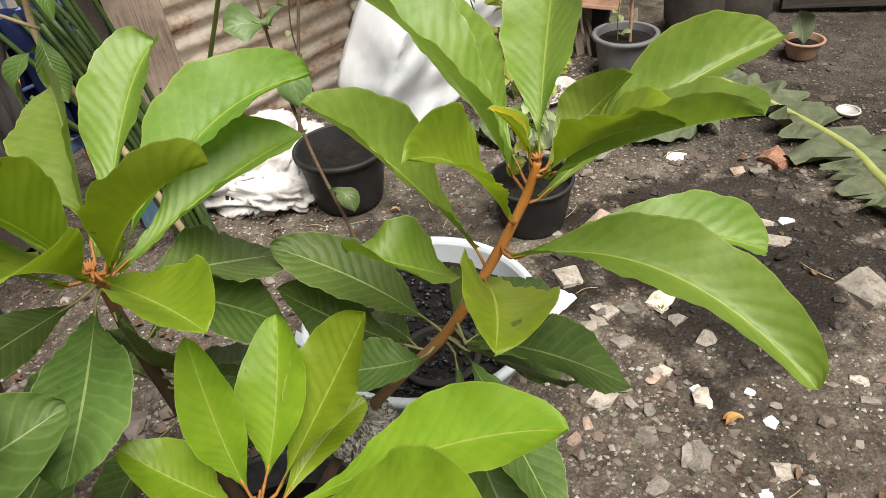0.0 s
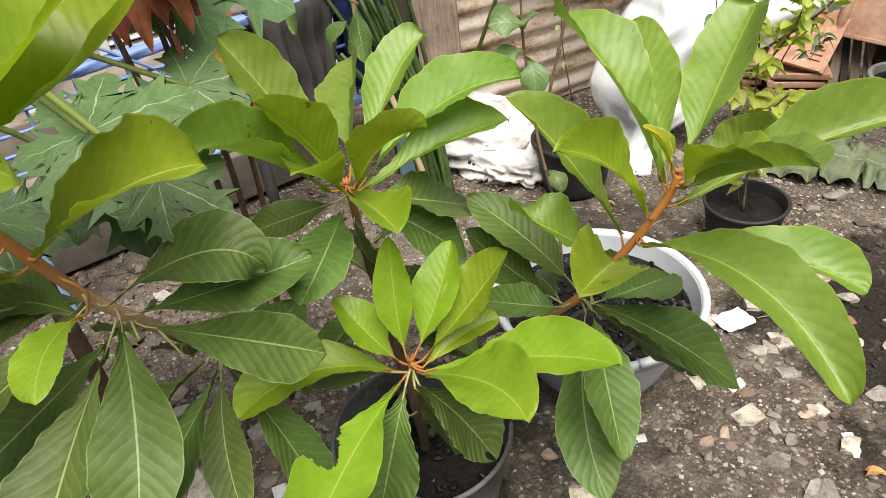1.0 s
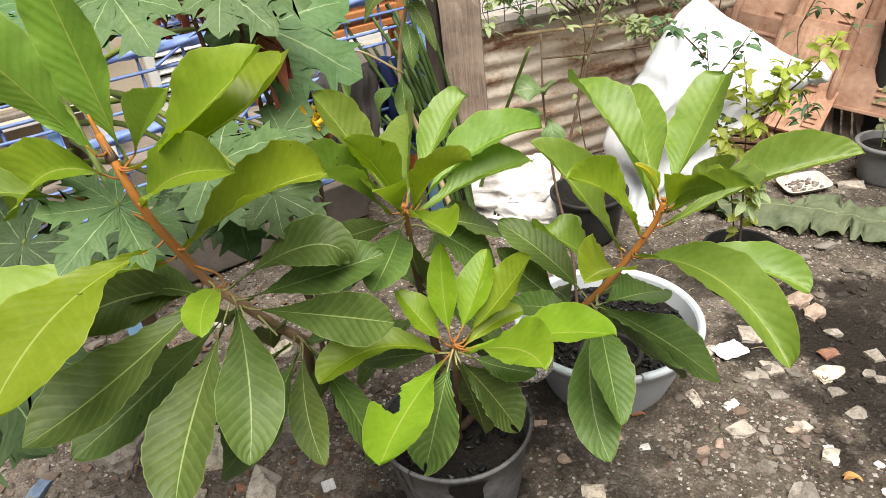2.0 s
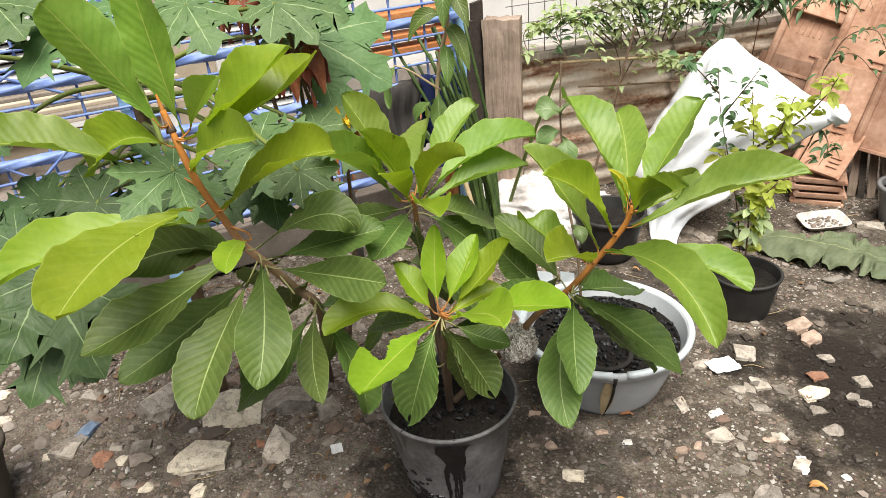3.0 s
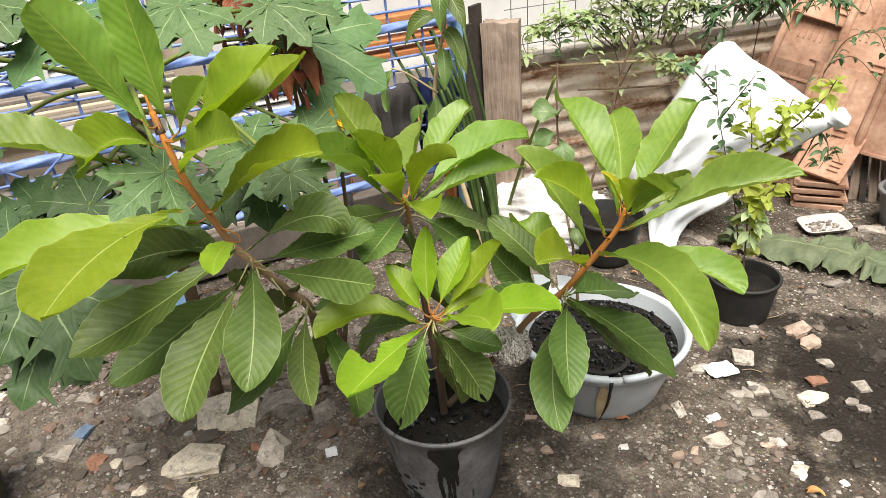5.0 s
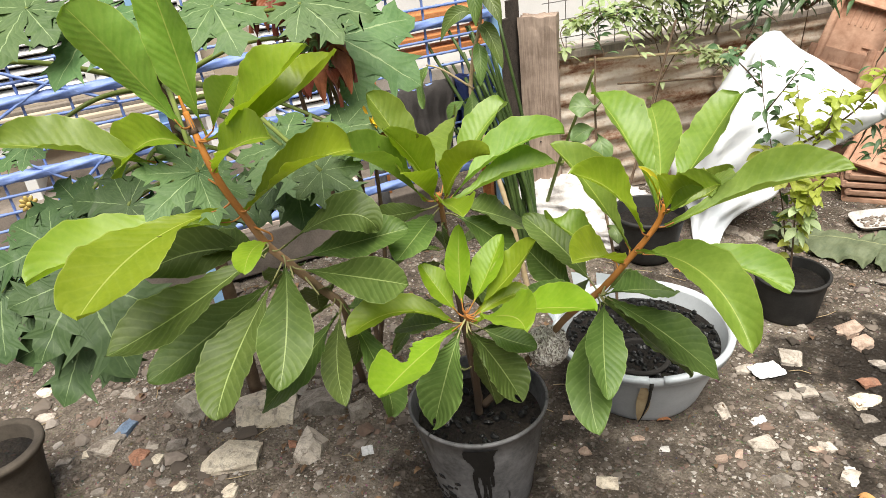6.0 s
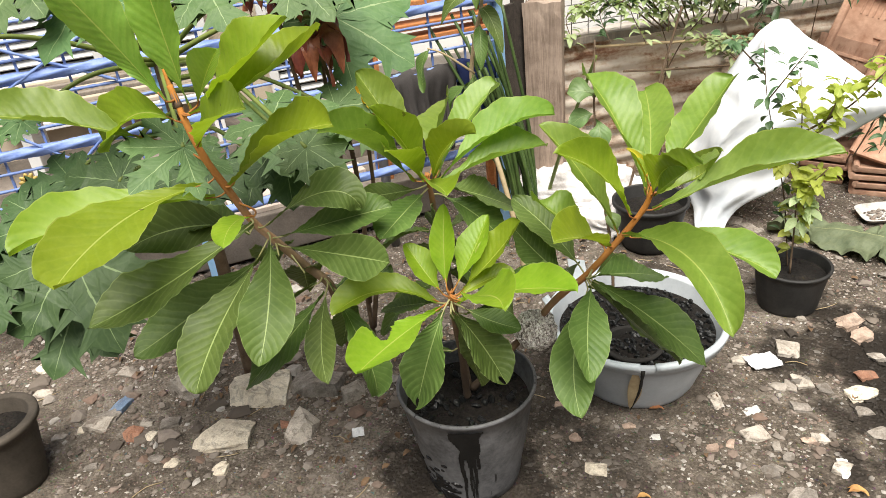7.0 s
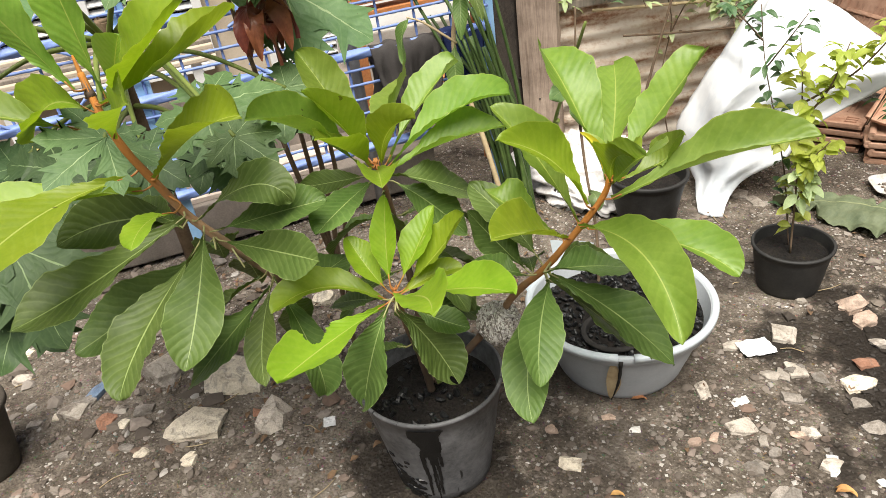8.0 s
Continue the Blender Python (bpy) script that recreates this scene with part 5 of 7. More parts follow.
def papaya():
    at = Vector((-1.19, 0.52, 0))
    p = thing("papaya_tree", "young papaya tree with deeply cut grey-green leaves on long stalks", "tree", at=at)
    part("trunk", tube(bmesh.new(), [(0, 0, -0.02), (0.01, 0, 0.5), (0, -0.01, 1.12), (0.0, -0.01, 1.2)], (0.024, 0.016), 14, 40, rough=0.06), BROWN_STEM, p)
    crown = at + Vector((0, -0.01, 1.14))
    cam_ward = (0.55, -0.45, 0.7)
    for i, (c, up, pt, sz) in enumerate((
            ((-0.758, 0.798, 1.222), (0.5, -0.55, 0.68), (0.75, 0.25, -0.35), 0.25),
            ((-0.395, 0.315, 1.070), (0.4, -0.4, 0.8), (0.55, 0.2, -0.4), 0.105),
            ((-0.570, 0.370, 1.085), (0.3, -0.3, 0.9), (0.7, 0.3, -0.2), 0.19),
            ((-0.985, 0.02, 0.820), cam_ward, (0.60, -0.25, -0.62), 0.26),
            ((-1.150, -0.10, 0.800), cam_ward, (-0.3, -0.6, -0.6), 0.19),
            ((-0.980, 0.270, 1.370), (0.3, -0.35, 0.9), (0.1, -0.8, -0.2), 0.19),
            ((-0.830, 0.470, 1.365), (0.3, -0.35, 0.9), (0.7, -0.3, -0.25), 0.17),
            ((-1.050, 0.150, 1.420), (0.3, -0.35, 0.9), (-0.4, -0.8, -0.2), 0.20),
            ((-1.230, 0.120, 1.090), (0.3, -0.3, 0.9), (-0.2, -0.8, -0.3), 0.09),
            ((-1.350, -0.15, 1.290), (0.2, -0.2, 0.9), (-0.6, -0.8, -0.3), 0.19),
            ((-0.690, 0.620, 1.345), (0.35, -0.4, 0.85), (0.6, 0.5, -0.2), 0.17),
            ((-0.960, 0.300, 0.900), (0.4, -0.4, 0.8), (0.3, -0.6, -0.5), 0.15),
            ((-0.640, 0.450, 1.000), (0.4, -0.4, 0.8), (0.4, -0.3, -0.5), 0.17),
            ((-0.760, 0.300, 0.960), (0.4, -0.4, 0.8), (-0.2, -0.5, -0.6), 0.17),
            ((-0.640, 0.640, 1.030), (0.4, -0.4, 0.8), (0.6, 0.1, -0.5), 0.18),
            ((-1.150, 0.150, 0.930), (0.4, -0.4, 0.8), (-0.2, -0.6, -0.6), 0.18),
            ((-0.990, 0.195, 0.935), (0.45, -0.45, 0.75), (-0.35, -0.55, -0.45), 0.20),
            ((-1.075, 0.025, 0.885), (0.45, -0.45, 0.75), (-0.60, -0.35, -0.45), 0.17),
            ((-1.000, 0.015, 0.700), (0.55, -0.45, 0.7), (0.15, -0.60, -0.65), 0.23),
            ((-0.840, 0.520, 0.900), (0.4, -0.4, 0.8), (0.5, 0.0, -0.6), 0.16))):
        papaya_leaf(p, at, crown, c, up, pt, sz, i + 1)
    papaya_leaf(p, at, crown, (-0.600, 0.165, 1.095), (0.62, -0.10, 0.78), (0.05, -0.17, -0.02), 0.150, 41, 0.06, 0.95)


papaya()


# ---------------- other plants ----------------
def sprig(bm, at, along, n, length, width, seed, spread=1.0, droop=0.2, upright=0.5):
    """n small leaves strung along a twig given as a list of points."""
    rnd = random.Random(seed)
    c = spline(along, 40)
    for k in range(n):
        q = c[int((0.12 + 0.88 * (k + rnd.random()) / n) * 40) if n > 1 else 40]
        a = rnd.uniform(0, 2 * math.pi)
        d = Vector((math.cos(a), math.sin(a), rnd.uniform(-0.7, upright + 0.2))).normalized()
        ln = length * rnd.uniform(0.65, 1.2)
        b = q + d * rnd.uniform(0.004, 0.022) * spread
        blade(bm, b - at, b + d * ln * 0.5 + Vector((0, 0, 0.04 * ln)) - at, b + d * ln - Vector((0, 0, droop * ln)) - at, width * rnd.uniform(0.75, 1.2), (rnd.uniform(-0.4, 0.4), rnd.uniform(-0.7, 0.1), 1), rnd.uniform(-25, 25), 0.25, 0.5, 6, 4)
    return bm


def shrub(name, label, at, twigs, leaves, twig_mat, leaf_mat, size, width, radius=0.004, seed=1, category="shrub", droop=0.2):
    """twigs: lists of points; leaves: how many on each."""
    at = Vector(at)
    p = thing(name, label, category, at=at)
    for k, (tw, n) in enumerate(zip(twigs, leaves)):
        t = part("twig", tube(bmesh.new(), [Vector(q) - at for q in tw], (radius, radius * 0.45), 6, 6 * (len(tw) - 1), rough=0.08), twig_mat, p)
        if n:
            part("foliage", sprig(bmesh.new(), at, tw, n, size, width, seed * 31 + k, droop=droop), leaf_mat[k % len(leaf_mat)] if isinstance(leaf_mat, tuple) else leaf_mat, t)
    return p


shrub("lime_plant", "slender potted citrus with bright yellow-green young leaves", (0.272, 1.86, 0.13),
      [[(0.272, 1.86, 0.13), (0.262, 1.865, 0.33), (0.25, 1.87, 0.50), (0.235, 1.87, 0.70), (0.21, 1.87, 0.86)],
       [(0.245, 1.87, 0.60), (0.31, 1.86, 0.72), (0.345, 1.86, 0.86)],
       [(0.24, 1.87, 0.66), (0.36, 1.88, 0.76), (0.43, 1.88, 0.86), (0.46, 1.88, 0.93)],
       [(0.25, 1.87, 0.52), (0.18, 1.86, 0.58), (0.145, 1.86, 0.64)],
       [(0.255, 1.868, 0.45), (0.30, 1.85, 0.50), (0.34, 1.85, 0.56)],
       [(0.262, 1.865, 0.33), (0.285, 1.855, 0.39), (0.27, 1.85, 0.46)]],
      [54, 44, 50, 34, 34, 30], BROWN_STEM, (LEAF_LIME, LEAF_LIME, LEAF_LIME, LEAF_LIME, LEAF_LIME, LEAF_SMALL), 0.052, 0.028, 0.004, 3, "citrus plant")
shrub("curry_sprig", "thin upright sprig with paired small dark leaves", (0.255, 1.90, 0.13),
      [[(0.255, 1.90, 0.13), (0.21, 1.90, 0.40), (0.15, 1.90, 0.62), (0.11, 1.89, 0.78), (0.085, 1.88, 0.95)],
       [(0.12, 1.89, 0.76), (0.18, 1.88, 0.86), (0.22, 1.88, 0.93)],
       [(0.10, 1.885, 0.84), (0.02, 1.88, 0.92), (-0.04, 1.88, 0.96)]],
      [34, 16, 16], BROWN_STEM, LEAF_DARK, 0.045, 0.022, 0.003, 5, "plant")


def willow_vine():
    rnd = random.Random(8)
    tw, n = [[(-0.56, 2.80, 0.0), (-0.60, 2.76, 0.35), (-0.57, 2.78, 0.62), (-0.60, 2.74, 0.80), (-0.66, 2.68, 1.0)], [(-0.58, 2.77, 0.55), (-0.50, 2.78, 0.72), (-0.40, 2.82, 0.86), (-0.30, 2.90, 1.0)]], [10, 26]
    for k in range(13):
        x = -0.92 + 0.062 * k + rnd.uniform(-0.03, 0.03)
        y = 2.44 + 0.75 * (x + 0.92) * 0.9 + rnd.uniform(-0.05, 0.03)
        b = Vector((-0.60 + 0.02 * k, 2.72 + 0.015 * k, 0.78))
        tw.append([b, (b + Vector((x, y, 1.0))) / 2 + Vector((0, -0.03, 0.06)), Vector((x, y, 0.94 + rnd.uniform(-0.08, 0.16))), Vector((x + rnd.uniform(-0.1, 0.1), y - 0.03, 0.83 + rnd.uniform(-0.1, 0.26)))])
        n.append(60)
    for k in range(5):
        b = Vector((-0.45 + 0.05 * k, 2.76, 0.74))
        tw.append([b, b + Vector((0.08, -0.06, 0.0)), b + Vector((0.18, -0.08, -0.05 - 0.02 * k))])
        n.append(24)
    shrub("willow_leaved_shrub", "straggly shrub with narrow pale green leaves before the rusty sheet", (-0.56, 2.80, 0.0), tw, n, BROWN_STEM, (LEAF_SMALL, LEAF_SMALL, LEAF_SMALL, LEAF_SMALL, LEAF_DARK), 0.056, 0.021, 0.0038, 9, "shrub", 0.18)


willow_vine()


def dark_vine():
    rnd = random.Random(4)
    tw, n = [[(-0.02, 3.25, 0.0), (-0.04, 3.22, 0.5), (-0.02, 3.20, 0.86)]], [0]
    for k in range(12):
        b = Vector((-0.03, 3.2, 0.84))
        e = b + Vector((rnd.uniform(-0.28, 0.40), rnd.uniform(-0.25, 0.05), rnd.uniform(0.0, 0.25)))
        tw.append([b, (b + e) / 2 + Vector((0, -0.02, 0.07)), e, e + Vector((rnd.uniform(-0.06, 0.1), -0.05, -0.05))])
        n.append(24)
    shrub("dark_leaved_vine", "dark green narrow-leaved vine hanging over the sheet wall", (-0.02, 3.25, 0.0), tw, n, BROWN_STEM, LEAF_DARK, 0.085, 0.022, 0.005, 12, "vine", 0.4)
    shrub("creeper", "thin creeper with small leaves growing over the roof tiles", (0.30, 2.70, 0.28),
          [[(0.30, 2.70, 0.28), (0.36, 2.70, 0.5), (0.34, 2.76, 0.72), (0.44, 2.74, 0.80), (0.56, 2.72, 0.70)], [(0.34, 2.76, 0.72), (0.40, 2.76, 0.86), (0.50, 2.74, 0.90), (0.56, 2.72, 0.82)], [(0.36, 2.70, 0.5), (0.42, 2.66, 0.42), (0.40, 2.62, 0.34)]],
          [14, 14, 22], BROWN_STEM, LEAF_DARK, 0.055, 0.018, 0.003, 14, "vine", 0.35)


dark_vine()


def croton():
    at = Vector((-0.80, 0.78, 0))
    c = thing("croton", "croton bush with drooping dark red leaves and a yellow shoot", "shrub", at=at)
    stems = [[(-0.80, 0.78, -0.01), (-0.80, 0.78, 0.5), (-0.78, 0.75, 0.95), (-0.76, 0.72, 1.36)], [(-0.79, 0.78, 0.3), (-0.74, 0.77, 0.7), (-0.71, 0.72, 1.0), (-0.70, 0.66, 1.20)], [(-0.79, 0.78, 0.2), (-0.68, 0.76, 0.6), (-0.62, 0.72, 1.0)], [(-0.80, 0.78, 0.4), (-0.84, 0.72, 0.9), (-0.86, 0.68, 1.34)]]
    for s in stems:
        part("stem", tube(bmesh.new(), [Vector(q) - at for q in s], (0.009, 0.005), 7, 20, rough=0.1), BROWN_STEM, c)
    rnd = random.Random(21)
    for top, n, mat, ln, down in (((-0.76, 0.72, 1.36), 11, LEAF_RED, 0.12, 0.8), ((-0.86, 0.68, 1.34), 10, LEAF_RED, 0.12, 0.8), ((-0.70, 0.66, 1.20), 12, LEAF_RED, 0.110, 0.95), ((-0.60, 0.70, 1.02), 9, LEAF_YELLOW, 0.075, 0.1), ((-0.64, 0.73, 0.97), 8, LEAF_ORANGE, 0.09, 0.4), ((-0.70, 0.74, 0.98), 7, LEAF_RED, 0.11, 0.5)):
        for k in range(n):
            a = 2 * math.pi * (k + rnd.random() * 0.6) / n
            d = Vector((math.cos(a), math.sin(a), 0.3))
            b = Vector(top) - at + Vector((0, 0, rnd.uniform(-0.06, 0.01)))
            l = ln * rnd.uniform(0.75, 1.15)
            part("leaf", blade(bmesh.new(), b, b + d * l * 0.45 + Vector((0, 0, 0.02 - 0.15 * down * l)), b + d * l * 0.6 - Vector((0, 0, down * l * 0.85)), l * 0.40, (0, 0, 1), rnd.uniform(-40, 40), 0.35, 0.55, 16, 8, 0.24), mat, c)


croton()


def pencil_plant():
    at = Vector((-0.82, 1.86, 0))
    p = thing("pencil_stalk_plant", "clump of tall smooth green pencil-like stalks", "plant", at=at)
    rnd = random.Random(5)
    for k in range(28):
        a = rnd.uniform(0, 2 * math.pi)
        b = Vector((0.05 * math.cos(a), 0.05 * math.sin(a), 0))
        lean = rnd.uniform(-0.40, -0.12)
        top = Vector((lean + 0.03 * math.cos(a), rnd.uniform(-0.12, 0.14), rnd.uniform(0.6, 1.05)))
        part("stalk", tube(bmesh.new(), [b, b * 0.6 + top * 0.5 + Vector((-0.25 * lean, 0, 0)), top], (0.0095, 0.0065), 8, 12), GREEN_STALK, p)


GREEN_STALK = plain("green_stalk", (0.036, 0.072, 0.018), (0.095, 0.150, 0.040), 14, 0.5, 0.2, spread=0.25)
pencil_plant()


def pale_stemmed_plant():
    at = Vector((-0.66, 1.56, 0))
    p = thing("pale_stemmed_shrub", "shrub with a pale crooked stem and long wavy leaves", "shrub", at=at)
    stem = [(-0.66, 1.56, -0.01), (-0.72, 1.57, 0.28), (-0.80, 1.59, 0.52), (-0.90, 1.61, 0.78), (-0.885, 1.62, 0.96), (-0.84, 1.62, 1.10), (-0.83, 1.62, 1.26)]
    part("stem", tube(bmesh.new(), [Vector(q) - at for q in stem], (0.012, 0.006), 8, 48, rough=0.12), PALE_STEM, p)
    part("side_twig", tube(bmesh.new(), [Vector(q) - at for q in ((-0.89, 1.615, 0.84), (-1.0, 1.57, 0.92), (-1.06, 1.55, 0.94))], (0.005, 0.003), 6), PALE_STEM, p)
    for b, m, t, w in (((-0.89, 1.60, 0.84), (-0.875, 1.57, 0.76), (-0.86, 1.55, 0.68), 0.07), ((-0.91, 1.60, 0.80), (-0.955, 1.56, 0.76), (-0.965, 1.53, 0.66), 0.075), ((-1.05, 1.55, 0.94), (-1.07, 1.52, 0.88), (-1.06, 1.50, 0.78), 0.06), ((-0.85, 1.61, 1.08), (-0.78, 1.58, 1.06), (-0.72, 1.56, 0.94), 0.06), ((-0.84, 1.61, 1.12), (-0.90, 1.56, 1.13), (-0.96, 1.52, 1.04), 0.06), ((-0.835, 1.61, 1.2), (-0.77, 1.57, 1.2), (-0.70, 1.54, 1.10), 0.065), ((-0.835, 1.61, 1.22), (-0.80, 1.54, 1.22), (-0.78, 1.50, 1.10), 0.065), ((-0.83, 1.62, 1.25), (-0.75, 1.62, 1.30), (-0.66, 1.60, 1.22), 0.06), ((-0.83, 1.62, 1.25), (-0.90, 1.60, 1.28), (-0.98, 1.58, 1.20), 0.06), ((-0.86, 1.62, 1.02), (-0.82, 1.57, 0.98), (-0.80, 1.53, 0.88), 0.055)):
        part("leaf", blade(bmesh.new(), Vector(b) - at, Vector(m) - at, Vector(t) - at, w, (0.4, -0.6, 0.7), 0, 0.3, 0.55, 14, 8, 0.14), LEAF_OLD, p)


pale_stemmed_plant()


def fig_sapling():
    at = Vector((-0.17, 1.33, 0.17))
    p = thing("fig_sapling", "thin bare-stemmed sapling with few lobed leaves in the tub", "sapling", at=at)
    stem = [(-0.17, 1.33, 0.16), (-0.20, 1.37, 0.36), (-0.27, 1.43, 0.56), (-0.315, 1.47, 0.80), (-0.33, 1.50, 1.02)]
    part("stem", tube(bmesh.new(), [Vector(q) - at for q in stem], (0.006, 0.003), 6, 40, rough=0.12), BROWN_STEM, p)
    for b, m, t, w, r in (((-0.32, 1.48, 0.84), (-0.35, 1.46, 0.865), (-0.40, 1.44, 0.86), 0.085, 0), ((-0.32, 1.48, 0.85), (-0.30, 1.45, 0.88), (-0.29, 1.42, 0.87), 0.07, 20), ((-0.315, 1.47, 0.79), (-0.35, 1.45, 0.78), (-0.385, 1.43, 0.75), 0.07, -10), ((-0.31, 1.47, 0.77), (-0.28, 1.44, 0.74), (-0.27, 1.42, 0.68), 0.075, 10), ((-0.24, 1.40, 0.47), (-0.20, 1.37, 0.48), (-0.18, 1.35, 0.44), 0.05, 0)):
        part("leaf", blade(bmesh.new(), Vector(b) - at, Vector(m) - at, Vector(t) - at, w, (0.3, -0.6, 0.75), r, 0.2, 0.62, 14, 10, 0.12), LEAF_FIG, p)


fig_sapling()


def stick(name, label, pts, r, material, category="stick"):
    s = thing(name, label, category)
    part("shaft", tube(bmesh.new(), pts, r, 8, 30, rough=0.1), material, s)
    part("knot", tube(bmesh.new(), [Vector(pts[0]).lerp(Vector(pts[-1]), f) + Vector((0, -0.001, 0)) for f in (0.45, 0.47)], r[0] * 1.15 if isinstance(r, tuple) else r * 1.25, 8), material, s)


stick("green_stick", "greenish slender stick leaning on the rusty sheet", [(-0.93, 2.16, 0.0), (-0.74, 2.03, 0.42), (-0.52, 1.90, 0.86)], (0.010, 0.006), GREEN_STEM)
stick("dry_stick", "thin brown dry stick standing before the rusty sheet", [(-0.56, 2.26, 0.0), (-0.47, 2.33, 0.5), (-0.38, 2.40, 0.95)], (0.007, 0.005), BROWN_STEM)
stick("bamboo_pole", "pale thin bamboo pole lying along the sheet", [(-0.82, 2.50, 0.735), (-0.55, 2.72, 0.72), (-0.20, 3.0, 0.70)], 0.007, PALE_STEM, "pole")
stick("iron_rod", "thin rusty iron rod fixed across the sheet", [(-0.72, 2.60, 0.60), (-0.52, 2.78, 0.58), (-0.30, 3.0, 0.56)], 0.005, BROWN_STEM, "rod")
stick("garden_cane", "orange-brown cane standing in the grey pot", [(0.79, 2.92, 0.12), (0.785, 2.93, 0.40), (0.77, 2.94, 0.72)], 0.007, TERRACOTTA)
shrub("seedling", "small leafy seedling in the grey pot", (0.74, 2.93, 0.12), [[(0.74, 2.93, 0.12), (0.735, 2.93, 0.28), (0.75, 2.92, 0.44)]], [12], GREEN_STEM, LEAF_SMALL, 0.045, 0.03, 0.003, 17, "seedling")


def gap_board():
    b = thing("upright_boards", "dark old boards standing between the fence end and the post", "boards", at=(-1.06, 2.14, 0))
    for k in range(3):
        part("board", box(bmesh.new(), (0.10, 0.018, 0.92 + 0.07 * k), pose(-0.01 * k, -0.11 + 0.108 * k, 0.46 + 0.035 * k, 0, 0, 84 + 4 * k), 0.003), WOOD_DARK, b, "", False)


gap_board()


# ---------------- cloth, sheeting, sacks ----------------
def draped(name, label, s0, s1, front, back, material, seed):
    """A garment hung over the fence rail, falling in folds."""
    g = thing(name, label, "clothing", at=on_fence((s0 + s1) / 2, 0.80))
    o = Vector(g.location)
    bm = bmesh.new()
    ns, nz = 36, 40
    rows = []
    total = front + back + 0.09
    for i in range(nz + 1):
        l = total * i / nz
        row = []
        for j in range(ns + 1):
            s = s0 + (s1 - s0) * j / ns
            ph = 26 * (s - s0) / 0.3 + seed
            if l < front:
                drop = front - l
                b, z = -0.024 - 0.03 * (drop / front) ** 0.7 * (0.6 + 0.6 * math.sin(ph) + 0.3 * math.sin(2.3 * ph)), 0.80 - drop
                s = s + (s0 + s1 - 2 * s) * 0.18 * (drop / front)
            elif l < front + 0.09:
                a = (l - front) / 0.09 * math.pi
                b, z = -0.024 * math.cos(a) , 0.80 + 0.024 * math.sin(a) + 0.003 * math.sin(ph)
            else:
                drop = l - front - 0.09
                b, z = 0.024 + 0.02 * math.sin(ph), 0.80 - drop
            row.append(bm.verts.new(on_fence(s, z, b) - o))
        rows.append(row)
    for i in range(nz):
        for j in range(ns):
            bm.faces.new((rows[i][j], rows[i][j + 1], rows[i + 1][j + 1], rows[i + 1][j]))
    for v in bm.verts:
        v.co += 0.012 * noise.noise_vector(v.co * 11 + Vector((seed, 0, 0)))
    bmesh.ops.solidify(bm, geom=list(bm.faces), thickness=0.003)
    hem = [rows[0][j].co.copy() for j in range(0, ns + 1, 3)]
    part("cloth", bm, material, g)
    part("hem", tube(bmesh.new(), hem, 0.004, 6, 48), material, g, "stitched hem")


draped("grey_trousers", "dark grey trousers hung over the fence rail to dry", 0.60, 0.90, 0.34, 0.3, DARK_CLOTH, 1.0)
draped("navy_shirt", "navy blue garment hung over the fence rail", 0.90, 1.08, 0.34, 0.3, BLUE_CLOTH, 4.0)


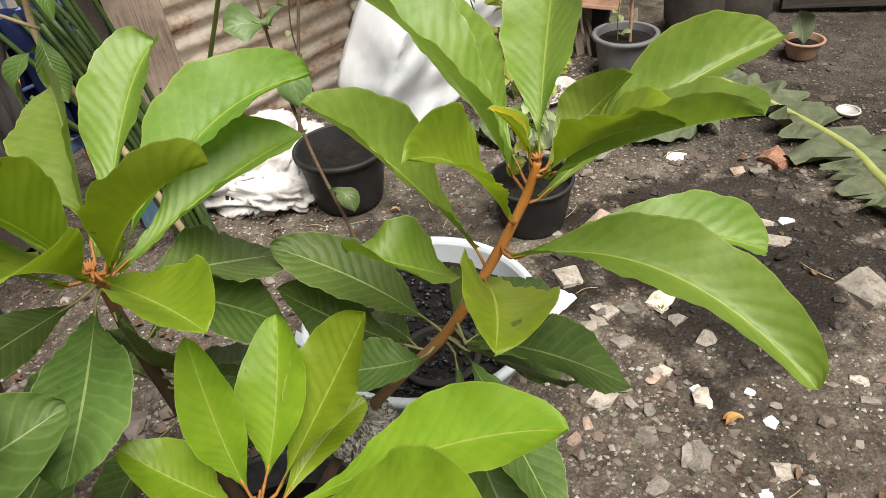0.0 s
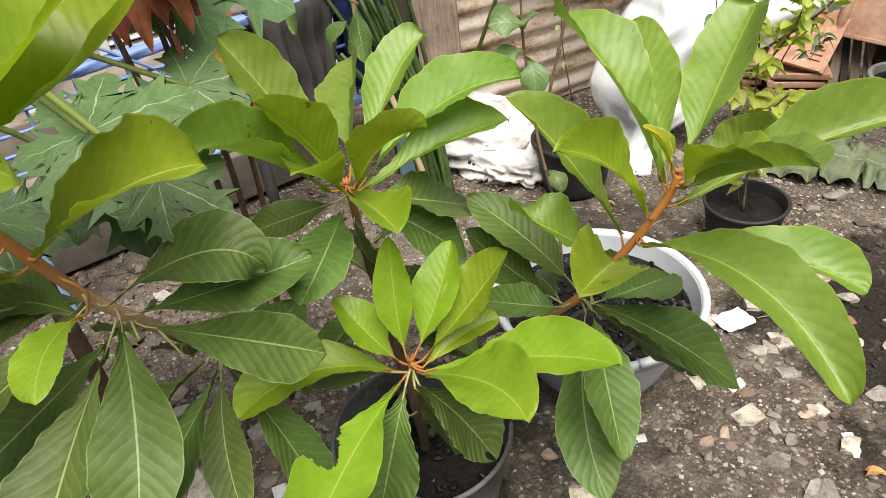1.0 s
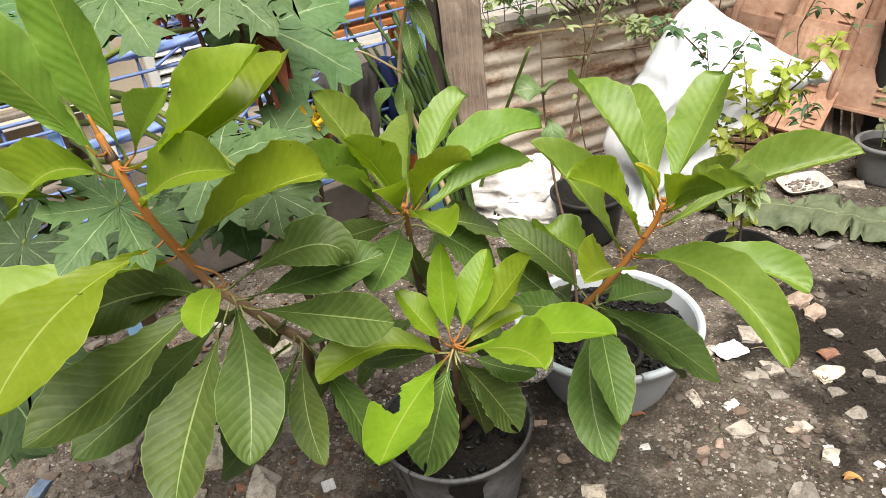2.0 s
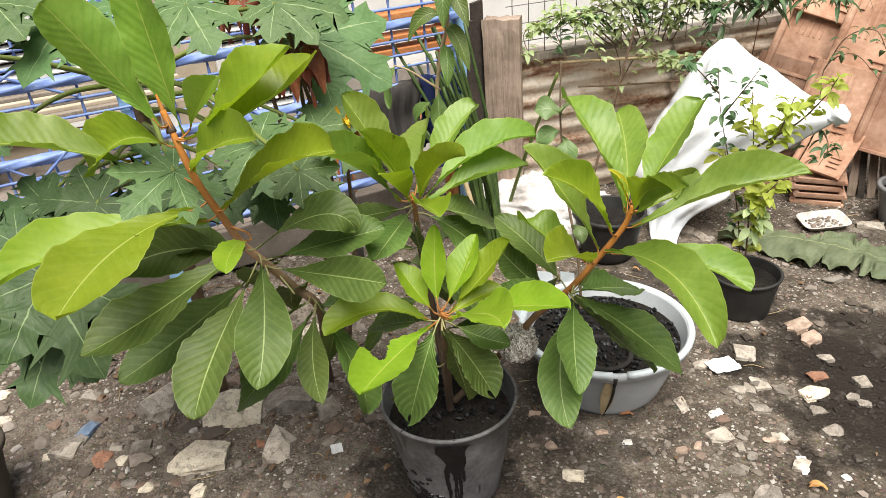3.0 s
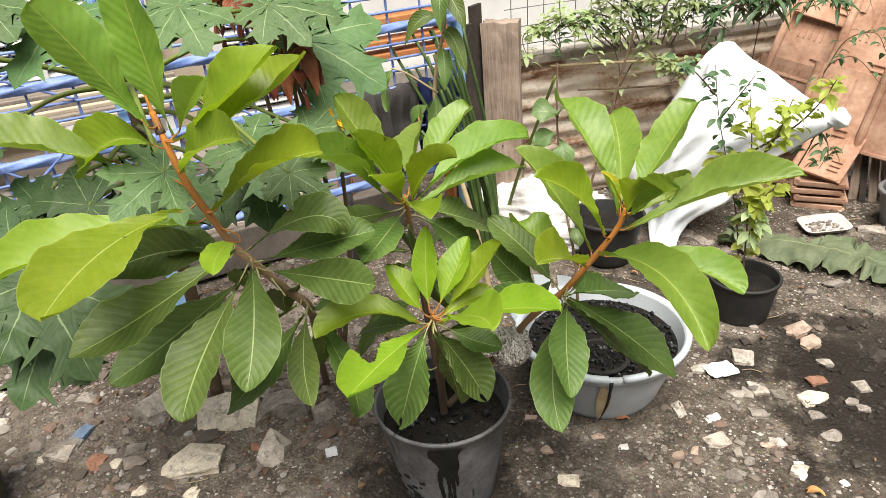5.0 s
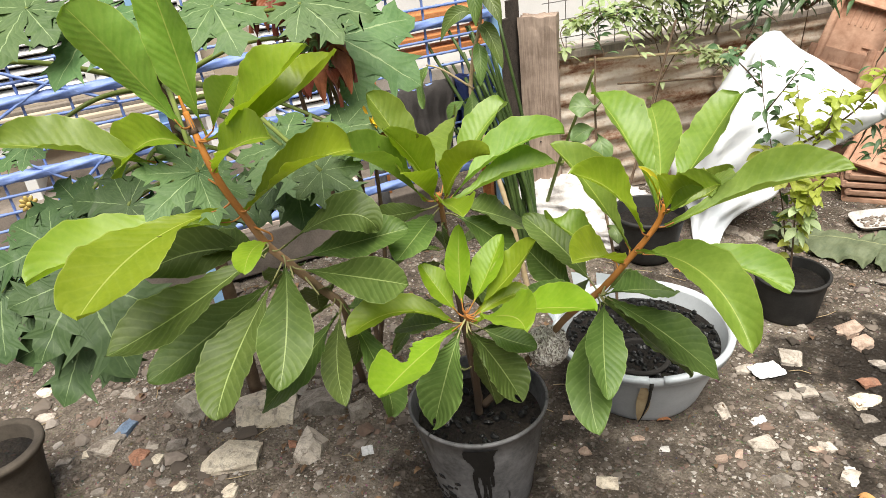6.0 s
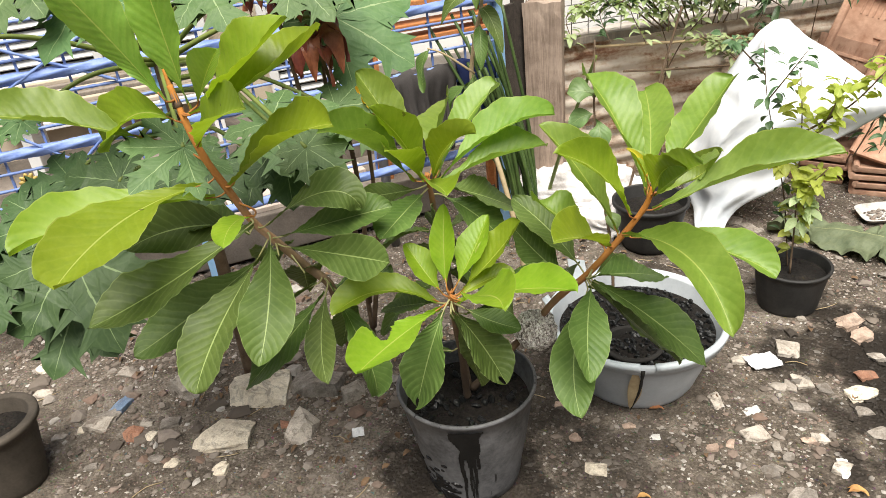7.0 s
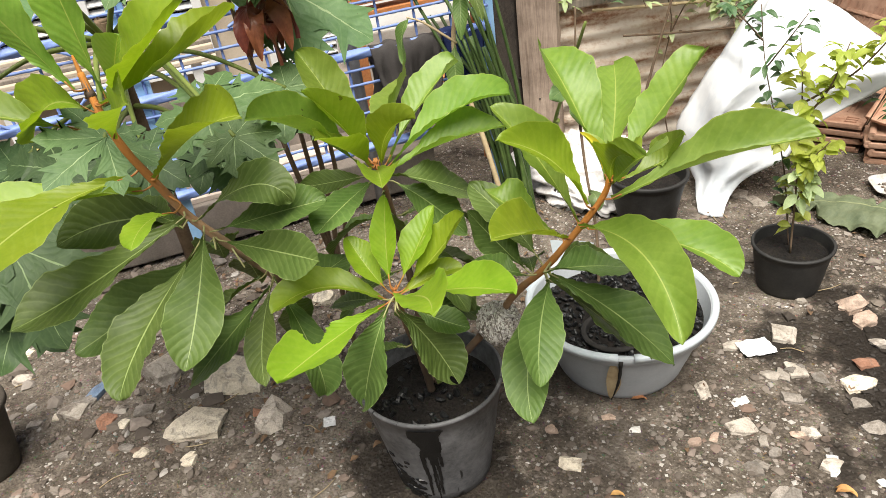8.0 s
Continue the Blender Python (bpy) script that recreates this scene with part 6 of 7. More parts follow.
def plastic_sheet():
    """White plastic sheeting thrown over a leaning heap; a narrow tail trails on the ground."""
    t = thing("plastic_sheeting", "white plastic sheeting draped over a leaning heap", "tarpaulin", at=(-0.05, 2.45, 0))
    o = Vector(t.location)
    # left edge, right edge, where the ridge stands between them (0 to 1), how far it stands out
    rows = (((-0.18, 2.21, 0.004), (-0.08, 2.22, 0.004), 0.5, 0.015), ((-0.215, 2.27, 0.035), (-0.09, 2.31, 0.045), 0.45, 0.03), ((-0.25, 2.33, 0.09), (-0.04, 2.37, 0.12), 0.42, 0.05),
            ((-0.32, 2.40, 0.15), (0.07, 2.42, 0.20), 0.40, 0.09), ((-0.375, 2.44, 0.205), (0.10, 2.46, 0.265), 0.38, 0.13), ((-0.397, 2.47, 0.28), (0.17, 2.50, 0.35), 0.37, 0.17),
            ((-0.36, 2.50, 0.375), (0.27, 2.59, 0.415), 0.33, 0.19), ((-0.32, 2.52, 0.455), (0.365, 2.63, 0.49), 0.29, 0.20), ((-0.277, 2.54, 0.535), (0.445, 2.66, 0.545), 0.26, 0.19), ((-0.255, 2.55, 0.57), (0.425, 2.67, 0.59), 0.25, 0.18),
            ((-0.236, 2.56, 0.615), (0.325, 2.67, 0.625), 0.24, 0.16), ((-0.19, 2.58, 0.70), (0.205, 2.68, 0.697), 0.24, 0.12), ((-0.13, 2.60, 0.80), (0.047, 2.70, 0.785), 0.30, 0.07), ((-0.07, 2.63, 0.86), (-0.03, 2.70, 0.845), 0.5, 0.02))
    lefts, rights = spline([r[0] for r in rows], 60), spline([r[1] for r in rows], 60)
    marks = spline([(r[2], r[3], 0) for r in rows], 60)
    bm = bmesh.new()
    rings = []
    n = 40
    for a, b, m in zip(lefts, rights, marks):
        ring = []
        for j in range(2 * n):
            v = j / n if j <= n else (2 * n - j) / n
            q = a.lerp(b, v)
            w = (b - a).length
            if j <= n:
                e = v / m.x if v < m.x else (1 - v) / (1 - m.x)
                out = 1.35 * m.y * max(0.0, e) ** 0.9
                fold = 0.020 * math.sin(9 * v + 14 * q.z) + 0.014 * math.sin(21 * v - 9 * q.z + 1.3) + 0.05 * noise.noise(Vector((q.x * 5, q.z * 5, 3)))
                q.y -= out + fold * min(1.0, 3 * w) * min(e, 1.0)
            else:
                q.y += 0.5 * m.y * math.sin(math.pi * v) + 0.004
            ring.append(bm.verts.new(q - o))
        rings.append(ring)
    for a, b in zip(rings, rings[1:]):
        for j in range(2 * n):
            k = (j + 1) % (2 * n)
            bm.faces.new((a[j], a[k], b[k], b[j]))
    bm.faces.new(rings[0][::-1])
    bm.faces.new(rings[-1])
    for v in bm.verts:
        if v.co.z > 0.03:
            v.co += 0.008 * noise.noise_vector(v.co * 7) + 0.004 * noise.noise_vector(v.co * 24)
    part("sheet", bm, PLASTIC, t)
    bm = bmesh.new()
    bmesh.ops.create_icosphere(bm, subdivisions=3, radius=1, matrix=Matrix.Translation((0.485, 0.20, 0.56)) @ Matrix.Diagonal((0.05, 0.035, 0.042, 1)))
    shaken(bm, 0.02, 26)
    part("bunched_end", bm, PLASTIC, t, "bunched loose end of the sheeting")


plastic_sheet()


def rice_sack():
    """Empty woven sacks lying crumpled on the ground at the foot of the post."""
    for k, (x, y, w, d, h, ang, lab) in enumerate(((-0.78, 2.24, 0.30, 0.16, 0.19, 20, "dirty white woven sack crumpled at the foot of the post"), (-0.66, 2.12, 0.20, 0.11, 0.085, -8, "flattened white woven sack with grey folds on the soil"))):
        bm = bmesh.new()
        bmesh.ops.create_icosphere(bm, subdivisions=5, radius=1)
        for v in bm.verts:
            n = v.co.normalized()
            q = Vector((n.x * w, n.y * d, (n.z * 0.5 + 0.5) * h))
            ridge = 0.05 * (1 - abs(noise.noise(Vector((n.x * 1.2 + 4 * k, n.y * 3.6 + 1.5 * n.x, n.z * 2.4))))) ** 5 + 0.040 * noise.noise(n * 2.2 + Vector((k, 0, 0))) + 0.010 * (1 - abs(noise.noise(Vector((n.x * 2, n.y * 9 + 3 * n.x, n.z * 8))))) ** 3
            q += n * ridge
            q.z = max(q.z, 0.004)
            v.co = q
        s = thing("woven_sack", lab, "sack", "sacks by the post", at=(x, y, ground_height(x, y)))
        s.rotation_euler = (0, 0, radians(ang))
        part("sacking", bm, SACK, s)
        if k == 1:
            for j in range(3):
                part("printed_mark", box(bmesh.new(), (0.012, 0.03, 0.003), pose(-0.12 + 0.02 * j, -0.09, 0.052, 40, 0, 10)), BLACK, s, "dark printed letters worn beyond reading")


rice_sack()


# ---------------- roof tiles and rubble ----------------
def tile_bm():
    """A flat interlocking clay roof tile: raised side roll, ribs, head lug."""
    bm = box(bmesh.new(), (0.235, 0.014, 0.33), Matrix.Translation((0, 0, 0.165)), 0.003)
    tube(bm, [(-0.108, -0.010, 0.002), (-0.108, -0.010, 0.328)], 0.016, 10, 2)
    for k in range(5):
        tube(bm, [(-0.045 + 0.022 * k, -0.006, 0.17), (-0.045 + 0.022 * k, -0.006, 0.30)], 0.005, 6, 2)
    for k in range(3):
        box(bm, (0.05, 0.012, 0.009), Matrix.Translation((0.06, -0.009, 0.05 + 0.025 * k)), 0.002)
    box(bm, (0.21, 0.02, 0.014), Matrix.Translation((0, -0.008, 0.006)), 0.003)
    return bm


def roof_tiles():
    base = thing("roof_tile", "reddish clay roof tile leaning against the heap", "roof tile", "stacked roof tiles")
    part("tile_body", tile_bm(), TERRACOTTA, base, "", False)
    spots = [(0.33, 3.12, 0.25, -18, 10, -4), (0.63, 3.10, 0.24, -18, 8, -8), (0.05, 3.22, 0.25, -20, 14, 4), (0.43, 3.25, 0.54, -21, 12, -2), (0.73, 3.22, 0.52, -21, 8, -9), (0.14, 3.34, 0.53, -22, 16, 6), (0.24, 3.44, 0.80, -24, 18, 8), (0.82, 3.34, 0.80, -24, 12, -8)]
    base.matrix_basis = pose(0.53, 3.38, 0.82, -24, 15, 0)
    base.scale = (1.22, 1.22, 1.22)
    for s in spots:
        copy_thing(base, pose(*s))
    base.scale = (1, 1, 1)
    flat = []
    for k in range(4):
        flat.append(copy_thing(base, pose(0.40 + 0.012 * math.sin(k * 2.1), 2.95, 0.012 + 0.038 * k, -90, 0, 8 + 5 * math.sin(k))))
        flat.append(copy_thing(base, pose(0.12 + 0.012 * math.sin(k * 1.1), 3.02, 0.012 + 0.038 * k, -90, 0, 4 + 6 * math.sin(k * 1.9))))
    copy_thing(base, pose(0.36, 2.98, 0.165, -48, 8, -14))["label"] = "clay roof tile propped on the low stack"
    base.scale = (1.22, 1.22, 1.22)
    for ob in flat:
        ob["label"] = "clay roof tile lying flat in a low stack"


roof_tiles()


def broken_boards():
    rnd = random.Random(33)
    for k in range(9):
        h = rnd.uniform(0.18, 0.30)
        bm = box(bmesh.new(), (rnd.uniform(0.025, 0.05), 0.014, h), Matrix.Translation((0, 0, h / 2)))
        bmesh.ops.subdivide_edges(bm, edges=list(bm.edges), cuts=4, use_grid_fill=True)
        for v in bm.verts:
            if v.co.z > h * 0.85:
                v.co.z += 0.05 * noise.noise(Vector((v.co.x * 45, k, 0)))
        b = thing("board_stub", "splintered brown board stub propped against the tiles", "board", "propped boards", at=(0.53 + 0.045 * k, 3.10 + 0.06 * rnd.random(), 0.0))
        b.rotation_euler = (radians(-rnd.uniform(8, 22)), radians(rnd.uniform(-18, 12)), radians(rnd.uniform(-15, 15)))
        part("plank", shaken(bm, 0.003, 40), (WOOD_POST, WOOD_DARK, WOOD_POST, WOOD_GREY)[k % 4], b, "", False)


broken_boards()


def foam_tray():
    t = thing("foam_tray", "white foam food tray with soil and litter in it", "tray", at=(0.455, 2.73, 0.012))
    t.rotation_euler = (radians(4), radians(-3), radians(32))
    t.scale = (0.85, 0.85, 0.85)
    bm = bmesh.new()
    rings = []
    for a, b, z in ((0.095, 0.062, 0.0), (0.118, 0.084, 0.034), (0.125, 0.091, 0.036), (0.125, 0.091, 0.031), (0.112, 0.078, 0.031), (0.090, 0.058, 0.006)):
        ring = []
        for j in range(32):
            q = 2 * math.pi * j / 32
            c, s = math.cos(q), math.sin(q)
            ring.append(bm.verts.new((a * math.copysign(abs(c) ** 0.4, c), b * math.copysign(abs(s) ** 0.4, s), z)))
        rings.append(ring)
    for p, q in zip(rings, rings[1:]):
        for j in range(32):
            bm.faces.new((p[j], p[(j + 1) % 32], q[(j + 1) % 32], q[j]))
    bm.faces.new(rings[0][::-1])
    bm.faces.new(rings[-1])
    bmesh.ops.recalc_face_normals(bm, faces=bm.faces)
    part("tray_shell", bm, STYRO, t)
    bm = bmesh.new()
    rnd = random.Random(3)
    for k in range(60):
        bmesh.ops.create_icosphere(bm, subdivisions=1, radius=rnd.uniform(0.004, 0.013), matrix=Matrix.Translation((rnd.uniform(-0.08, 0.08), rnd.uniform(-0.05, 0.05), 0.011)) @ Matrix.Diagonal((1, 1, 0.6, 1)))
    tagged(part("litter", bm, GRAVEL, t, "crumbs of soil and rubble", False), kind="stuff")


foam_tray()


YELLOW_STEM = plain("yellow_green_stem", (0.26, 0.30, 0.08), (0.42, 0.44, 0.16), 10, 0.6, 0.2)


def banana_leaf(name, label, mid, half, seed, rib_mat=GREEN_STEM, torn=0.35, rib_r=0.010, lift=0.05):
    """A fallen banana leaf: thick midrib and two blades torn across, lying on the ground."""
    rnd = random.Random(seed)
    n = 150
    c = spline(mid, n)
    notches = {sgn: [(rnd.uniform(0.06, 0.94), rnd.uniform(0.3, 0.9), rnd.uniform(0.004, 0.022)) for _ in range(int(14 * torn) + 3)] for sgn in (-1, 1)}
    p = thing(name, label, "banana leaf", at=(c[n // 2].x, c[n // 2].y, 0))
    o = Vector(p.location)
    part("midrib", tube(bmesh.new(), [q - o for q in c[::15]], (rib_r, rib_r * 0.4), 10, 40), rib_mat, p)
    for sgn in (-1, 1):
        bm = bmesh.new()
        uv = bm.loops.layers.uv.verify()
        nu = 12
        rows = []
        for i, q in enumerate(c):
            t = (c[min(i + 1, n)] - c[max(i - 1, 0)]).normalized()
            s = Vector((-t.y, t.x, 0)).normalized() * sgn
            f = i / n
            w = half * (math.sin(math.pi * min(0.98, 0.06 + 0.9 * f)) ** 0.45) * (1 + 0.30 * noise.noise(Vector((f * 7, sgn * 5, seed))) + 0.05 * noise.noise(Vector((f * 45, sgn * 5, seed))))
            for cut, deep, wide in notches[sgn]:
                w *= 1 - deep * max(0.0, 1 - abs(f - cut) / wide)
            row = []
            for j in range(nu + 1):
                u = j / nu
                z = 0.008 + lift * u * abs(noise.noise(Vector((f * 9, sgn * 3 + u * 1.6, seed * 2.0)))) * 2.0 + 0.010 * noise.noise(Vector((f * 22, u * 3, seed)))
                row.append(bm.verts.new(Vector((q.x, q.y, max(q.z * (1 - u), 0))) + s * w * u + Vector((0, 0, z)) - o))
            rows.append(row)
        for i in range(n):
            for j in range(nu):
                fc = bm.faces.new((rows[i][j], rows[i][j + 1], rows[i + 1][j + 1], rows[i + 1][j]))
                for lp, (a, b) in zip(fc.loops, ((i, j), (i, j + 1), (i + 1, j + 1), (i + 1, j))):
                    lp[uv].uv = (0.5 + 0.48 * b / nu * sgn, a / n)
        bmesh.ops.delete(bm, geom=[v for v in bm.verts if not v.link_faces], context="VERTS")
        part("blade", bm, LEAF_DRY, p)


banana_leaf("fallen_banana_leaf", "wilted grey-green banana leaf lying flat on the soil", [(1.02, 2.40, 0.03), (0.70, 2.43, 0.04), (0.40, 2.45, 0.05), (0.06, 2.42, 0.02)], 0.155, 2, LEAF_DRY, 0.3)
banana_leaf("torn_banana_leaf", "torn wilted banana leaf with a thick yellow-green midrib", [(1.42, 1.66, 0.03), (1.39, 1.92, 0.035), (1.365, 2.155, 0.04), (1.20, 2.60, 0.03), (1.12, 2.78, 0.02)], 0.175, 7, YELLOW_STEM, 1.1, 0.021, 0.05)


def bowl_and_far_clutter():
    b = pot("terracotta_bowl", 1.54, 2.95, 0.085, 0.080, 0.055, TERRACOTTA_DULL, "small terracotta bowl with a dry leaf in it", POT_SOIL, 0.7, 0.005, 0.012, "bowl")
    part("dry_leaf", blade(bmesh.new(), (0.0, 0.0, 0.06), (-0.02, 0.02, 0.14), (-0.05, 0.0, 0.21), 0.12, (0.2, -1, 0.3), 0, 0.5, 0.5, 12, 8, 0.1), LEAF_DRY, b, "curled dry brown leaf")
    for k, (x, y, r, h) in enumerate(((1.17, 3.34, 0.13, 0.42), (1.40, 3.38, 0.14, 0.36))):
        bm = lathe([(0, 0), (r * 0.9, 0.0), (r * 1.05, h * 0.2), (r, h * 0.6), (r * 0.8, h * 0.9), (r * 0.35, h), (0, h)], 32, 0.03)
        bmesh.ops.subdivide_edges(bm, edges=[e for e in bm.edges], cuts=1, use_grid_fill=True)
        s = thing("filled_sack", "full brown-grey sack standing by the board wall", "sack", "sacks by the wall", at=(x, y, 0.0))
        part("sacking", shaken(bm, 0.02, 9, k), CONCRETE_DARK, s)
        part("neck_tie", tube(bmesh.new(), [(r * 0.42 * math.cos(a), r * 0.42 * math.sin(a), h * 0.96) for a in (0, 1.3, 2.6, 3.9, 5.2, 6.2)], 0.006, 6, 24), BROWN_STEM, s)
    p = thing("wooden_pallet", "dark weathered wooden pallet leaning on the board wall", "pallet", at=(1.98, 3.42, 0.0))
    p.rotation_euler = (radians(-10), 0, radians(-8))
    for k in range(6):
        part("slat", box(bmesh.new(), (0.7, 0.02, 0.075), Matrix.Translation((0, -0.03, 0.06 + 0.105 * k)), 0.003), WOOD_DARK, p, "", False)
    for x in (-0.31, 0.0, 0.31):
        part("bearer", box(bmesh.new(), (0.07, 0.05, 0.66), Matrix.Translation((x, 0.006, 0.33)), 0.003), WOOD_DARK, p, "", False)
    t = thing("dead_tree", "dark upright dead tree beside the tiles", "tree", at=(0.70, 3.16, 0.0))
    part("trunk", tube(bmesh.new(), [(0, 0, -0.02), (0.01, 0, 0.5), (0.0, 0.01, 1.3)], (0.045, 0.036), 14, 40, rough=0.15), BLACK, t)
    c = thing("plastic_cup", "clear plastic cup lid lying on the soil", "cup", at=(1.50, 2.40, 0.012))
    part("cup_rim", tube(bmesh.new(), [(0.04 * math.cos(a), 0.04 * math.sin(a), 0.012) for a in [2 * math.pi * k / 14 for k in range(15)]], 0.004, 6, 60), STYRO, c)
    part("cup_base", lathe([(0, 0), (0.036, 0), (0.04, 0.012), (0.037, 0.012), (0.033, 0.003), (0, 0.003)], 28), STYRO, c)


CONCRETE_DARK = plain("brown_grey_sacking", (0.040, 0.034, 0.029), (0.085, 0.073, 0.063), 10, 0.9, 0.5)
bowl_and_far_clutter()


# ---------------- rubble, gravel and litter ----------------
def rock_mesh(name, seed, cuts, flat):
    """An angular broken piece, one unit wide, made by slicing a block with slanting planes."""
    rnd = random.Random(seed)
    bm = bmesh.new()
    bmesh.ops.create_cube(bm, size=1.0)
    for _ in range(cuts):
        n = Vector((rnd.uniform(-1, 1), rnd.uniform(-1, 1), rnd.uniform(-0.3, 1))).normalized()
        bmesh.ops.bisect_plane(bm, geom=bm.verts[:] + bm.edges[:] + bm.faces[:], plane_co=n * rnd.uniform(0.34, 0.50), plane_no=n, clear_outer=True)
        bmesh.ops.contextual_create(bm, geom=[e for e in bm.edges if e.is_boundary])
    bmesh.ops.triangulate(bm, faces=bm.faces[:])
    long = [e for e in bm.edges if e.calc_length() > 0.30]
    bmesh.ops.subdivide_edges(bm, edges=long, cuts=2, use_grid_fill=True)
    bmesh.ops.triangulate(bm, faces=bm.faces[:])
    zs = [v.co.z for v in bm.verts]
    for v in bm.verts:
        q = v.co * 2.6 + Vector((seed, 0, 0))
        v.co += 0.045 * noise.noise_vector(q) + 0.028 * noise.noise_vector(q * 2.7)
        v.co.z = (v.co.z - min(zs)) * flat
    me = bpy.data.meshes.new(name)
    bm.to_mesh(me)
    bm.free()
    return me


ROCKS = {}
rock_turn = [0]


def stone(x, y, w, d, ang, material, high=0.0):
    """One loose piece of rubble of that width and depth, part sunk in the soil; high: its height, where it stands out."""
    rock_turn[0] += 1
    key = (material.name, rock_turn[0] % 8)
    if key not in ROCKS:
        ROCKS[key] = rock_mesh("stone", 11 + 7 * key[1] + len(ROCKS), 4 + key[1] % 3, 0.8)
        ROCKS[key].materials.append(material)
    words = {"grey_stone": "grey broken stone lying on the soil", "dusty_rubble": "dusty beige broken rubble on the soil", "pale_rubble": "pale broken lump of mortar on the soil", "white_tile_shard": "white ceramic tile shard lying on the soil", "brick_rubble": "red brick fragment lying on the soil", "pinkish_rubble": "pinkish plaster fragment lying on the soil", "blue_glazed_shard": "blue glazed stone fragment lying on the soil"}
    ob = tagged(new("stone", ROCKS[key]), words.get(material.name, "broken stone lying on the soil"), "stone", "loose rubble")
    thin = 0.25 if material is STONE_WHITE else 0.5
    high = high or thin * min(w, d)
    ob.matrix_basis = pose(x, y, ground_height(x, y) - 0.16 * high, 3 * math.sin(x * 40), 4 * math.sin(y * 30), ang + 20 * math.sin(37 * x + 11 * y)) @ Matrix.Diagonal((w * 1.1, d * 1.1, high * 1.05, 1))
    return ob


def litter_leaf(x, y, w, d, ang, material):
    a = radians(ang)
    ln = max(w, d)
    b = Vector((0, 0, 0.008))
    v = Vector((math.cos(a), math.sin(a), 0))
    ob = part("dead_leaf", blade(bmesh.new(), b - v * ln / 2, b + Vector((0, 0, 0.012)), b + v * ln / 2, ln * 0.4, (0, 0, 1), 0, 0.35, 0.5, 10, 6, 0.1), material)
    ob.location = (x, y, ground_height(x, y))
    return tagged(ob, "fallen orange-brown dead leaf lying on the soil", "leaf", "dead leaves")


def scrap(x, y, w, d, ang, material):
    bm = bmesh.new()
    bmesh.ops.create_grid(bm, x_segments=10, y_segments=8, size=0.5)
    for q in bm.verts:
        q.co = Vector((q.co.x * w, q.co.y * d, 0.012 + 0.25 * min(w, d) * abs(noise.noise(Vector((q.co.x * 3.4 + x * 9, q.co.y * 3.4, 0))))))
    bmesh.ops.solidify(bm, geom=list(bm.faces), thickness=0.0015)
    ob = part("paper_scrap", bm, material, None, "", False)
    ob.matrix_basis = pose(x, y, ground_height(x, y), 0, 0, ang + 15)
    return tagged(ob, "crumpled white scrap of paper on the soil", "paper", "litter")


stone(-1.020, 0.262, 0.165, 0.115, 33, STONE_PALE, 0.055)
stone(-1.328, 0.380, 0.095, 0.135, 33, STONE_DUSTY, 0.11)
stone(-1.084, 0.470, 0.180, 0.120, 33, STONE_PALE, 0.10)
stone(-0.935, 0.600, 0.160, 0.110, 33, STONE_GREY, 0.085)
stone(-1.150, 0.960, 0.075, 0.070, 33, STONE_PALE, 0.06)
stone(-0.820, 0.420, 0.080, 0.110, 33, STONE_DUSTY, 0.075)
stone(-0.800, 0.640, 0.080, 0.070, 33, STONE_DUSTY, 0.05)
stone(-1.481, 0.176, 0.054, 0.079, 33, STONE_BLUE)
stone(-1.465, 0.100, 0.081, 0.069, 33, STONE_GREY)
stone(-1.305, 0.106, 0.054, 0.060, 33, STONE_RED)
stone(-1.244, 0.135, 0.032, 0.033, 33, STONE_PALE)
stone(-1.237, 0.207, 0.059, 0.046, 33, STONE_GREY)
stone(-1.483, 0.038, 0.047, 0.034, 33, STONE_PALE)
stone(-0.903, 0.165, 0.035, 0.036, 33, STONE_PALE)
stone(-1.131, 0.085, 0.043, 0.031, 33, STONE_GREY)
stone(-0.894, 0.410, 0.025, 0.027, 33, STONE_RED)
stone(-1.007, 0.508, 0.058, 0.062, 33, STONE_GREY)
stone(0.047, 0.757, 0.055, 0.042, 33, STONE_PALE)
stone(0.378, 1.123, 0.068, 0.044, 33, STONE_DUSTY)
stone(0.339, 1.223, 0.048, 0.029, 33, STONE_WHITE)
stone(0.596, 1.452, 0.082, 0.056, 33, STONE_PALE)
stone(0.493, 1.831, 0.067, 0.067, 33, STONE_PINK)
stone(0.541, 1.766, 0.066, 0.055, 33, STONE_PINK)
stone(0.351, 1.564, 0.072, 0.059, 33, STONE_DUSTY)
stone(0.434, 1.418, 0.045, 0.055, 33, STONE_DUSTY)
scrap(0.303, 1.458, 0.100, 0.074, 33, PAPER)
stone(0.239, 1.443, 0.054, 0.039, 33, STONE_DUSTY)
stone(0.615, 1.115, 0.027, 0.065, 33, STONE_WHITE)
stone(0.139, 0.957, 0.029, 0.021, 33, STONE_WHITE)
stone(-0.058, 0.832, 0.031, 0.034, 33, STONE_PINK)
stone(-0.168, 0.943, 0.035, 0.026, 33, STONE_PINK)
stone(0.236, 1.205, 0.037, 0.066, 33, STONE_DUSTY)
stone(0.458, 1.299, 0.049, 0.040, 33, STONE_GREY)
stone(0.552, 0.941, 0.062, 0.063, 33, STONE_GREY)
stone(0.451, 0.873, 0.050, 0.032, 33, STONE_GREY)
stone(0.615, 1.377, 0.044, 0.033, 33, STONE_GREY)
stone(0.642, 2.810, 0.108, 0.061, 33, STONE_DUSTY)
stone(-0.013, 2.412, 0.044, 0.101, 33, STONE_DUSTY)
stone(-0.088, 2.444, 0.052, 0.069, 33, STONE_GREY)
stone(0.556, 2.227, 0.067, 0.043, 33, STONE_GREY)
scrap(-0.645, 0.502, 0.037, 0.039, 33, PAPER)
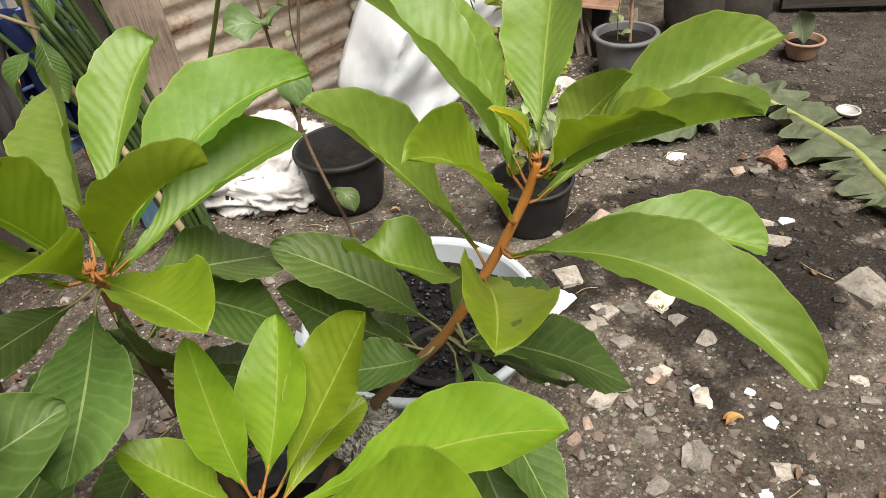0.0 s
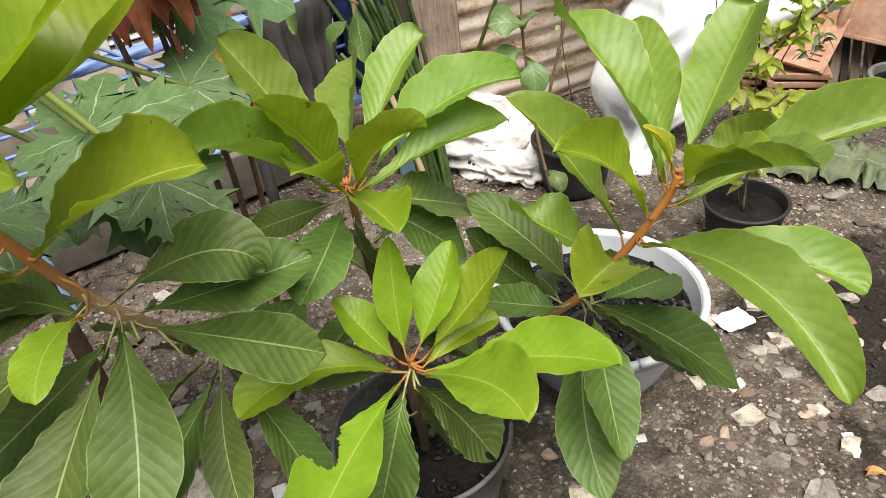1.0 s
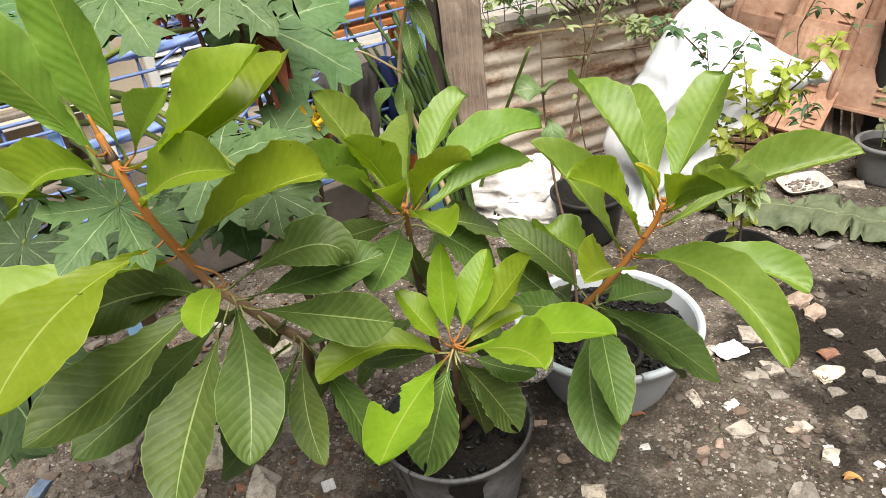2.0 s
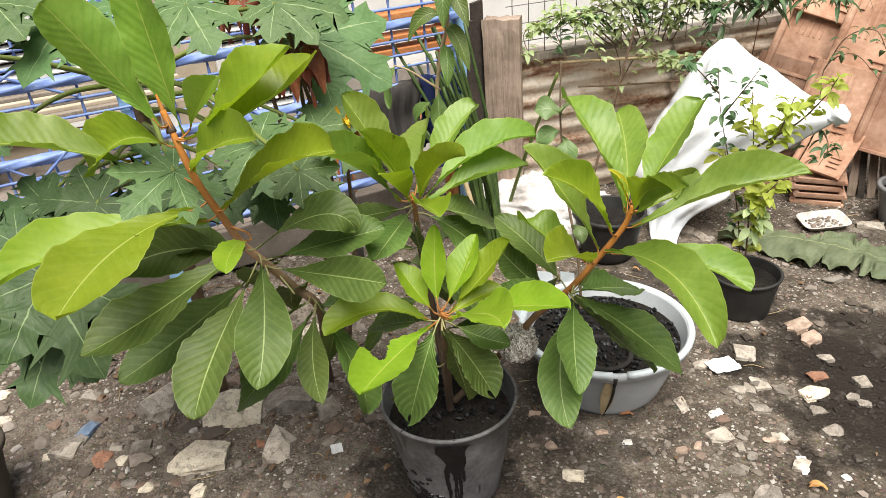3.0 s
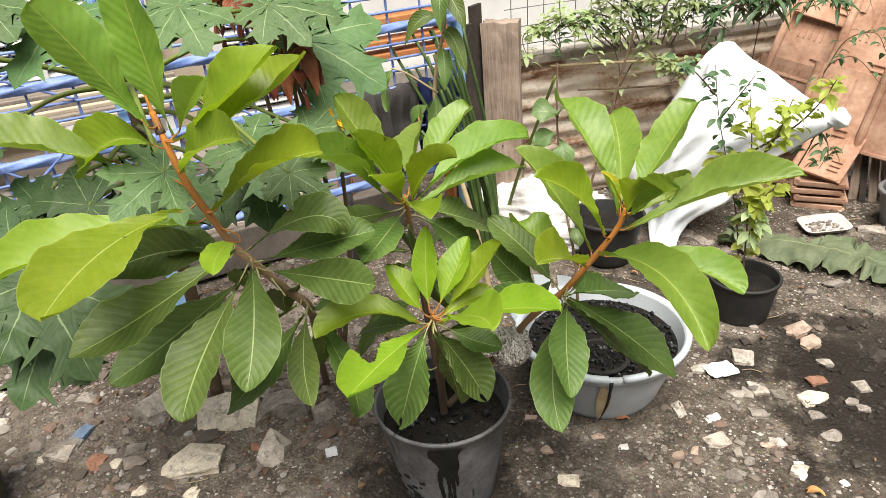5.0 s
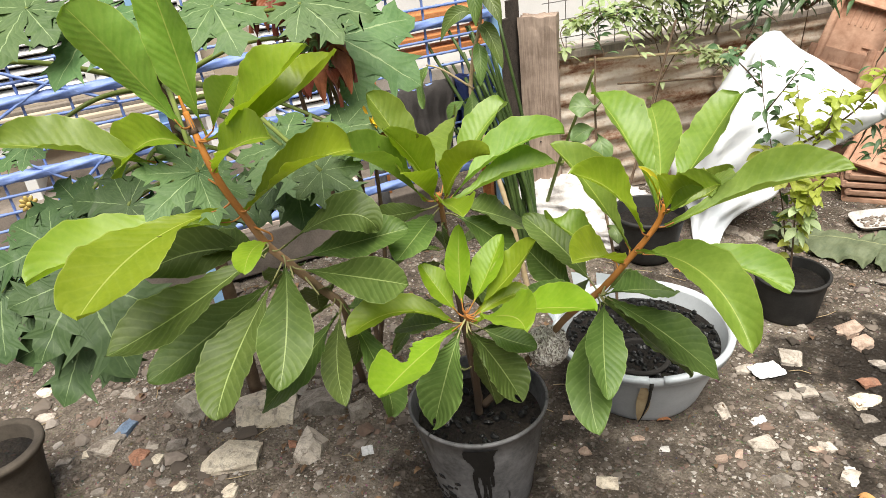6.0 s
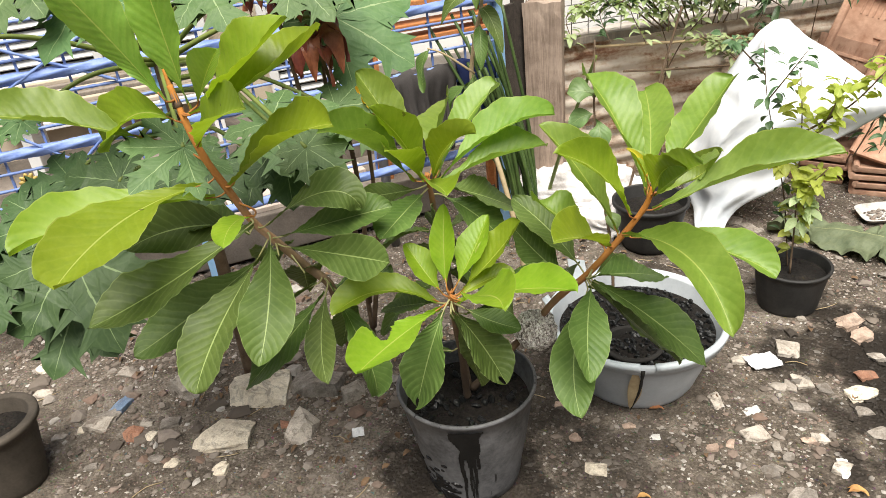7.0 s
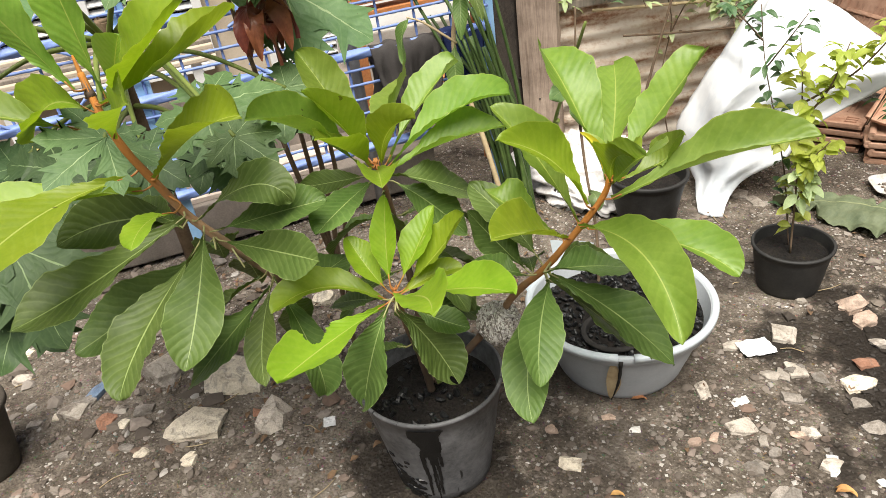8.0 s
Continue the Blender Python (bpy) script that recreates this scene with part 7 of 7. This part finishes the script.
litter_leaf(0.657, 1.036, 0.047, 0.024, 33, LEAF_ORANGE)
litter_leaf(0.094, 1.076, 0.047, 0.019, 33, LEAF_ORANGE)
litter_leaf(0.203, 0.723, 0.037, 0.012, 33, LEAF_ORANGE)
stone(0.826, 1.891, 0.060, 0.041, 0, STONE_WHITE)
stone(0.822, 2.203, 0.060, 0.048, 0, STONE_WHITE)
stone(1.053, 1.790, 0.041, 0.033, 0, STONE_WHITE)
stone(0.488, 1.825, 0.062, 0.049, 0, STONE_PINK)
stone(0.530, 1.783, 0.044, 0.026, 0, STONE_PINK)
stone(1.137, 2.126, 0.095, 0.107, 0, STONE_RED)
stone(0.998, 2.075, 0.036, 0.046, 0, STONE_PINK)
stone(1.061, 2.059, 0.050, 0.047, 0, STONE_GREY)
stone(0.988, 1.681, 0.071, 0.038, 0, STONE_DUSTY)
stone(0.994, 1.778, 0.041, 0.028, 0, STONE_DUSTY)
stone(1.139, 1.435, 0.090, 0.113, 0, STONE_DUSTY)
stone(0.549, 0.944, 0.054, 0.059, 0, STONE_GREY)
stone(0.608, 1.114, 0.037, 0.051, 0, STONE_DUSTY)
stone(0.531, 1.197, 0.036, 0.029, 0, STONE_DUSTY)
stone(0.461, 1.023, 0.037, 0.021, 0, STONE_GREY)
stone(0.721, 0.898, 0.045, 0.040, 0, STONE_DUSTY)
stone(0.447, 0.873, 0.030, 0.023, 0, STONE_DUSTY)
stone(0.429, 1.416, 0.045, 0.044, 0, STONE_GREY)
stone(0.378, 1.362, 0.044, 0.034, 0, STONE_DUSTY)
stone(0.983, 1.133, 0.038, 0.020, 0, STONE_DUSTY)
stone(0.980, 1.068, 0.039, 0.020, 0, STONE_GREY)
litter_leaf(0.659, 1.039, 0.050, 0.027, 0, LEAF_ORANGE)
stone(0.669, 0.850, 0.025, 0.020, 0, STONE_WHITE)
stone(0.743, 1.039, 0.025, 0.015, 0, STONE_WHITE)
stone(0.776, 0.873, 0.020, 0.016, 0, STONE_WHITE)
stone(-0.469, 1.706, 0.051, 0.054, 0, STONE_RED)
litter_leaf(-0.180, 1.971, 0.030, 0.032, 0, LEAF_ORANGE)
stone(0.409, 1.382, 0.032, 0.042, 33, STONE_DUSTY)
stone(0.500, 1.420, 0.033, 0.038, 33, STONE_GREY)
stone(0.541, 1.196, 0.028, 0.030, 33, STONE_DUSTY)
stone(0.508, 1.174, 0.033, 0.022, 33, STONE_PINK)
stone(0.479, 1.080, 0.029, 0.032, 33, STONE_GREY)
stone(0.453, 0.995, 0.034, 0.041, 33, STONE_GREY)
stone(0.293, 1.004, 0.032, 0.024, 33, STONE_PINK)
stone(0.057, 0.959, 0.037, 0.021, 33, STONE_PINK)
stone(0.590, 1.555, 0.062, 0.036, 33, STONE_RED)
stone(0.672, 1.289, 0.057, 0.039, 33, STONE_GREY)
stone(0.328, 1.051, 0.019, 0.032, 33, STONE_PINK)
stone(0.439, 1.108, 0.022, 0.036, 33, STONE_DUSTY)
stone(0.702, 1.486, 0.039, 0.030, 33, STONE_GREY)
stone(0.736, 1.472, 0.033, 0.030, 33, STONE_GREY)
stone(0.599, 1.667, 0.038, 0.043, 33, STONE_GREY)
stone(0.721, 1.589, 0.047, 0.041, 33, STONE_DUSTY)
stone(0.725, 1.117, 0.019, 0.022, 33, STONE_WHITE)
stone(0.742, 1.031, 0.024, 0.028, 33, STONE_WHITE)
stone(0.343, 1.784, 0.027, 0.030, 33, STONE_DUSTY)
stone(-1.456, 0.076, 0.074, 0.068, 35, STONE_DUSTY)
stone(-1.175, 0.168, 0.031, 0.028, 35, STONE_PALE)
stone(-1.314, 0.165, 0.045, 0.030, 35, STONE_DUSTY)
stone(-1.954, 0.120, 0.064, 0.040, 35, STONE_PALE)
stone(-1.883, 0.194, 0.045, 0.044, 35, STONE_DUSTY)
stone(-1.635, 0.292, 0.066, 0.040, 35, STONE_DUSTY)
stone(-1.291, 0.329, 0.060, 0.048, 35, STONE_GREY)
stone(-1.798, 0.042, 0.061, 0.042, 35, STONE_DUSTY)
stone(-1.523, -0.038, 0.046, 0.032, 35, STONE_GREY)
stone(-1.063, 0.100, 0.041, 0.034, 35, STONE_PALE)
stone(-0.922, 0.172, 0.029, 0.036, 35, STONE_PALE)
stone(-1.297, -0.047, 0.038, 0.029, 35, STONE_GREY)


def gravel(count, size, seed, name, label, region, block=False, material=GRAVEL):
    """Pebbles and crumbs strewn over the soil, thinner in the trodden places, none inside the pots."""
    rng = np.random.default_rng(seed)
    t = (1 + 5 ** 0.5) / 2
    ico = np.array([(-1, t, 0), (1, t, 0), (-1, -t, 0), (1, -t, 0), (0, -1, t), (0, 1, t), (0, -1, -t), (0, 1, -t), (t, 0, -1), (t, 0, 1), (-t, 0, -1), (-t, 0, 1)]) / 1.9
    tri = np.array([(0, 11, 5), (0, 5, 1), (0, 1, 7), (0, 7, 10), (0, 10, 11), (1, 5, 9), (5, 11, 4), (11, 10, 2), (10, 7, 6), (7, 1, 8), (3, 9, 4), (3, 4, 2), (3, 2, 6), (3, 6, 8), (3, 8, 9), (4, 9, 5), (2, 4, 11), (6, 2, 10), (8, 6, 7), (9, 8, 1)])
    holes = ((-0.248, 0.576, 0.15), (-0.04, 1.216, 0.23), (0.276, 1.862, 0.12), (-0.345, 2.07, 0.14), (0.771, 2.929, 0.12), (-1.385, -0.21, 0.11))
    if size < 0.005:
        ico = np.array([(1, 0, 0), (-1, 0, 0), (0, 1, 0), (0, -1, 0), (0, 0, 1), (0, 0, -1)])
        tri = np.array([(0, 2, 4), (2, 1, 4), (1, 3, 4), (3, 0, 4), (2, 0, 5), (1, 2, 5), (3, 1, 5), (0, 3, 5)])
    nv = len(ico)
    vs, fs, made = [], [], 0
    x0, x1, y0, y1 = region
    while made < count:
        x, y = rng.uniform(x0, x1), rng.uniform(y0, y1)
        if noise.noise(Vector((x * 1.9, y * 1.9, seed))) + 0.5 * noise.noise(Vector((x * 6, y * 6, seed))) < rng.uniform(-0.7, 0.25):
            continue
        if any((x - a) ** 2 + (y - b) ** 2 < r * r for a, b, r in holes):
            continue
        s = size * rng.lognormal(0, 0.55)
        s = min(s, size * (1.8 if block else 3.2))
        sc = np.array((s * rng.uniform(0.7, 1.4), s * rng.uniform(0.7, 1.2), s * rng.uniform(0.35, 0.75)))
        v = ico * (rng.uniform(0.5, 1.25, (nv, 3)) if block else rng.uniform(0.72, 1.18, (nv, 1))) * sc
        a = rng.uniform(0, 6.283)
        c, q = math.cos(a), math.sin(a)
        v = np.stack((v[:, 0] * c - v[:, 1] * q + x, v[:, 0] * q + v[:, 1] * c + y, v[:, 2] + ground_height(x, y) + 0.3 * sc[2]), 1)
        vs.append(v)
        fs.append(tri + nv * made)
        made += 1
    me = bpy.data.meshes.new(name)
    me.from_pydata(np.concatenate(vs).tolist(), [], np.concatenate(fs).tolist())
    me.materials.append(material)
    return tagged(new(name, me), label, "gravel", kind="stuff")


gravel(70000, 0.0029, 3, "gravel", "fine mixed gravel and crumbs strewn over the soil", (-2.3, 1.9, -0.7, 3.4))
gravel(12000, 0.0046, 5, "pebbles", "mixed grey and reddish pebbles strewn over the soil", (-2.2, 1.8, -0.6, 3.3))
gravel(1800, 0.0095, 8, "rubble_bits", "small broken bits of brick, mortar and stone", (-2.2, 1.7, -0.5, 3.2), True)
gravel(1500, 0.0085, 12, "chips", "angular chips of mortar and stone strewn by the slabs", (-2.2, -0.4, -0.4, 1.3), True)
gravel(900, 0.0085, 15, "chips", "angular chips of mortar and stone strewn by the tub", (0.0, 1.5, 0.5, 2.6), True)
gravel(9500, 0.0041, 27, "pale_chips", "tiny pale chips of plaster and tile on the soil", (-2.1, 1.7, -0.4, 3.2), True, PALE_CHIPS)
gravel(230, 0.0190, 19, "rubble_heap", "knuckle-sized lumps of broken masonry lying by the slabs", (-2.1, -0.6, -0.1, 1.3), True)
gravel(70, 0.0150, 23, "rubble_strew", "knuckle-sized lumps of broken masonry lying by the tub", (0.1, 1.5, 0.8, 2.7), True)


def leaf_litter(count, seed, region):
    """Brown crumbled leaf bits lying on the soil."""
    rnd = random.Random(seed)
    bm = bmesh.new()
    x0, x1, y0, y1 = region
    for _ in range(count):
        x, y, a, l = rnd.uniform(x0, x1), rnd.uniform(y0, y1), rnd.uniform(0, 6.28), rnd.uniform(0.010, 0.036)
        v = Vector((math.cos(a), math.sin(a), rnd.uniform(-0.1, 0.25))) * l / 2
        q = Vector((x, y, ground_height(x, y) + 0.008))
        blade(bm, q - v, q + Vector((0, 0, rnd.uniform(0.001, 0.008))), q + v, l * rnd.uniform(0.3, 0.7), (rnd.uniform(-0.4, 0.4), rnd.uniform(-0.4, 0.4), 1), 0, 0.4, 0.5, 4, 4, 0.2)
    tagged(part("leaf_litter", bm, LITTER), "brown crumbled leaf bits scattered on the soil", "litter", kind="stuff")


LITTER = plain("brown_leaf_litter", (0.07, 0.042, 0.024), (0.24, 0.15, 0.085), 9, 0.85, 0.3)
leaf_litter(420, 31, (-2.0, -0.4, 0.3, 2.0))
leaf_litter(80, 37, (-0.4, 1.5, 0.6, 3.1))


def twigs():
    rnd = random.Random(14)
    bm = bmesh.new()
    for k in range(90):
        x, y, a, l = rnd.uniform(-2, 1.6), rnd.uniform(-0.4, 3.0), rnd.uniform(0, 6.28), rnd.uniform(0.03, 0.12)
        z = ground_height(x, y) + 0.006
        tube(bm, [(x, y, z), (x + 0.5 * l * math.cos(a + 0.2), y + 0.5 * l * math.sin(a + 0.2), z + 0.004), (x + l * math.cos(a), y + l * math.sin(a), z)], 0.0014, 4, 4)
    tagged(part("twig_litter", bm, PALE_STEM), "thin dry twigs and straws scattered on the soil", "twigs", kind="stuff")


twigs()
